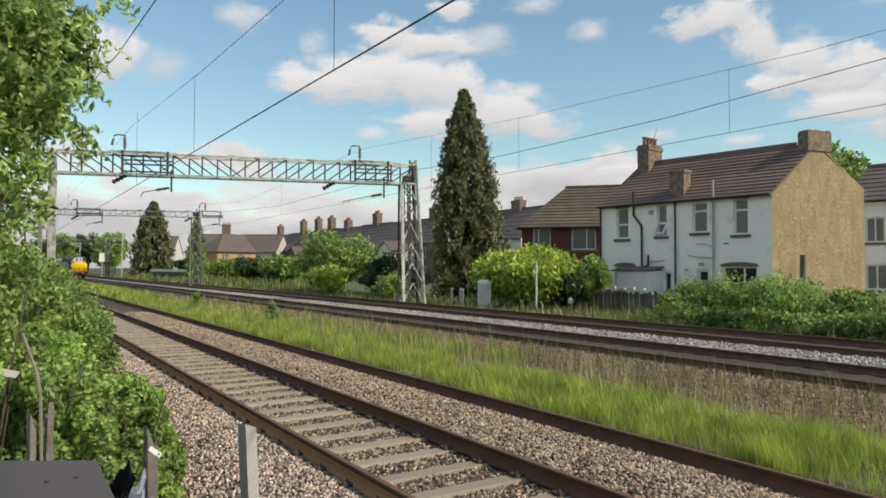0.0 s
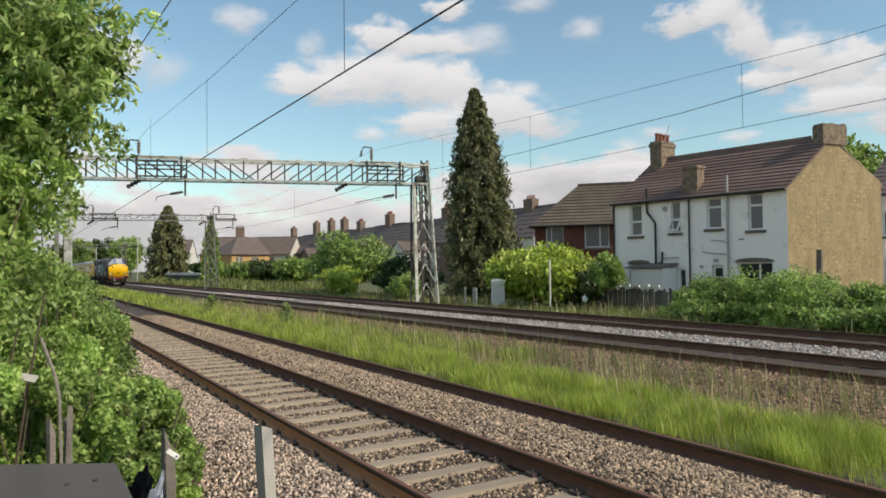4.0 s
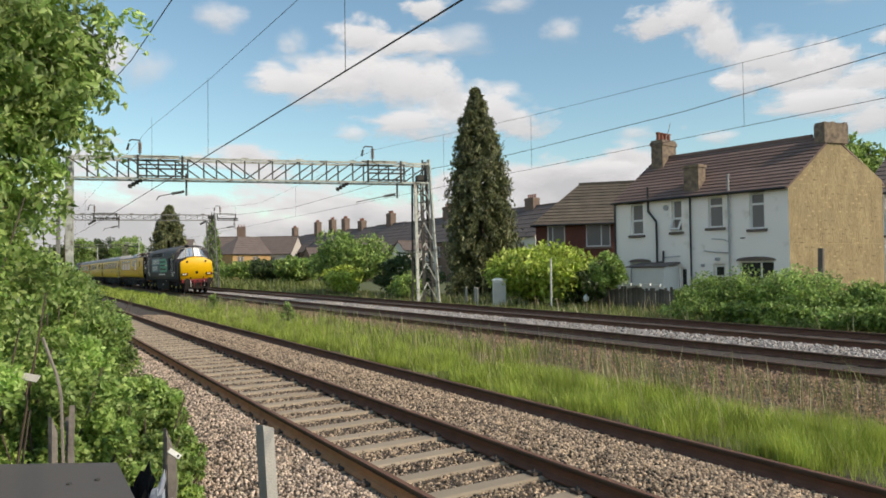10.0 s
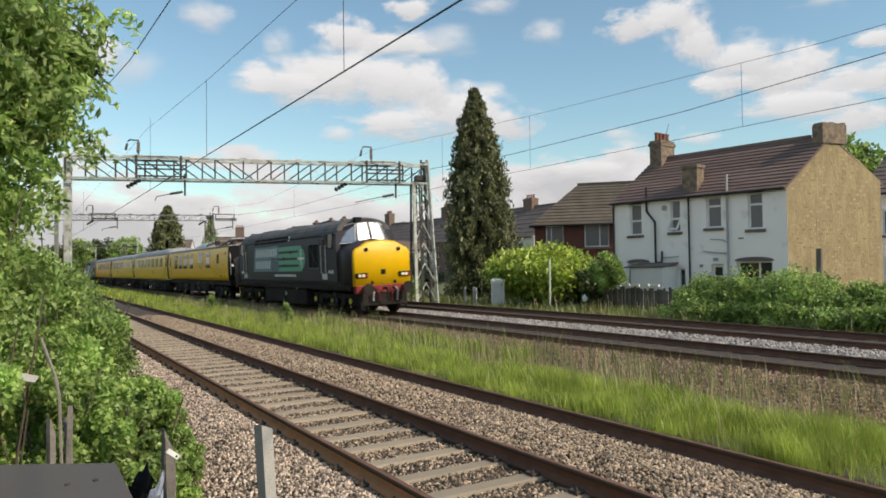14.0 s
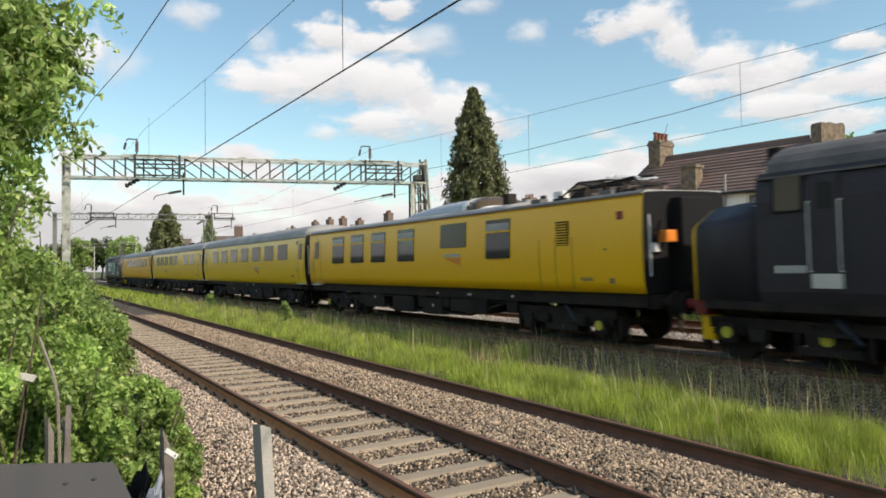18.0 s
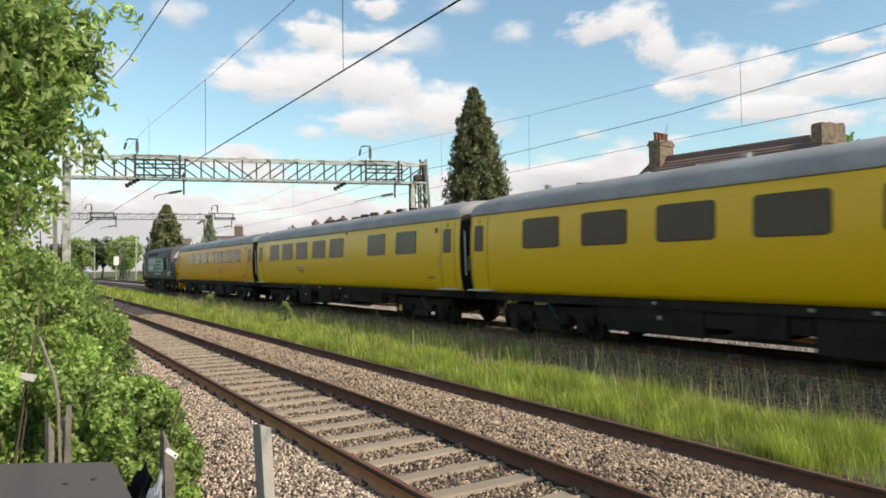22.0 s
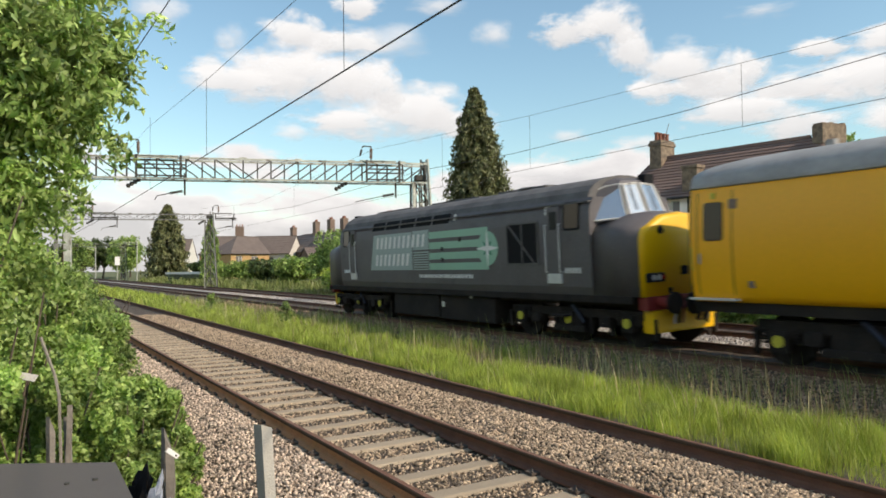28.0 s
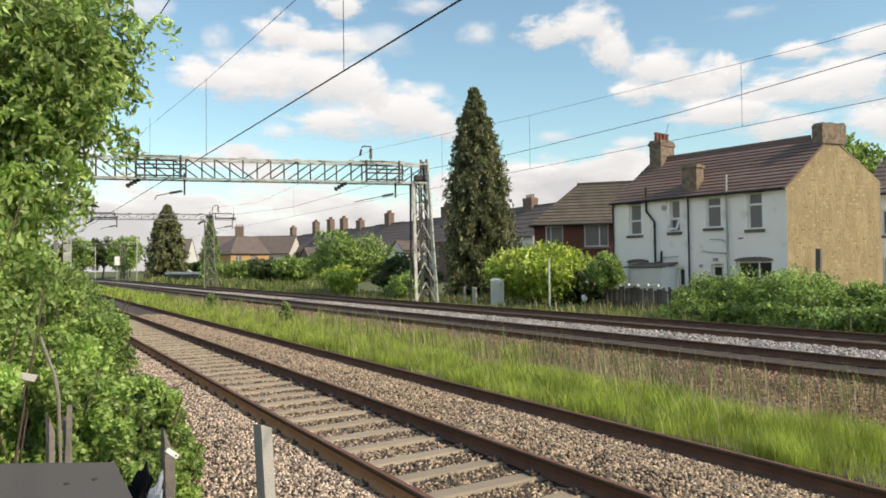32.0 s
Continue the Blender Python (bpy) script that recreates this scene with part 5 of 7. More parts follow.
def tile_rows(parent, a, b, c, d, courses, mat, name="tile_course"):
    """Roof slope from eaves a-b up to ridge d-c, as overlapping courses, each a thin stepped strip."""
    a, b, c, d = map(Vector, (a, b, c, d))
    nrm = (b - a).cross(d - a).normalized()
    if nrm.z < 0:
        nrm = -nrm
    for k in range(courses):
        f0, f1 = k / courses, (k + 1.12) / courses
        f1 = min(1.0, f1)
        p, q = a.lerp(d, f0), b.lerp(c, f0)
        r, s = b.lerp(c, f1), a.lerp(d, f1)
        up, lo = nrm * 0.055, nrm * 0.012
        bm = bmesh.new()
        v = [bm.verts.new(x) for x in (p + up, q + up, r + lo, s + lo, p, q, r - lo, s - lo)]
        for f in ((0, 1, 2, 3), (7, 6, 5, 4), (0, 4, 5, 1), (1, 5, 6, 2), (2, 6, 7, 3), (3, 7, 4, 0)):
            bm.faces.new([v[i] for i in f])
        bmesh.ops.recalc_face_normals(bm, faces=bm.faces[:])
        part(name, bm, mat, parent)


def chimney(parent, x, y, z0, z1, sx, sy, pots, mat=None, name="chimney"):
    mat = mat or BRICK_BROWN
    bm = boxed(x - sx / 2, x + sx / 2, y - sy / 2, y + sy / 2, z0, z1 - 0.25, 0.01)
    box(bm, x - sx / 2 - 0.05, x + sx / 2 + 0.05, y - sy / 2 - 0.05, y + sy / 2 + 0.05, z1 - 0.30, z1 - 0.12)
    box(bm, x - sx / 2, x + sx / 2, y - sy / 2, y + sy / 2, z1 - 0.13, z1)
    c = part(name, bm, mat, parent)
    for k in range(pots):
        px = x + (0 if sy > sx else (k - (pots - 1) / 2) * sx / pots)
        py = y + ((k - (pots - 1) / 2) * sy / pots if sy > sx else 0)
        bm = bmesh.new()
        bar(bm, (px, py, z1 - 0.02), (px, py, z1 + 0.42), 0.12, 0.09, n=10)
        bar(bm, (px, py, z1 + 0.36), (px, py, z1 + 0.44), 0.13, 0.13, n=10)
        part("chimney_pot", bm, POT, c)
    return c


def white_house():
    """The rendered end house: local x runs along the rear wall, y into the house."""
    ax, ay, bx, by = 27.56, 27.13, 28.79, 18.02
    ang = math.degrees(math.atan2(by - ay, bx - ax))
    h = thing("terraced_house", "white rendered house pair with a bare yellow brick gable", "house", pose(ax, ay, 0, 0, 0, ang))
    inv = h.matrix_basis.inverted()
    C = inv @ Vector((34.28, 16.84, 0))
    L, G = 9.19, Vector((C.x - 9.19, C.y, 0))          # gable runs skew from the wall's end
    holes = [(1.0, 1.74, 3.42, 5.06), (3.42, 3.98, 3.48, 5.08), (5.38, 6.14, 3.58, 5.06), (7.42, 8.12, 3.42, 5.08), (0.9, 2.1, 0.6, 2.0), (3.8, 4.2, 0.3, 1.7), (5.58, 6.22, -0.1, 1.86), (6.83, 8.5, 0.9, 1.98)]
    part("rear_wall", holed_wall(L - 0.003, -0.2, 5.3, holes, 0.25), RENDER_WHITE, h, "white rendered rear wall with grime")
    sash(h, *holes[0], WHITE, PANE_NET, 0.46, lintel=0.06)
    sash(h, *holes[1], WHITE, PANE_NET, 0.42, open_lower=True)
    sash(h, *holes[2], WHITE, PANE_NET, 0.70)
    sash(h, *holes[3], WHITE, PANE_NET, 0.68, lintel=0.14)
    sash(h, *holes[4], WHITE, PANE, 0.6, lintel=0.14, vbar=0.5)
    sash(h, *holes[5], WHITE, PANE, 0.0)
    d = part("door", boxed(5.6, 6.2, 0.12, 0.17, -0.1, 1.84), WHITE, h, "white back door with glazed top")
    part("pane", boxed(5.72, 6.08, 0.105, 0.119, 0.2, 1.2), PANE, d)
    part("pane", boxed(5.72, 6.08, 0.105, 0.119, 1.32, 1.72), PANE, d)
    sash(h, *holes[7], WHITE, PANE, 0.0, lintel=0.16, vbar=0.62)
    # gable, party and front walls
    bm = bmesh.new()
    gable_pts = [(L, 0.004, -0.2), (L + G.x, G.y, -0.2), (L + G.x, G.y, 5.62), (L + G.x * 0.476, G.y * 0.476, 7.6), (L, 0.004, 5.3)]
    wall_poly(bm, gable_pts, Vector((-1, 0, 0)), 0.25)
    gable = part("gable_wall", bm, GABLE, h, "bare yellow-brown brick gable, patched and rough")
    bm = bmesh.new()
    wall_poly(bm, [(0, 0.26, -0.2), (G.x, G.y, -0.2), (G.x, G.y, 5.62), (G.x * 0.476, G.y * 0.476, 7.6), (0.0, 0.26, 5.3)], Vector((1, 0, 0)), 0.2)
    part("party_wall", bm, BRICK_BROWN, h)
    bm = bmesh.new()
    wall_poly(bm, [(G.x, G.y, -0.2), (L + G.x - 0.26, G.y, -0.2), (L + G.x - 0.26, G.y, 5.62), (G.x, G.y, 5.62)], Vector((0, -1, 0)), 0.2)
    part("front_wall", bm, RENDER_WHITE, h)
    z_r = 7.6
    e0, e1 = Vector((-0.05, -0.22, 5.14)), Vector((L + 0.03, -0.22, 5.14))
    r0, r1 = Vector((G.x * 0.476 - 0.05, G.y * 0.476, z_r)), Vector((L + G.x * 0.476 + 0.03, G.y * 0.476, z_r))
    roof = part("roof", quad_slab((e0, e1, r1, r0), 0.08), TILE, h)
    tile_rows(roof, e0, e1, r1, r0, 14, TILE)
    f0, f1 = Vector((G.x - 0.05, G.y + 0.2, 5.46)), Vector((L + G.x + 0.03, G.y + 0.2, 5.46))
    roof2 = part("roof", quad_slab((f1, f0, r0, r1), 0.08), TILE, h)
    part("ridge", beams((r0 + Vector((0, 0, 0.07)), r1 + Vector((-0.9, 0, 0.07))), w=0.16), TILE, h)
    part("gutter", bars((e0 + Vector((0, -0.06, 0.0)), e1 + Vector((0, -0.06, 0.0))), r=0.06, n=8), PIPE, h)
    part("fascia", boxed(-0.02, L, -0.04, -0.004, 5.13, 5.29), PIPE, h)
    part("verge", beams((e1 + Vector((0.0, 0, 0)), e1.lerp(r1, 0.97)), w=0.05), TILE, h)
    # end stack along the gable, middle stacks
    gd = G.normalized()
    m = Matrix.Translation(Vector((L - 0.15, 0, 0)) + G * 0.485) @ Matrix.Rotation(math.atan2(gd.y, gd.x), 4, "Z")
    st = boxed(-0.58, 0.85, -0.22, 0.36, 7.22, 8.10, 0.03, m)
    rng = random.Random(4)
    stack = part("chimney", st, STACK, h, "broken-topped brick chimney stack on the gable")
    for k in range(6):
        u = -0.56 + k * 0.235
        part("brick", boxed(u, u + 0.2, -0.20, 0.32, 8.10, 8.13 + rng.uniform(0.0, 0.16), 0.01, m), STACK, stack)
    chimney(h, 0.5 + G.x * 0.476, G.y * 0.476, 6.4, 8.6, 0.7, 1.3, 4, STACK)
    lo = part("short_chimney", boxed(4.1, 4.9, 0.05, 0.7, 5.25, 6.72, 0.02), STACK, h, "short brick stack rising from the roof slope")
    part("stack_cap", boxed(4.05, 4.95, 0.0, 0.75, 6.58, 6.73, 0.01), STACK, lo)
    # pipes, vents, cables
    part("soil_pipe", pipe([(2.12, -0.1, 5.85), (2.12, -0.1, 4.62), (2.6, -0.1, 4.05), (2.6, -0.1, 1.4)], 0.055), PIPE, h, "black cast soil pipe with a bend")
    part("branch_pipe", pipe([(2.6, -0.1, 1.95), (2.95, -0.1, 2.0), (2.98, -0.1, 2.55)], 0.05), PIPE, h)
    part("down_pipe", pipe([(4.5, -0.1, 5.2), (4.5, -0.1, 0.2)], 0.045), PIPE, h)
    part("down_pipe", pipe([(0.03, -0.08, 5.2), (0.03, -0.08, 0.2)], 0.05), PIPE, h)
    part("vent_pipe", pipe([(6.5, -0.12, 6.05), (6.5, -0.12, 0.2)], 0.055), PIPE_GREY, h, "grey vent pipe above the eaves")
    part("waste_pipe", pipe([(5.2, -0.09, 2.5), (5.7, -0.09, 2.42), (6.5, -0.09, 2.36)], 0.03), PIPE_GREY, h)
    part("waste_pipe", pipe([(5.6, -0.09, 3.05), (6.2, -0.09, 3.0), (6.48, -0.09, 2.85)], 0.025), PIPE_GREY, h)
    part("waste_pipe", pipe([(3.0, -0.08, 2.22), (3.9, -0.08, 2.26)], 0.025), PIPE_GREY, h)
    part("extractor_vent", bars(((3.12, -0.06, 4.72), (3.12, 0.02, 4.72)), r=0.14, n=14), PIPE_GREY, h)
    part("air_brick", boxed(6.95, 7.2, -0.012, 0.01, 3.0, 3.06), SLATE, h)
    part("flue", boxed(5.75, 5.95, -0.14, 0.02, 2.0, 2.16, 0.02), PIPE_GREY, h)
    part("flue", boxed(5.02, 5.15, -0.12, 0.02, 1.72, 1.86, 0.02), PIPE_GREY, h)
    part("aerial", bars(((0.6 + G.x * 0.476, G.y * 0.476, 8.5), (0.95 + G.x * 0.476, G.y * 0.476, 9.5)), r=0.02, n=5), PIPE_GREY, h)
    # lean-to at the back door
    lean = part("lean_to", boxed(1.95, 3.75, -1.3, -0.02, -0.2, 1.75, 0.01), WHITE, h, "small white lean-to with a dark sloping top")
    part("lean_to_top", quad_slab(((1.6, -1.4, 1.78), (3.85, -1.4, 1.78), (3.85, -0.02, 1.98), (1.6, -0.02, 1.98)), 0.06), SLATE, lean)
    # patched courses of the bare gable, each a raised strip of brick
    gn = Vector((G.y, -G.x, 0)).normalized()
    if gn.dot(Vector((1, 0, 0))) < 0:
        gn = -gn
    for z in (2.7, 5.35):
        a, b = Vector((L, 0, z)) + gd * 0.1, Vector((L, 0, z)) + gd * 5.75
        part("mortar_band", beams((a, b), w=0.018), MORTAR, gable, "thin pale mortar line across the gable")
    brick = {}
    rng = random.Random(8)
    count = 0
    for row in range(34):
        z = 0.7 + row * 0.2
        u = 0.1 + (row % 2) * 0.2
        top_half = max(0.0, (z - 5.3) / 2.3)
        lo_u, hi_u = 2.67 * top_half + 0.08, 5.6 - 2.93 * top_half - 0.12
        while u < 5.5:
            if lo_u < u and u + 0.36 < hi_u and rng.random() < 0.75 and count < 300:
                kk = rng.randrange(3)
                if kk not in brick:
                    brick[kk] = mesh_of("brick", boxed(0, 0.225 - 0.035 * kk, 0, 0.004 + 0.003 * kk, 0, 0.068), GABLE_BRICK)
                base = Vector((L, 0, 0)) + gd * u
                part("brick", brick[kk], None, gable, at=Matrix.Translation((base.x, base.y, z)) @ Matrix.Rotation(math.atan2(gd.y, gd.x) + math.pi, 4, "Z") @ Matrix.Translation((-0.34, 0, 0)))
                count += 1
            u += 0.4
    return h


def quad_slab(q, t):
    q = [Vector(p) for p in q]
    n = (q[1] - q[0]).cross(q[3] - q[0]).normalized() * t
    if n.z < 0:
        n = -n
    bm = bmesh.new()
    v = [bm.verts.new(p - n) for p in q] + [bm.verts.new(p) for p in q]
    for f in ((3, 2, 1, 0), (4, 5, 6, 7), (0, 1, 5, 4), (1, 2, 6, 5), (2, 3, 7, 6), (3, 0, 4, 7)):
        bm.faces.new([v[i] for i in f])
    bmesh.ops.recalc_face_normals(bm, faces=bm.faces[:])
    return bm


def plain_house(m, label, w, d, z_e, z_r, wall, roof_mat, windows, hip=0.0, chims=(), group="", courses=9, z0=-0.3, frames=WHITE, name="house"):
    """A two-storey house: local x along the facade (at y = 0), y into it; windows as (x0, x1, z0, z1, vertical bar)."""
    h = thing(name, label, "house", m, group)
    holes = [tuple(q[:4]) for q in windows]
    part("front_wall", holed_wall(w, z0, z_e, holes, 0.25), wall, h)
    part("back_wall", boxed(0, w, d - 0.25, d, z0, z_e), wall, h)
    for x in (0, w):
        s = 1 if x == 0 else -1
        pts = [(x, 0.25, z0), (x, d - 0.25, z0), (x, d - 0.25, z_e)] + ([(x, d / 2, z_r - 0.1)] if not (hip and x == 0) else []) + [(x, 0.25, z_e)]
        bm = bmesh.new()
        wall_poly(bm, pts, Vector((s, 0, 0)), 0.25)
        part("side_wall", bm, wall, h)
    o = 0.3
    e = [Vector((-o, -o, z_e - 0.12)), Vector((w + 0.1, -o, z_e - 0.12)), Vector((w + 0.1, d + o, z_e - 0.12)), Vector((-o, d + o, z_e - 0.12))]
    r0, r1 = Vector((hip if hip else -0.1, d / 2, z_r)), Vector((w + 0.1, d / 2, z_r))
    roof = part("roof", quad_slab((e[0], e[1], r1, r0), 0.07), roof_mat, h)
    if courses:
        tile_rows(roof, e[0], e[1], r1, r0, courses, roof_mat)
    part("roof", quad_slab((e[2], e[3], r0, r1), 0.07), roof_mat, h)
    if hip:
        bm = bmesh.new()
        v = [bm.verts.new(p) for p in (e[3], e[0], r0)]
        v2 = [bm.verts.new(p - Vector((-0.02, 0, 0.08))) for p in (e[3], e[0], r0)]
        bm.faces.new(v)
        bm.faces.new(v2[::-1])
        for i in range(3):
            bm.faces.new((v[i], v2[i], v2[(i + 1) % 3], v[(i + 1) % 3]))
        part("hip_end", bm, roof_mat, h)
    part("ridge", beams((r0 + Vector((0, 0, 0.05)), r1 + Vector((0, 0, 0.05))), w=0.2), roof_mat, h)
    part("gutter", bars((e[0] + Vector((0, -0.05, 0)), e[1] + Vector((0, -0.05, 0))), r=0.06, n=6), PIPE, h)
    for x0, x1, za, zb, vb in windows:
        sash(h, x0, x1, za, zb, frames, PANE_NET, 0.0, vbar=vb, sill=True)
    for cx, top, pots in chims:
        chimney(h, cx, d / 2, z_r - 0.8, top, 1.7, 1.0, pots)
    return h


def build_houses():
    white_house()
    a, b = Vector((29.88, 36.72, 0)), Vector((33.85, 32.12, 0))
    ang = math.degrees(math.atan2(b.y - a.y, b.x - a.x))
    plain_house(pose(a.x, a.y, 0, 0, 0, ang), "dark red brick house with a brown tiled hipped roof", 6.6, 5.5, 4.7, 7.5, BRICK_RED, TILE_GREY,
                [(0.75, 1.95, 3.2, 4.55, 0.3), (3.3, 4.9, 3.1, 4.6, 0.62), (0.8, 2.0, 0.6, 2.1, 0.5), (3.4, 4.9, 0.6, 2.1, 0.5)], hip=2.6, courses=13)
    # neighbour beyond the gable
    plain_house(pose(37.2, 19.0, 0, 0, 0, -82.0), "pale rendered house beyond the yellow gable", 9.0, 6.0, 5.4, 7.4, RENDER_WHITE, SLATE, [(0.7, 1.6, 3.2, 4.5, 0.5), (0.7, 1.7, 0.8, 2.1, 0.5), (4.0, 5.0, 3.2, 4.5, 0.5)], courses=8)
    # terrace along the road behind
    edges = (62, 76, 88, 100, 111, 121, 128, 136, 147, 160)
    stacks = {67.5: 10.3, 87.0: 10.8, 105.4: 11.2, 117.0: 10.7, 124.5: 11.6, 131.0: 11.8, 139.0: 11.8, 153.0: 11.4}
    tone = (CREAM, BRICK_BROWN, RENDER_WHITE, BRICK_BROWN)
    for k, (y0, y1) in enumerate(zip(edges, edges[1:])):
        w = y1 - y0 - 0.05
        win = []
        for i in range(int(w // 3.4)):
            x = 0.9 + i * 3.3
            win += [(x, x + 1.1, 3.3, 4.8, 0.5), (x, x + 1.2, 0.7, 2.1, 0.5)]
        ch = [(y1 - s, t, 4) for s, t in stacks.items() if y0 <= s < y1]
        plain_house(pose(50.4, y1, 0, 0, 0, -90), ("pale rendered" if k % 2 == 0 else "brown brick") + " terraced house under a worn slate roof", w, 8.0, 5.4 + 0.08 * (k % 3), 9.2 + 0.12 * (k % 2), tone[k % 4], SLATE,
                    win, chims=ch, group="terrace behind the railway", courses=7)
    # outbuilding wings that reach towards the line
    for k, (y, x0, zr) in enumerate(((84, 45.5, 5.6), (97, 45.0, 6.3), (109, 45.5, 5.6), (120, 45.5, 5.8))):
        plain_house(pose(x0, y, 0, 0, 0, 0), "rear wing of a terraced house, pale walls", 4.6, 4.2, 4.4, zr, (CREAM, BRICK_BROWN)[k % 2], SLATE, [(1.2, 2.1, 2.6, 3.8, 0.5)], group="rear wings of the terrace", courses=6)
    # hipped houses at the far end
    plain_house(pose(34.5, 131.0, 0, 0, 0, 18), "orange brick house with a hipped slate roof", 8.5, 8.0, 5.0, 8.3, BRICK_ORANGE, SLATE, [(1.0, 2.4, 3.0, 4.5, 0.5), (4.4, 5.8, 3.0, 4.5, 0.5), (1.0, 2.4, 0.6, 2.1, 0.5)], hip=3.8, courses=8)
    plain_house(pose(33.0, 150.0, 0, 0, 0, -25), "orange brick house with a chimney and grey roof", 9.0, 8.0, 5.2, 9.0, BRICK_ORANGE, SLATE, [(1.0, 2.2, 3.0, 4.5, 0.5), (3.4, 4.6, 3.0, 4.5, 0.5), (6.0, 7.2, 3.0, 4.5, 0.5)], hip=2.5, chims=[(7.5, 11.2, 3)], courses=8)
    plain_house(pose(41.0, 143.0, 0, 0, 0, -40), "grey roofed house with pale walls at the far end", 9.0, 8.0, 5.2, 8.8, CREAM, SLATE, [(1.0, 2.2, 3.0, 4.5, 0.5), (4.4, 5.6, 3.0, 4.5, 0.5)], courses=8)
    plain_house(pose(30.0, 190.0, 0, 0, 0, -30), "pale gabled house seen between far trees", 9.0, 8.0, 5.2, 10.0, CREAM, SLATE, [(1.0, 2.2, 3.0, 4.5, 0.5), (4.4, 5.6, 3.0, 4.5, 0.5)], chims=[(5.0, 12.0, 2)], courses=8)


build_houses()


# ---- lineside things ----
def build_fence():
    f = thing("board_fence", "dark weathered wooden garden fence behind the line", "fence")
    rng = random.Random(3)
    bd = mesh_of("board", boxed(-0.07, 0.07, -0.012, 0.012, 0, 1.15, 0.004), FENCE_WOOD)
    a, b = Vector((24.0, 30.5, -0.3)), Vector((24.6, 9.0, -0.35))
    n = 140
    ang = math.atan2(b.y - a.y, b.x - a.x)
    for k in range(n):
        p = a.lerp(b, k / n)
        part("board", bd, None, f, at=Matrix.Translation(p) @ Matrix.Rotation(ang, 4, "Z") @ pose(0, 0, 0, 0, rng.uniform(-1.5, 1.5), 0) @ Matrix.Diagonal((1, 1, rng.uniform(0.9, 1.05), 1)))
    for k in range(9):
        p = a.lerp(b, k / 8.2) + Vector((0.08, 0, 0))
        part("post", boxed(-0.06, 0.06, -0.06, 0.06, 0, 1.3, 0.01), FENCE_WOOD, f, at=Matrix.Translation(p))
    part("rail", beams((a + Vector((0.05, 0, 0.4)), b + Vector((0.05, 0, 0.4))), (a + Vector((0.05, 0, 0.95)), b + Vector((0.05, 0, 0.95))), w=0.07), FENCE_WOOD, f)


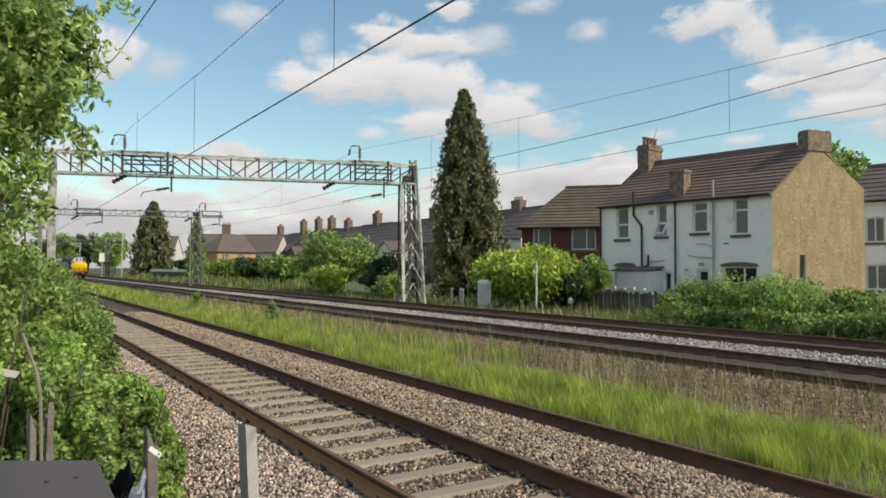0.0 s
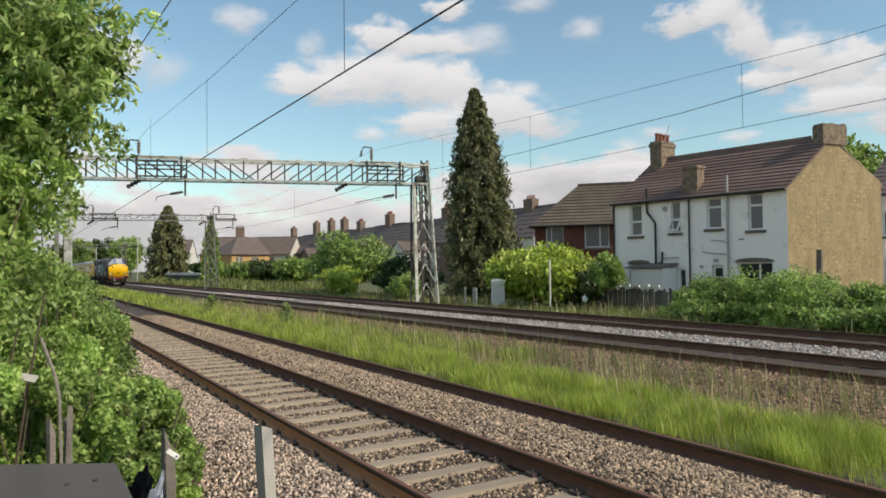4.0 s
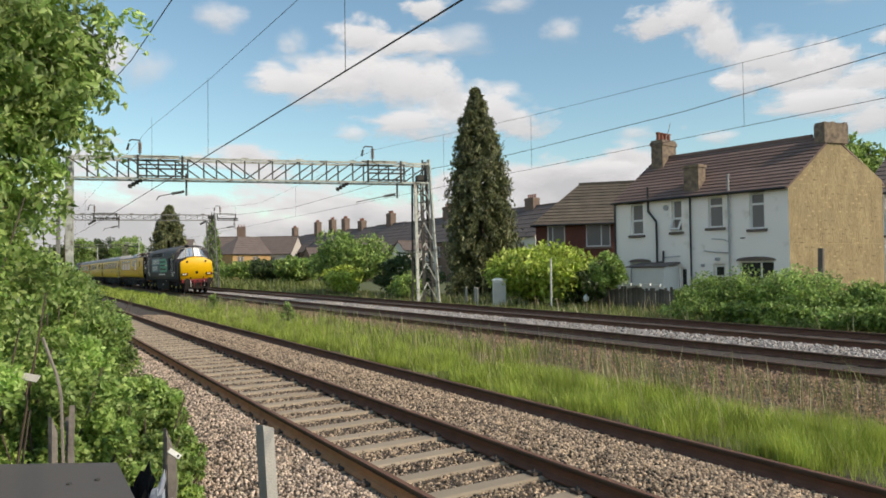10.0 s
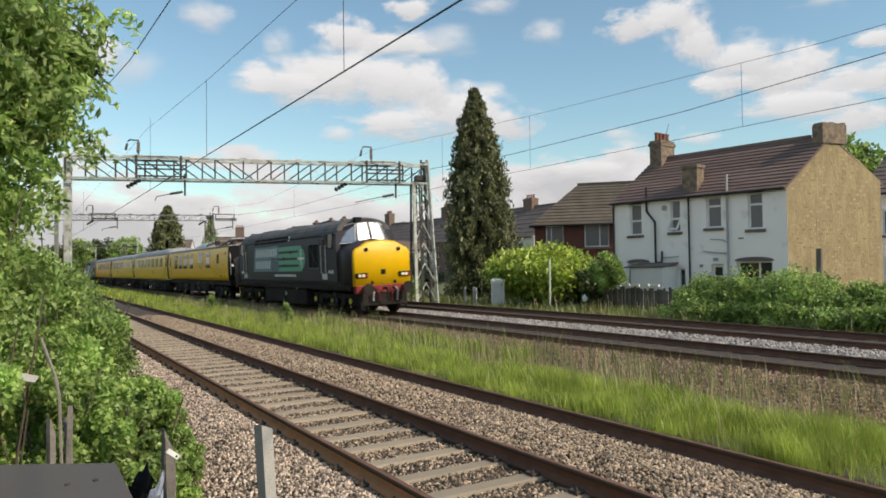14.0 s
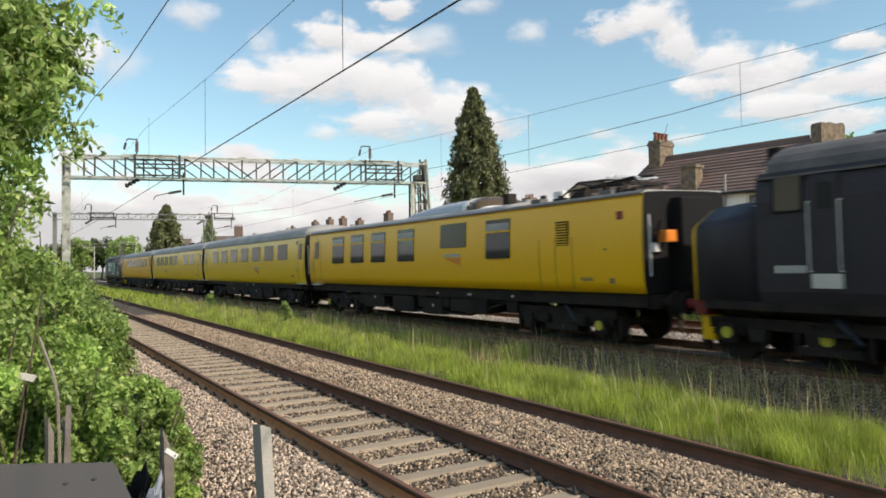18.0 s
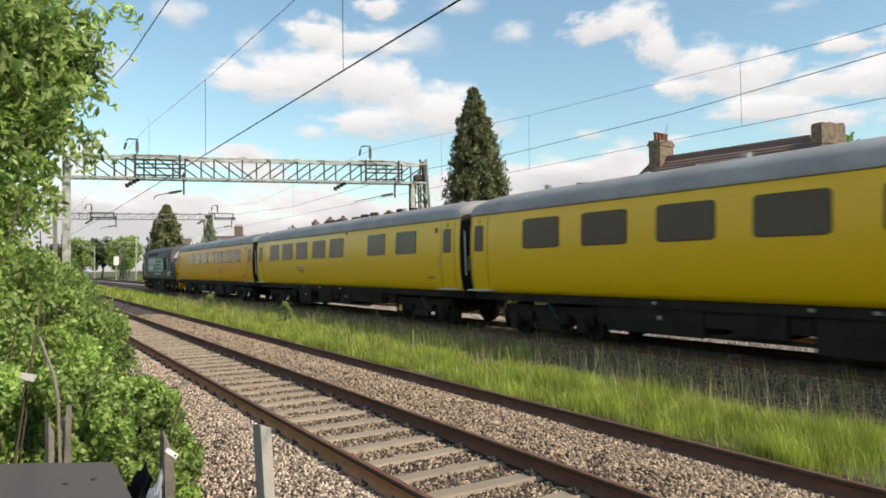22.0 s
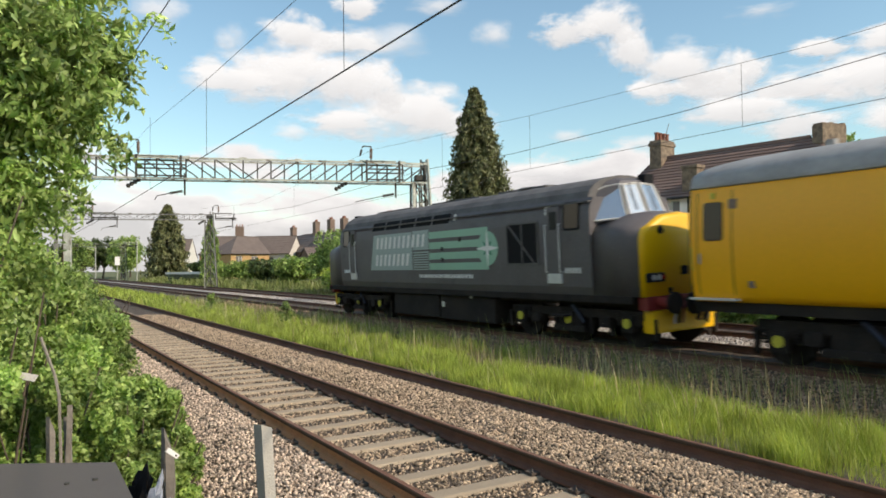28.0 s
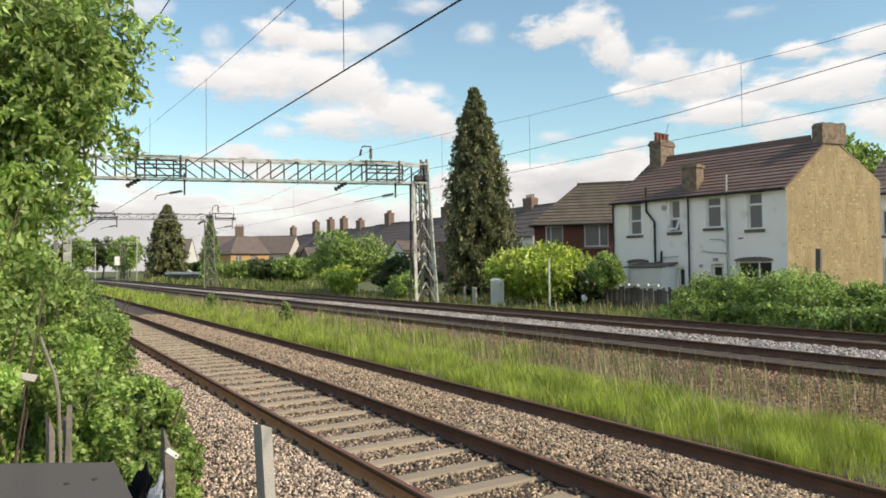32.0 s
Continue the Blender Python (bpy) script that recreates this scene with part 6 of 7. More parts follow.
def build_lineside():
    c = thing("lineside_cabinet", "tall white painted trackside cabinet with a domed lid", "cabinet", pose(21.7, 29.75, -0.25, 0, 0, -40))
    part("body", boxed(-0.34, 0.34, -0.28, 0.28, 0, 1.35, 0.015), WHITE, c)
    part("door", boxed(-0.29, 0.29, -0.30, -0.282, 0.12, 1.28, 0.006), CREAM, c)
    part("lid", hull([(sx * x, sy * y, z) for sx in (-1, 1) for sy in (-1, 1) for x, y, z in ((0.38, 0.32, 1.35), (0.38, 0.32, 1.42), (0.25, 0.2, 1.52))]), WHITE, c)
    part("plinth", boxed(-0.4, 0.4, -0.34, 0.34, -0.1, 0.06), CONCRETE, c)
    post = mesh_of("marker_post", boxed(-0.05, 0.05, -0.05, 0.05, 0, 1.1, 0.01), STAKE_GREY)
    for x, y in ((21.0, 31.0), (20.9, 31.7), (20.6, 30.2)):
        tagged(part("concrete_post", post, None, at=pose(x, y, -0.3)), "short grey concrete post beside the cabinet", "post", group="concrete posts by the cabinet")
    p = thing("lineside_pole", "tall thin pale pole among the shrubs", "pole", pose(21.2, 25.0, -0.3))
    part("shaft", bars(((0, 0, 0), (0, 0, 2.45)), r=0.045, n=10), CREAM, p)
    part("cap", bars(((0, 0, 2.45), (0, 0, 2.5)), r=0.058, n=10), GALV, p)
    tagged(part("leaning_post", boxed(-0.09, 0.09, -0.09, 0.09, 0, 2.2, 0.01), FENCE_WOOD, at=pose(26.4, 15.3, 0.2, 0, 3, 10)), "dark leaning timber post by the gable", "post")
    # pale oddments on the fence top
    rk = thing("clothes_airer", "white plastic airer lying along the fence top", "airer", pose(24.2, 22.6, 0.92, 0, 0, -87))
    for k in range(5):
        part("slat", boxed(-1.3 + k * 0.55, -0.85 + k * 0.55, -0.05, 0.05, -0.03 + 0.03 * (k % 2), 0.07 + 0.03 * (k % 2), 0.01), WHITE, rk)
    part("spine", boxed(-1.3, 1.5, 0.05, 0.08, -0.1, -0.04), WHITE, rk)
    sk = thing("rubbish_sack", "white plastic sack snagged in the lineside weeds", "sack", pose(22.6, 24.2, 0.35))
    bm = bmesh.new()
    bmesh.ops.create_icosphere(bm, subdivisions=3, radius=0.13)
    for v in bm.verts:
        v.co *= 1 + 0.35 * noise.noise(v.co * 5)
        v.co.z *= 1.25
    part("sack_body", bm, WHITE, sk, smooth=True)
    part("sack_knot", bars(((0, 0, 0.12), (0.03, 0.02, 0.2)), r=0.025), WHITE, sk)
    # far bank wall and sign
    tagged(part("low_wall", boxed(-0.15, 0.15, 0, 18.3, -0.4, 1.3, 0.02), MOSSY, at=pose(24.26, 100.0, 0, 0, 0, 10.7)), "long low mossy wall on the far bank with a white coping", "wall")
    part("coping", boxed(-0.2, 0.2, 0, 18.3, 1.3, 1.66, 0.02), WHITE, bpy.data.objects["low_wall"], "white painted coping")
    s = thing("lineside_sign", "small white lineside sign on a post", "sign", pose(19.3, 166.0, 0))
    part("board", boxed(-0.5, 0.5, -0.05, 0.05, 3.2, 5.1, 0.02), WHITE, s)
    part("post", bars(((0, 0.08, -0.3), (0, 0.08, 5.1)), r=0.08, n=8), GALV, s)
    for x, y, hgt in ((23.8, 170.0, 9.0), (18.6, 205.0, 9)):
        pl = thing("line_mast", "slim far steel mast beside the track", "mast", pose(x, y, -0.3), group="far masts")
        part("shaft", bars(((0, 0, 0), (0, 0, hgt)), r=0.13, n=8), GALV, pl)
        part("arm", bars(((0, 0, hgt - 0.5), (-3.0, 0, hgt - 0.2)), ((0, 0, hgt - 1.5), (-3.0, 0, hgt - 0.2)), r=0.05, n=6), GALV, pl)


def build_near():
    # the leaning square stake beside the near rail
    st = thing("marker_stake", "square grey concrete stake with a slanting top", "stake", pose(1.275, 3.92, -0.34, -1.5, -2.5, 20))
    part("shaft", hull([(sx * 0.036, sy * 0.036, z) for sx in (-1, 1) for sy in (-1, 1) for z in (0, 1.29)] + [(-0.036, sy * 0.036, 1.32) for sy in (-1, 1)]), STAKE_GREY, st)
    # grey lid at the camera's feet
    lid = thing("equipment_cabinet", "low steel cabinet under a flat dark grey lid", "cabinet")
    top = [(-1.2, 5.05), (0.46, 4.04), (0.45, 3.0), (-1.2, 3.0)]
    part("lid", loft([[(x, y, z) for x, y in top] for z in (0.82, 0.85)]), GREY_BOX, lid)
    inset = [(-1.15, 4.98), (0.42, 4.02), (0.41, 3.05), (-1.15, 3.05)]
    part("body", loft([[(x, y, z) for x, y in inset] for z in (-0.34, 0.82)]), STEEL_DARK, lid)
    for x in (0.22, 0.34):
        part("bolt", bars(((x, 3.75, 0.85), (x, 3.75, 0.858)), r=0.012, n=8), STEEL_DARK, lid)
    # broken fence stumps, wire and rubbish at the edge of the bank
    for k, (x, y, hgt, lean) in enumerate(((0.67, 3.62, 1.34, 1), (0.625, 3.64, 1.36, -2), (0.20, 4.8, 1.30, 3), (0.32, 4.75, 1.26, -4), (0.26, 4.85, 1.34, 2))):
        f = thing("fence_stump", "split grey timber fence stump leaning in the weeds", "fence post", pose(x, y, -0.34, lean, -lean, 20 * k), group="broken fence stumps")
        part("stump", hull([(sx * (0.016 + 0.004 * (z > 0)), sy * 0.014, z - 0.05 * sx * (z > 0)) for sx in (-1, 1) for sy in (-1, 1) for z in (0, hgt)] + [(-0.014, 0.008, hgt + 0.05)]), WOOD_GREY if k > 1 else FENCE_WOOD, f)
        part("splinter", hull([(0.018, 0.0, hgt - 0.3), (0.03, 0.008, hgt - 0.2), (0.024, 0.012, hgt + 0.02), (0.016, -0.01, hgt - 0.25)]), FENCE_WOOD, f)
    w = thing("post_bracket", "small white bracket on a timber stump", "bracket", pose(0.66, 3.59, 0.965, 0, 40, 12))
    part("plate", boxed(-0.036, 0.036, -0.008, 0.008, -0.012, 0.012, 0.003), WHITE, w)
    part("screw", bars(((0.02, -0.012, 0), (0.02, -0.007, 0)), r=0.005, n=6), STEEL_DARK, w)
    for k, (x, y, z, s) in enumerate(((0.53, 3.78, 0.62, 0.10), (0.55, 3.5, 0.68, 0.085))):
        bm = bmesh.new()
        bmesh.ops.create_icosphere(bm, subdivisions=3, radius=s)
        for v in bm.verts:
            v.co *= 1 + 0.9 * noise.noise(v.co * 24 + Vector((k, 0, 0)))
            v.co.x *= 0.55
            v.co.z *= 2.0
        tagged(part("crumpled_bag", bm, RUBBISH if k else RUBBER, at=pose(x, y, z, 0, 12, 0)), "crumpled plastic bag caught beside the lid", "litter", group="litter on the bank")
    wi = thing("bare_stick", "bent pale bare stick standing in the bush", "stick")
    part("stick", pipe([(0.15, 5.1, 1.44), (0.23, 5.08, 1.19), (0.25, 5.03, 1.07), (0.26, 5.0, 0.67), (0.28, 4.95, -0.34)], 0.010, 5), WOOD_GREY, wi)
    gl = thing("broken_panel", "pale broken sheet lying in the bush", "panel", pose(0.06, 5.1, 1.20, 35, 14, -20))
    part("sheet", boxed(-0.075, 0.075, -0.03, 0.03, -0.004, 0.004, 0.002), STAKE_GREY, gl)


# Added, unseen wall closing the near side; it darkens reflections and ambient light.
tagged(part("unseen_wall", boxed(-7.3, -7.0, -60, 160, -0.2, 4.2), MOSSY), "plain added wall, out of view, that darkens reflections", "wall", kind="structure")
build_fence()
build_lineside()
build_near()

# ---- plants ----
SWAYS = []


GUST = [(0, 0.10), (2, 0.25), (3, 0.28), (6, 0.20), (9, 0.12), (14, 0.03), (16.5, -0.15), (20, -0.15), (23, 0.12), (25, 0.12), (28, 0.34), (30, 0.22), (31, 0.30), (32, 0.40)]


def sway(ob, m, seed, amount=2.2, lift=1.0):
    """A bough rocks a little in the wind about its own root, and leans with the slow gusts."""
    rng = random.Random(seed)
    rows = []
    for i in range(33):
        g = amount * (0.6 + 0.5 * math.sin(i * 0.9 + seed))
        push = lift * float(np.interp(i, [a for a, _ in GUST], [b for _, b in GUST]))
        rows.append((float(i), pose(push, 0, 0) @ m @ pose(0, 0, 0, rng.uniform(-g, g) * 0.5, rng.uniform(-g, g), rng.uniform(-g, g) * 0.8)))
    SWAYS.append((ob, rows))


def limb(bm, a, b, r0, r1, rng, bends=3):
    a, b = Vector(a), Vector(b)
    pts = [a.lerp(b, i / bends) + Vector((rng.uniform(-1, 1), rng.uniform(-1, 1), rng.uniform(-1, 1))) * (0.06 * (b - a).length if 0 < i < bends else 0) for i in range(bends + 1)]
    for i in range(bends):
        bar(bm, pts[i], pts[i + 1], r0 + (r1 - r0) * i / bends, r0 + (r1 - r0) * (i + 1) / bends, n=6)
    return pts


def broadleaf(name, label, x, y, height, radii, n, size, mat, seed, trunk=0.12, group="", lumps=40, z0=None, crown_z=None, lump=0.30):
    """A shrub or small tree: tapered stems and a crown of leaves gathered in uneven lumps."""
    rng = np.random.default_rng(seed)
    pr = random.Random(seed)
    z0 = ground_z(x) if z0 is None else z0
    t = thing(name, label, "tree" if "tree" in name else "shrub", pose(x, y, z0), group)
    cz = crown_z if crown_z is not None else height - radii[2]
    bm = bmesh.new()
    top = (0, 0, cz)
    limb(bm, (0, 0, -0.1), top, trunk, trunk * 0.5, pr)
    for k in range(6):
        a = pr.uniform(0, math.tau)
        limb(bm, (0, 0, cz * pr.uniform(0.4, 0.9)), (radii[0] * 0.6 * math.cos(a), radii[1] * 0.6 * math.sin(a), cz + radii[2] * pr.uniform(-0.2, 0.6)), trunk * 0.5, trunk * 0.12, pr)
    part("trunk", bm, BARK, t)
    pts = crown_points(n, (0, 0, cz), radii, lumps, rng, lump)
    pts = pts[pts[:, 2] > 0.02]
    leaves("crown", pts, size, mat, t, rng=rng)
    return t


def hanging_tree():
    """The ash that leans into view beside the camera: boughs with drooping sprays of leaflets."""
    t = thing("ash_tree", "leafy green ash tree overhanging the railway bank", "tree", pose(-1.75, 6.6, -0.2))
    pr = random.Random(11)
    bm = bmesh.new()
    limb(bm, (0, 0, 0), (0.3, 0.2, 3.4), 0.14, 0.10, pr, 4)
    limb(bm, (0.3, 0.2, 3.4), (0.5, 0.5, 6.2), 0.10, 0.04, pr, 4)
    part("trunk", bm, BARK, t)
    aims = [(0.05, 7.0, 4.0), (0.40, 7.0, 4.0), (-0.05, 7.1, 4.5), (0.0, 6.9, 3.35), (0.36, 7.0, 3.45), (0.52, 7.2, 3.72), (-0.05, 7.0, 2.78), (0.30, 7.1, 3.05), (0.10, 7.1, 2.55),
            (-0.2, 6.8, 2.3), (0.48, 7.3, 3.35), (0.2, 7.0, 3.7), (0.25, 7.4, 4.6), (-0.35, 7.2, 3.1), (-0.4, 7.0, 3.8), (0.50, 7.2, 4.05), (-0.15, 7.0, 2.45), (-0.3, 7.4, 2.75)]
    inv = t.matrix_basis.inverted()
    for k, aim in enumerate(aims):
        rng = np.random.default_rng(100 + k)
        root = Vector((0.2, 0.2, min(5.2, aim[2] + 0.5)))
        tip = inv @ Vector(aim) - root
        b = bmesh.new()
        limb(b, (0, 0, 0), tip * 0.9, 0.03, 0.010, pr, 4)
        places, pale = [], []
        for j in range(24):
            c = np.array(tip) * rng.uniform(0.66, 1.03) + rng.normal(size=3) * np.array((0.13, 0.26, 0.15))
            # compound leaves: pairs of leaflets along drooping stalks that fan out from one twig end
            if j % 3 == 0:
                bar(b, Vector(tip) * 0.8, Vector(c), 0.006, 0.004, n=4)
            for q in range(6):
                d = rng.normal(size=3) * np.array((1, 1, 0.5))
                d /= np.linalg.norm(d)
                d[2] -= 0.35
                side = np.cross(d, (0, 0, 1.0))
                side /= np.linalg.norm(side) + 1e-9
                for f in np.linspace(0.05, 0.24, 6):
                    stem = c + d * f - np.array((0, 0, 1.6 * f * f))
                    for w in (-1, 1):
                        (pale if q < 2 else places).append(stem + side * 0.036 * w + rng.normal(size=3) * 0.006)
        m = Matrix.Translation(root)
        bough = part("bough", b, BARK, t, at=m)
        tagged(leaves("leaf_spray", np.array(places), 0.043, LEAF_LIGHT, bough, aspect=0.40, droop=0.8, rng=rng), kind="stuff")
        tagged(leaves("leaf_spray", np.array(pale), 0.047, LEAF_LIGHT, bough, aspect=0.40, droop=0.8, rng=rng), kind="stuff")
        sway(bough, m, k, lift=0.6 + 0.16 * (aim[2] - 2.3))


def bank_bushes():
    """The tangle on the bank beside the camera, getting lower towards the ballast."""
    rng = np.random.default_rng(5)
    rows = [(-0.25, 5.5, 0.62, 1.75), (0.30, 5.55, 0.5, 1.25), (0.80, 6.1, 0.5, 0.85), (-0.35, 6.4, 0.8, 2.45), (0.35, 6.8, 0.7, 1.55), (0.95, 7.3, 0.6, 0.85), (0.0, 7.9, 0.8, 2.25), (1.2, 8.8, 0.65, 0.6), (1.22, 6.9, 0.40, 0.32), (1.38, 8.1, 0.42, 0.22), (1.55, 10.2, 0.5, 0.3), (0.55, 9.3, 0.85, 1.6),
            (0.8, 11.5, 0.9, 1.5), (0.6, 13.6, 1.1, 1.95), (1.1, 16.5, 1.0, 1.5), (1.0, 20.5, 1.2, 1.9), (1.2, 26, 1.4, 2.0), (1.2, 33, 1.5, 2.3), (0.8, 42, 1.7, 2.6), (0.5, 55, 2.0, 3.0), (0.0, 75, 2.6, 4.0)]
    for k, (x, y, r, top) in enumerate(rows):
        z0 = ground_z(x)
        near = y < 15
        t = thing("bramble_bush", "tangled green bramble and elder bush on the bank", "bush", pose(x, y, z0), "bushes on the near bank")
        pr = random.Random(k)
        bm = bmesh.new()
        for j in range(9):
            a = pr.uniform(0, math.tau)
            limb(bm, (0, 0, -0.05), (r * 0.8 * math.cos(a), r * 0.8 * math.sin(a), (top - z0) * pr.uniform(0.5, 1.0)), 0.014, 0.005, pr)
        part("stem", bm, BARK, t)
        h = (top - z0)
        n = (15000 if y < 9 else 10000) if near else 5200
        size = (0.024 if k < 3 else 0.028) if near else 0.05 + 0.0012 * y
        pts = crown_points(n * 2 // 3, (0, 0, h * 0.58), (r, r * 1.15, h * 0.46), 34, rng, 0.21)
        if k > 2:
            pts = np.concatenate([pts, crown_points(n // 3, (0, 0, h * 0.2), (r * 1.05, r * 1.2, h * 0.28), 14, rng, 0.36)])
        floor_z = 0.42 * h if k in (0, 1, 3, 4) else 0.0
        pts = pts[pts[:, 2] > floor_z]
        leaves("foliage", pts, size * 0.92, LEAF_MID, t, aspect=0.6, droop=0.3, rng=rng)
        young = crown_points(n // 2, (0, 0, h * 0.62), (r * 1.02, r * 1.17, h * 0.46), 22, rng, 0.16)
        leaves("young_foliage", young[young[:, 2] > floor_z], size * 1.0, LEAF_LIGHT, t, aspect=0.5, droop=0.5, rng=rng, label="paler young leaves")


def conifer(name, label, x, y, height, radius, n, seed, lean=0.0, size=0.16, mat=None):
    """A tall cypress: drooping sprays round a tapering spire with a ragged outline."""
    rng = np.random.default_rng(seed)
    pr = random.Random(seed)
    t = thing(name, label, "tree", pose(x, y, ground_z(x) - 0.05))
    bm = bmesh.new()
    bar(bm, (0, 0, 0), (lean * 0.5, 0, height * 0.55), 0.22, 0.12, n=8)
    bar(bm, (lean * 0.5, 0, height * 0.55), (lean, 0, height * 0.97), 0.12, 0.02, n=8)
    part("trunk", bm, BARK, t)
    pts, br = [], bmesh.new()
    levels = 84
    for k in range(levels):
        f = (k + rng.uniform(0, 1)) / levels
        z = height * (0.05 + 0.94 * f)
        r = radius * float(np.interp(f, (0, 0.05, 0.25, 0.45, 0.6, 0.75, 0.85, 0.93, 1.0), (0.85, 1.0, 0.98, 0.88, 0.76, 0.6, 0.45, 0.27, 0.10)))
        a = rng.uniform(0, math.tau)
        for _ in range(5):
            a += math.tau / 5 + rng.uniform(-0.4, 0.4)
            reach = r * rng.uniform(0.70, 1.22)
            tip = np.array((lean * f + reach * math.cos(a), reach * math.sin(a), z - 0.25 * reach))
            base = np.array((lean * f, 0, z))
            m = max(8, int(n / levels / 5))
            g = rng.uniform(0.35, 1.0, m)[:, None]
            p = base + (tip - base) * g + rng.normal(size=(m, 3)) * np.array((0.13, 0.13, 0.10)) * (0.5 + g) * max(0.35, r / radius)
            p[:, 2] -= 0.75 * g[:, 0] ** 3 * rng.uniform(0.1, 1.0, m)
            pts.append(p)
    leaves("foliage", np.concatenate(pts), size, mat or LEAF_CONIFER, t, aspect=0.32, droop=1.4, rng=rng)
    return t


def grass(name, label, n, xr, yr, height, mat, seed, width=0.006, edge=None, lean=0.22, power=1.6):
    """Blades of grass, each a bent two-step strip standing on the ground."""
    rng = np.random.default_rng(seed)
    y = yr[0] + (yr[1] - yr[0]) * rng.uniform(0, 1, n) ** power
    x = rng.uniform(*xr, n)
    # uneven tufts and ragged margins
    tuft = np.array([noise.noise(Vector((a * 1.1, b * 0.8, seed))) for a, b in zip(x[::1], y[::1])])
    keep = tuft + rng.uniform(-0.35, 0.5, n) > 0.02
    e = np.minimum(x - xr[0], xr[1] - x) / (xr[1] - xr[0])
    keep &= rng.uniform(0, 0.12, n) < e + 0.02
    keep &= (y > 9.5) | (rng.uniform(0, 1, n) < 0.2 + 1.2 * np.clip(tuft + 0.1, 0, 1) + 0.05 * y)
    if yr[0] > 6:          # thin out towards the near end of the patch
        keep &= rng.uniform(0, 1, n) < np.clip((y - yr[0]) / 9.0, 0, 1) + np.clip(tuft, 0, 0.3)
    x, y, tuft = x[keep], y[keep], tuft[keep]
    n = len(x)
    z = np.interp(x, [p[0] for p in PROFILE], [p[1] for p in PROFILE]) - 0.02
    h = height * rng.uniform(0.45, 1.25, n) * (1 + 0.5 * tuft)
    a = rng.uniform(0, math.tau, n)
    wv = np.stack([np.cos(a), np.sin(a), np.zeros(n)], 1) * (width * (1 + y / 18.0) * rng.uniform(0.7, 1.3, n))[:, None]
    l = rng.normal(size=(n, 2)) * lean + np.array((-0.05, 0.04))
    root = np.stack([x, y, z], 1)
    mid = root + np.stack([l[:, 0] * h * 0.35, l[:, 1] * h * 0.35, h * 0.55], 1)
    tip = root + np.stack([l[:, 0] * h, l[:, 1] * h, h], 1)
    v = np.stack([root - wv, root + wv, mid + wv * 0.8, mid - wv * 0.8, tip], 1).reshape(-1, 3)
    i = np.arange(n)[:, None] * 5
    f = np.concatenate([i + np.array([[0, 1, 2]]), i + np.array([[0, 2, 3]]), i + np.array([[3, 2, 4]])], 1).reshape(-1, 3)
    tagged(soup(name, v, f, mat), label, "grass", kind="stuff")


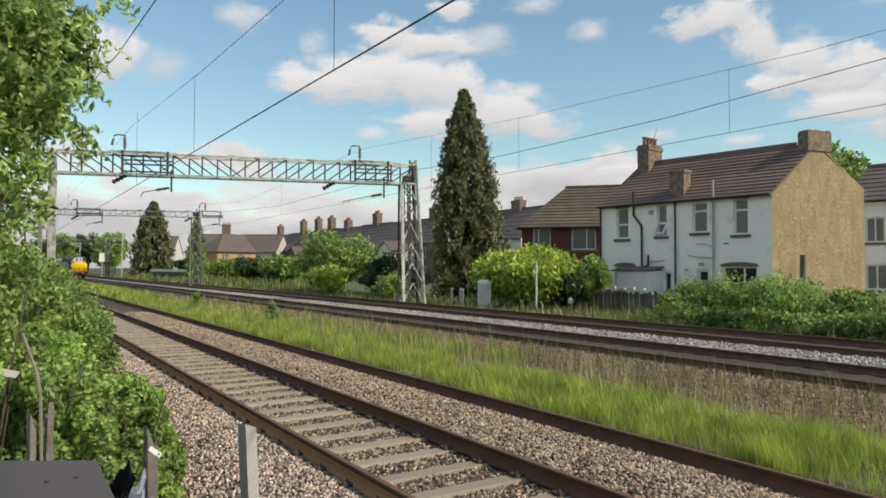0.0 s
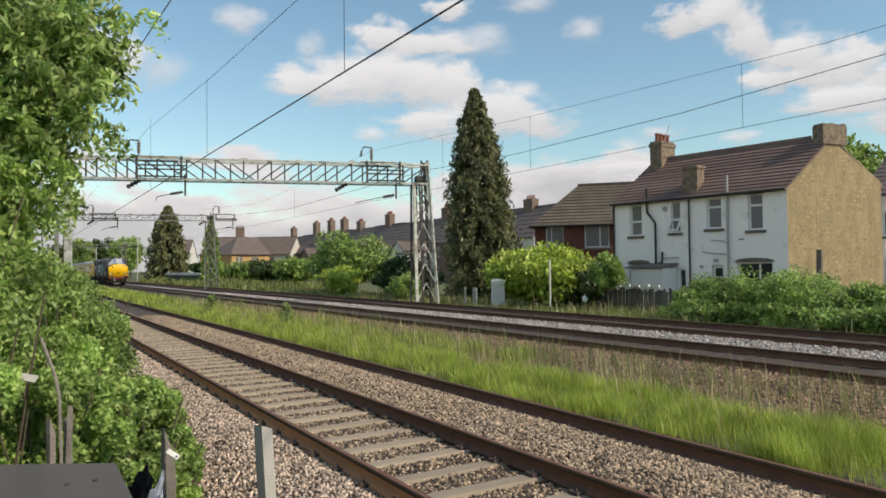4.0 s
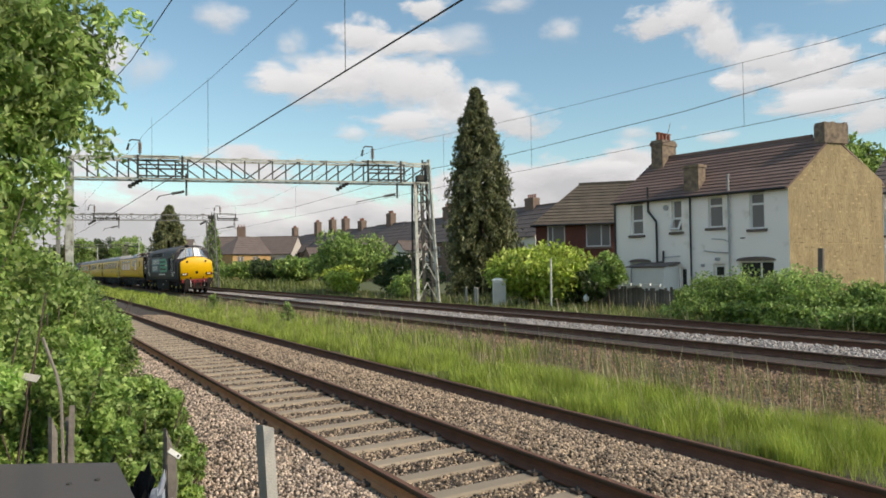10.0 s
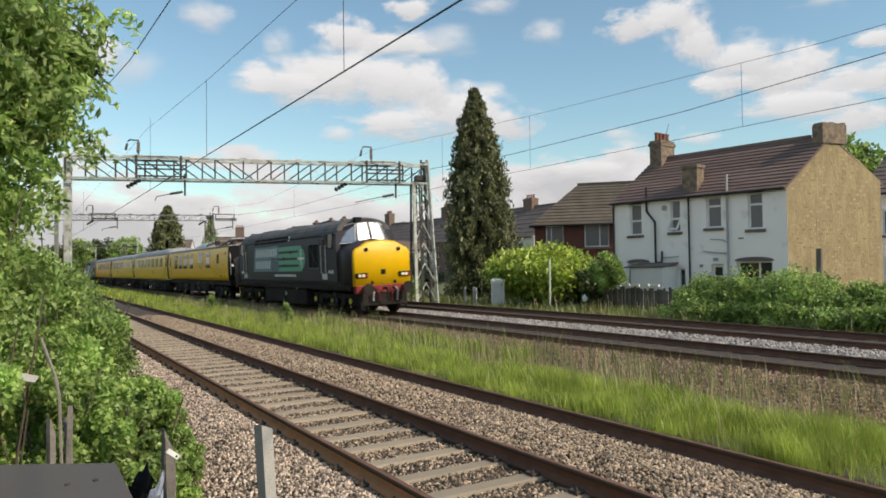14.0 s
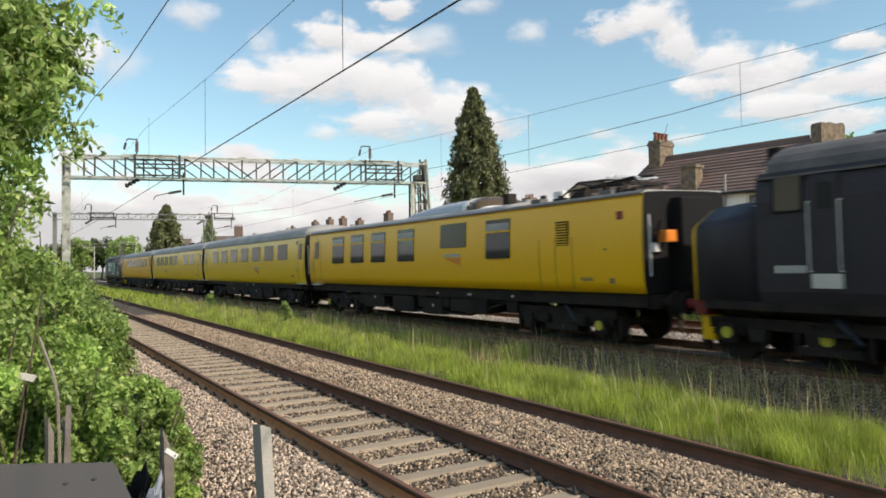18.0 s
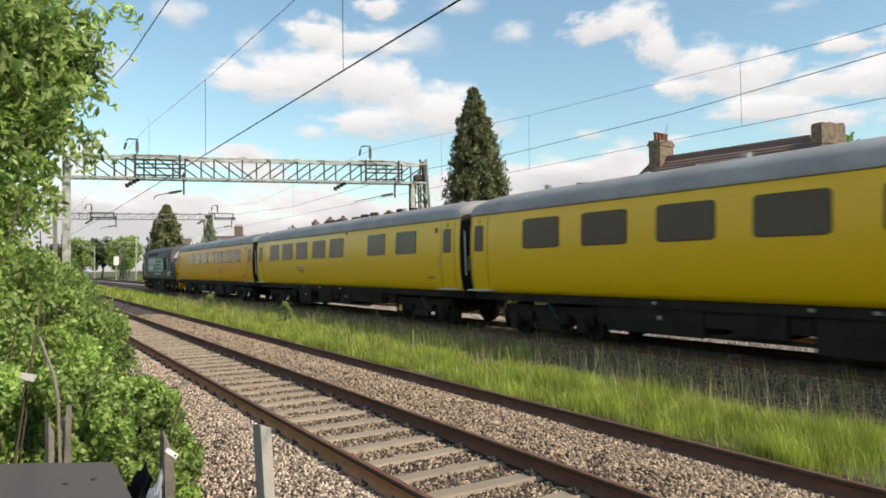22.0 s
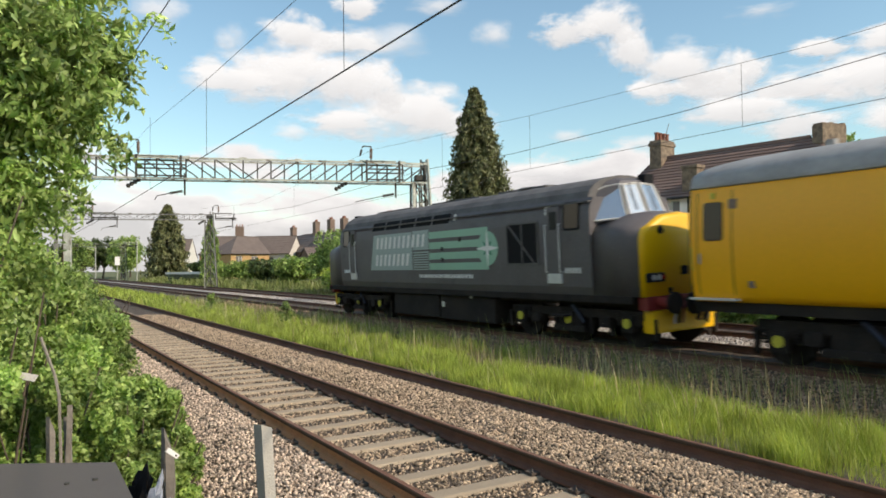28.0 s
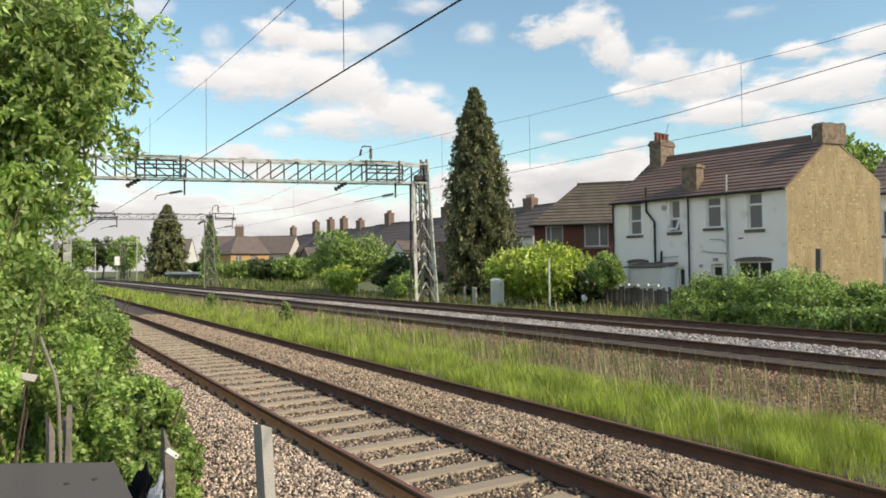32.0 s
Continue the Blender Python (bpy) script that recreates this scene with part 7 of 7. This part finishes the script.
def build_plants():
    hanging_tree()
    bank_bushes()
    conifer("cypress_tree", "tall dark green drooping cypress tree", 26.3, 37.6, 13.9, 2.45, 60000, 7, lean=-0.6, size=0.155)
    conifer("yew_tree", "broad dark conifer far along the line", 26.0, 146.0, 15.2, 4.1, 12000, 8, size=0.5)
    conifer("poplar_tree", "slim green columnar tree on the far bank", 23.5, 100.0, 9.4, 1.4, 4000, 9, size=0.28, mat=LEAF_MID)
    broadleaf("round_shrub", "large rounded bright green willow shrub", 23.5, 53.0, 5.3, (3.2, 5.2, 2.5), 11000, 0.16, LEAF_MID, 21, group="shrubs beyond the tracks", lumps=48)
    broadleaf("round_shrub", "low pale green shrub before a larger one", 21.3, 49.1, 2.5, (1.5, 2.6, 1.2), 4500, 0.13, LEAF_BRIGHT, 22, group="shrubs beyond the tracks")
    broadleaf("dark_shrub", "dense dark green shrub beside the gantry foot", 23.9, 44.4, 3.2, (2.2, 3.6, 1.6), 6500, 0.14, LEAF_DARK, 23, group="shrubs beyond the tracks")
    broadleaf("dark_shrub", "small leafy shrub at the gantry foot", 21.0, 39.0, 1.9, (1.0, 1.8, 0.9), 3000, 0.11, LEAF_MID, 24, group="shrubs beyond the tracks")
    broadleaf("bright_shrub", "broad sunlit yellow-green shrub by the cabinet", 23.4, 28.6, 3.25, (1.9, 3.7, 1.55), 11000, 0.14, LEAF_BRIGHT, 25, group="shrubs beyond the tracks", lumps=54, lump=0.40)
    broadleaf("bright_shrub", "green shrub leaning over the garden fence", 23.7, 25.6, 2.0, (1.0, 1.5, 0.95), 4200, 0.10, LEAF_DARK, 26, group="shrubs beyond the tracks")
    broadleaf("small_tree", "small round-headed garden tree on a thin trunk", 22.95, 23.1, 2.75, (0.75, 0.95, 0.95), 4200, 0.08, LEAF_MID, 27, trunk=0.05)
    for k, (x, y, hh, rx, ry) in enumerate(((21.6, 17.0, 1.7, 1.1, 1.0), (21.9, 15.2, 1.9, 1.3, 1.5), (21.8, 13.4, 2.1, 1.3, 1.5), (21.9, 11.4, 1.55, 1.2, 1.5), (21.7, 9.4, 1.25, 1.2, 1.5), (20.8, 12.4, 1.1, 0.9, 2.4), (20.6, 15.8, 0.9, 0.8, 2.2), (20.8, 9.0, 1.0, 0.9, 2.2))):
        broadleaf("bramble_hedge", "thick green bramble hedge below the yellow gable", x, y, hh, (rx, ry, hh * 0.5), 7400, 0.062, (LEAF_MID, LEAF_MID, LEAF_LIGHT)[k % 3], 40 + k, trunk=0.03, group="bramble hedge along the fence", lumps=50, lump=0.36)
    broadleaf("garden_tree", "green tree behind the yellow gable", 45.0, 24.2, 9.9, (2.6, 2.6, 2.8), 7000, 0.20, LEAF_MID, 60, trunk=0.25)
    for k, (x, y, hh, r) in enumerate(((17.0, 226, 12.0, 5.0), (23, 232, 13.5, 6.0), (28.5, 228, 13.6, 6.0), (33, 250, 14, 6), (13, 255, 11, 6), (26, 215, 11.5, 5.5), (30, 240, 13, 7), (22, 290, 14, 8), (14, 330, 13, 8), (4, 330, 12, 9), (-8, 300, 13, 9), (36, 200, 9, 5), (-3, 150, 9, 4.5), (28, 125, 4.2, 3.2), (27, 112, 3.6, 3.0), (26, 92, 3.4, 3.4), (25.5, 80, 3.4, 3.4), (25, 70, 3.6, 3.0))):
        broadleaf("far_tree", "distant green tree beside the railway", x, y, hh, (r * 0.8, r, hh * 0.42), 4200, 0.35 if y > 150 else 0.2, (LEAF_MID, LEAF_DARK, LEAF_MID)[k % 3], 70 + k, trunk=0.3, group="far trees")
    for k, (x, y, hh) in enumerate(((8.1, 23.6, 0.95), (8.0, 34.0, 1.0))):
        broadleaf("sapling", "small self-sown sapling in the grass strip", x, y, hh, (0.28, 0.28, 0.45), 500, 0.045, LEAF_MID, 90 + k, trunk=0.015, group="saplings between the tracks")
    # the strip between the tracks, thick and bright, its seed heads, and the verge grass
    grass("grass_strip", "tall bright green grass between the tracks", 130000, (6.42, 8.6), (3.0, 42), 0.27, GRASS, 1, width=0.0030, lean=0.3)
    grass("grass_strip", "thinner green grass towards the train's track", 26000, (8.2, 9.9), (12.0, 42), 0.31, GRASS, 15, width=0.0036, lean=0.3)
    grass("grass_strip", "bright green grass further along between the tracks", 26000, (6.3, 9.6), (40, 150), 0.38, GRASS, 2, width=0.009, power=1.3)
    grass("dry_grass", "thin dry grass stems and seed heads", 2200, (7.6, 10.0), (3.5, 46), 0.55, GRASS_DRY, 3, width=0.0045, lean=0.15)
    grass("dry_grass", "pale seed stems standing in the grass strip", 1300, (6.4, 8.9), (3.0, 44), 0.58, GRASS_DRY, 13, width=0.0030, lean=0.2)
    grass("seed_stems", "tall pale green seed stems beside the train's track", 4600, (8.2, 10.8), (5.0, 46), 0.55, GRASS_VERGE, 14, width=0.0036, lean=0.2)
    grass("bank_grass", "green grass on the near bank", 9000, (0.9, 1.9), (9.0, 40), 0.13, GRASS_VERGE, 4, width=0.005, lean=0.5)
    grass("dry_turf", "short brown turf among the ballast grit", 9000, (8.3, 11.2), (3.2, 50), 0.11, GRASS_DRY, 23, width=0.0045, lean=0.4)
    grass("verge_grass", "rough grass and weeds beyond the far track", 30000, (18.7, 24.5), (8, 75), 0.36, GRASS_VERGE, 5, width=0.009, power=1.2)
    grass("bank_grass", "long grass on the far bank", 16000, (18.9, 28), (60, 135), 0.9, GRASS_VERGE, 6, width=0.014, power=1.0)
    grass("dry_grass", "dry stems along the far verge", 1200, (18.6, 23.5), (8, 60), 0.6, GRASS_DRY, 7, width=0.008)


build_plants()


# ---- sky ----
def cloud_material(name, soft, seed_scale, cover, strength=0.86):
    """A cloud's body: white, thinning out at a ragged edge."""
    m = bpy.data.materials.new(name)
    m.use_nodes = True
    n, l = m.node_tree.nodes, m.node_tree.links
    n.remove(n["Principled BSDF"])
    tc = n.new("ShaderNodeTexCoord")
    info = n.new("ShaderNodeObjectInfo")
    nz = n.new("ShaderNodeTexNoise")
    nz.noise_dimensions = "4D"
    nz.inputs["Scale"].default_value, nz.inputs["Detail"].default_value, nz.inputs["Roughness"].default_value = seed_scale, 7, 0.55
    mulw = n.new("ShaderNodeMath")
    mulw.operation = "MULTIPLY"
    mulw.inputs[1].default_value = 37.0
    l.new(info.outputs["Random"], mulw.inputs[0])
    l.new(mulw.outputs[0], nz.inputs["W"])
    l.new(tc.outputs["Object"], nz.inputs["Vector"])
    ln = n.new("ShaderNodeVectorMath")
    ln.operation = "LENGTH"
    l.new(tc.outputs["Object"], ln.inputs[0])
    k = n.new("ShaderNodeMath")
    k.operation = "MULTIPLY_ADD"
    k.inputs[1].default_value, k.inputs[2].default_value = 1.5, -0.75
    l.new(nz.outputs["Fac"], k.inputs[0])
    s = n.new("ShaderNodeMath")
    s.operation = "SUBTRACT"
    l.new(k.outputs[0], s.inputs[0])
    l.new(ln.outputs["Value"], s.inputs[1])
    r = n.new("ShaderNodeMapRange")
    r.interpolation_type = "SMOOTHSTEP"
    r.inputs["From Min"].default_value, r.inputs["From Max"].default_value = -0.70, -0.70 + soft
    r.inputs["To Max"].default_value = cover
    l.new(s.outputs[0], r.inputs["Value"])
    sep = n.new("ShaderNodeSeparateXYZ")
    l.new(tc.outputs["Object"], sep.inputs[0])
    nz2 = n.new("ShaderNodeMath")
    nz2.operation = "MULTIPLY_ADD"
    nz2.inputs[1].default_value = 0.9
    l.new(nz.outputs["Fac"], nz2.inputs[0])
    l.new(sep.outputs["Y"], nz2.inputs[2])
    sh = n.new("ShaderNodeMapRange")
    sh.inputs["From Min"].default_value, sh.inputs["From Max"].default_value = -0.25, 0.75
    l.new(nz2.outputs[0], sh.inputs["Value"])
    # Cloud shading is put into the glow colour: bright tops, grey bases.
    mix = n.new("ShaderNodeMix")
    mix.data_type = "RGBA"
    mix.inputs[6].default_value, mix.inputs[7].default_value = (0.585, 0.65, 0.705, 1), (0.875, 0.95, 1.0, 1)
    l.new(sh.outputs[0], mix.inputs["Factor"])
    em = n.new("ShaderNodeEmission")
    em.inputs["Strength"].default_value = strength
    l.new(mix.outputs[2], em.inputs["Color"])
    tr = n.new("ShaderNodeBsdfTransparent")
    ms = n.new("ShaderNodeMixShader")
    l.new(r.outputs[0], ms.inputs[0])
    l.new(tr.outputs[0], ms.inputs[1])
    l.new(em.outputs[0], ms.inputs[2])
    l.new(ms.outputs[0], n["Material Output"].inputs[0])
    return m


def bank_material():
    """Low heaped cloud: solid near the horizon, breaking up above."""
    m = bpy.data.materials.new("low_cloud_bank")
    m.use_nodes = True
    n, l = m.node_tree.nodes, m.node_tree.links
    n.remove(n["Principled BSDF"])
    tc = n.new("ShaderNodeTexCoord")
    mp = n.new("ShaderNodeMapping")
    mp.inputs["Scale"].default_value = (1, 1, 2.6)
    l.new(tc.outputs["Object"], mp.inputs["Vector"])
    nz = n.new("ShaderNodeTexNoise")
    nz.inputs["Scale"].default_value, nz.inputs["Detail"].default_value, nz.inputs["Roughness"].default_value = 5.0, 8, 0.55
    l.new(mp.outputs[0], nz.inputs["Vector"])
    sep = n.new("ShaderNodeSeparateXYZ")
    l.new(tc.outputs["Object"], sep.inputs[0])
    k = n.new("ShaderNodeMath")
    k.operation = "MULTIPLY_ADD"
    k.inputs[1].default_value, k.inputs[2].default_value = 0.42, -0.075
    l.new(nz.outputs["Fac"], k.inputs[0])
    s = n.new("ShaderNodeMath")
    s.operation = "SUBTRACT"
    l.new(k.outputs[0], s.inputs[0])
    l.new(sep.outputs["Z"], s.inputs[1])
    r = n.new("ShaderNodeMapRange")
    r.interpolation_type = "SMOOTHSTEP"
    r.inputs["From Min"].default_value, r.inputs["From Max"].default_value = -0.012, 0.035
    r.inputs["To Max"].default_value = 0.96
    l.new(s.outputs[0], r.inputs["Value"])
    sh = n.new("ShaderNodeMapRange")
    sh.inputs["From Min"].default_value, sh.inputs["From Max"].default_value = 0.10, 0.02
    l.new(s.outputs[0], sh.inputs["Value"])
    # Light on the bank is in its glow colour: paler edge, greyer body.
    mix = n.new("ShaderNodeMix")
    mix.data_type = "RGBA"
    mix.inputs[6].default_value, mix.inputs[7].default_value = (0.60, 0.645, 0.70, 1), (0.86, 0.91, 0.96, 1)
    l.new(sh.outputs[0], mix.inputs["Factor"])
    em = n.new("ShaderNodeEmission")
    em.inputs["Strength"].default_value = 0.85
    l.new(mix.outputs[2], em.inputs["Color"])
    tr = n.new("ShaderNodeBsdfTransparent")
    ms = n.new("ShaderNodeMixShader")
    l.new(r.outputs[0], ms.inputs[0])
    l.new(tr.outputs[0], ms.inputs[1])
    l.new(em.outputs[0], ms.inputs[2])
    l.new(ms.outputs[0], n["Material Output"].inputs[0])
    return m


def build_clouds():
    mat = cloud_material("cumulus_white", 0.42, 1.7, 0.97)
    veil = cloud_material("cloud_veil", 0.8, 1.2, 0.75)
    bm = bmesh.new()
    bmesh.ops.create_circle(bm, cap_ends=True, segments=24, radius=1.12)
    sheet = mesh_of("cloud", bm, mat)
    bm = bmesh.new()
    bmesh.ops.create_circle(bm, cap_ends=True, segments=24, radius=1.12)
    thin = mesh_of("cloud_thin", bm, veil)
    # azimuth from the track, elevation, half width, half height, thin or not, and drift, in degrees, at the middle of the clip
    puffs = [(18.4, 14.6, 6.6, 2.5, 0, 8.3), (21.5, 15.6, 5.8, 2.8, 0, 8.5), (25.6, 15.2, 6.7, 3.6, 0, 8.7), (29.1, 14.7, 4.3, 3.2, 0, 8.8),
             (27.4, 11.8, 6.7, 2.2, 0, 8.8), (32.6, 12.8, 7.0, 3.2, 0, 8.8), (36.3, 11.8, 5.1, 2.6, 0, 8.8), (22.8, 10.9, 2.4, 1.3, 1, 8.4),
             (23.4, 18.4, 4.0, 2.6, 0, 9.3), (27.0, 17.9, 5.9, 2.2, 0, 9.4), (31.2, 18.0, 5.0, 2.2, 1, 9.5), (28.5, 20.6, 3.5, 1.6, 0, 9.9),
             (35.5, 20.7, 3.9, 1.4, 1, 9.9), (6.9, 15.3, 3.4, 3.2, 1, 6.5), (12.2, 19.4, 3.1, 1.9, 1, 7.8), (17.9, 17.4, 2.4, 2.5, 1, 8.3),
             (3.0, 15.7, 5.6, 4.6, 0, 5.7), (-0.1, 16.4, 4.0, 3.8, 0, 5.4), (46.6, 18.7, 4.0, 2.0, 0, 12.0), (49.4, 18.9, 4.1, 2.8, 0, 11.6),
             (51.1, 16.9, 3.1, 3.3, 0, 11.4), (54.3, 15.2, 5.6, 3.0, 0, 10.7), (53.2, 13.5, 4.0, 1.7, 0, 10.9), (56.8, 13.9, 5.0, 2.6, 0, 10.3),
             (58.9, 14.6, 2.9, 2.5, 0, 10.0), (58.4, 11.6, 6.7, 2.0, 0, 9.5), (62.1, 12.9, 5.8, 1.9, 0, 9.0), (63.7, 15.3, 3.1, 1.3, 0, 8.9),
             (60.1, 18.4, 4.1, 1.1, 1, 9.8), (62.0, 10.4, 4.8, 2.0, 0, 8.7), (45.1, 10.5, 2.9, 1.1, 1, 9.2), (51.3, 9.7, 2.4, 0.9, 1, 8.9),
             (43.1, 7.8, 5.0, 1.4, 0, 9.1), (39.6, 18.6, 2.8, 2.0, 1, 9.8), (66.7, 12.9, 5.6, 3.0, 0, 8.3), (69.1, 10.0, 6.3, 2.5, 0, 7.5),
             (68.6, 15.4, 5.0, 1.9, 0, 7.9), (72.0, 11.6, 5.4, 2.6, 0, 7.1)]
    R = 3000.0
    fill_clouds = [(-150 + 37 * k, 24 + 17 * (k % 3), 15, 8, k % 2) for k in range(4)] + [(100 + 35 * k, 26 + 16 * (k % 3), 15, 8, k % 2) for k in range(4)] + [(-75, 20, 16, 7, 0), (-100, 45, 14, 9, 0), (-45, 38, 15, 9, 0), (-60, 62, 13, 10, 0), (20, 60, 12, 8, 1), (80, 42, 14, 8, 1), (-120, 12, 20, 6, 0), (-35, 15, 14, 6, 0), (-90, 30, 24, 12, 0), (-140, 34, 24, 12, 0), (-60, 12, 22, 7, 0), (-95, 10, 24, 7, 0), (-150, 14, 24, 8, 0)]
    puffs += [(*q, 8.7) for q in fill_clouds]      # unseen glowing clouds, added to whiten and brighten the ambient light
    for k, (az, el, hw, hh, kind, drift) in enumerate(puffs):
        rows = []
        for t, shift in ((0.0, drift / 2), (16.0, 0.0), (32.0, -drift / 2)):
            a, e = radians(az + shift), radians(el)
            eye = Vector((math.sin(a) * math.cos(e), math.cos(a) * math.cos(e), math.sin(e))) * (R + 40 * k)
            rows.append((t, look(eye, (0, 0, 0)) @ pose(0, 0, 0, 0, 0, 0)))
        c = tagged(new("cloud", thin if kind else sheet), "drifting white summer cloud" if not kind else "thin veil of drifting white cloud", "cloud", group="drifting clouds", kind="structure")
        c.scale = ((R + 40 * k) * math.tan(radians(hw)), (R + 40 * k) * math.tan(radians(hh)), 1)
        c.matrix_basis = rows[0][1] @ Matrix.Diagonal((*c.scale, 1))
        SWAYS.append((c, rows))
    # the low bank all round the horizon, one band of a dome
    bm = bmesh.new()
    rows = []
    for e in range(0, 21):
        el = radians(-1.0 + e)
        rows.append([bm.verts.new((math.cos(el) * math.sin(a), math.cos(el) * math.cos(a), math.sin(el))) for a in [math.tau * i / 96 for i in range(96)]])
    for r0, r1 in zip(rows, rows[1:]):
        for i in range(96):
            bm.faces.new((r0[i], r0[(i + 1) % 96], r1[(i + 1) % 96], r1[i]))
    b = tagged(new("cloud_bank", mesh_of("cloud_bank", bm, bank_material())), "pale low cloud bank above the horizon", "cloud", kind="structure")
    b.matrix_basis = Matrix.Diagonal((4700, 4700, 4700, 1))


build_clouds()

stones("ballast_stones", 70000, 0.6, 2.82, 1.8, 26, 0.018, STONE_PINK, "loose pinkish grey ballast stones on the shoulder", 1)
stones("ballast_stones", 76000, 4.50, 6.0, 2.0, 34, 0.0185, STONE, "loose brown and grey ballast between two tracks", 2)
stones("ballast_stones", 26000, 2.95, 4.28, 2.0, 26, 0.015, STONE, "small brown ballast stones between the sleepers", 3)
stones("ballast_stones", 40000, 8.4, 11.8, 3.5, 45, 0.021, STONE_BROWN, "brown ballast and grit beside the train's track", 4)
stones("ballast_stones", 16000, 13.5, 15.2, 3.5, 60, 0.032, STONE_PALE, "pale ballast between the two far tracks", 5)
stones("ballast_stones", 9000, 16.9, 18.3, 3.5, 60, 0.032, STONE_PALE, "pale ballast on the far shoulder", 6)
stones("ballast_stones", 9000, 1.0, 6.0, -9.0, 2.0, 0.030, STONE, "loose brown ballast behind the viewpoint", 7)

# ---- what moves ----
FRONT = [(0.0, 139.3), (3.0, 115.6), (6.0, 91.4), (9.0, 67.0), (11.0, 50.4), (13.0, 33.6), (14.0, 25.0), (17.0, 0.4), (18.0, -8.1), (19.0, -16.25), (21.0, -32.45), (23.0, -48.75),
         (25.0, -65.1), (25.5, -69.2), (28.0, -89.7), (30.0, -105.3), (32.0, -121.4)]


def front_at(t):
    return float(np.interp(t, [a for a, _ in FRONT], [b for _, b in FRONT]))


def motions():
    for vehicle, back_by in TRAIN:
        walk(vehicle, [(t, pose(12.643, y + back_by, 0.06, 0, -2.1, 0)) for t, y in FRONT])
    for wheel, y, r, _ in WHEELS:
        times = [i / 15 for i in range(481)]
        walk(wheel, [(t, pose(0, y, r, math.degrees((front_at(0) - front_at(t)) / r), 0, 0)) for t in times])
    for ob, rows in SWAYS:
        walk(ob, rows)


motions()
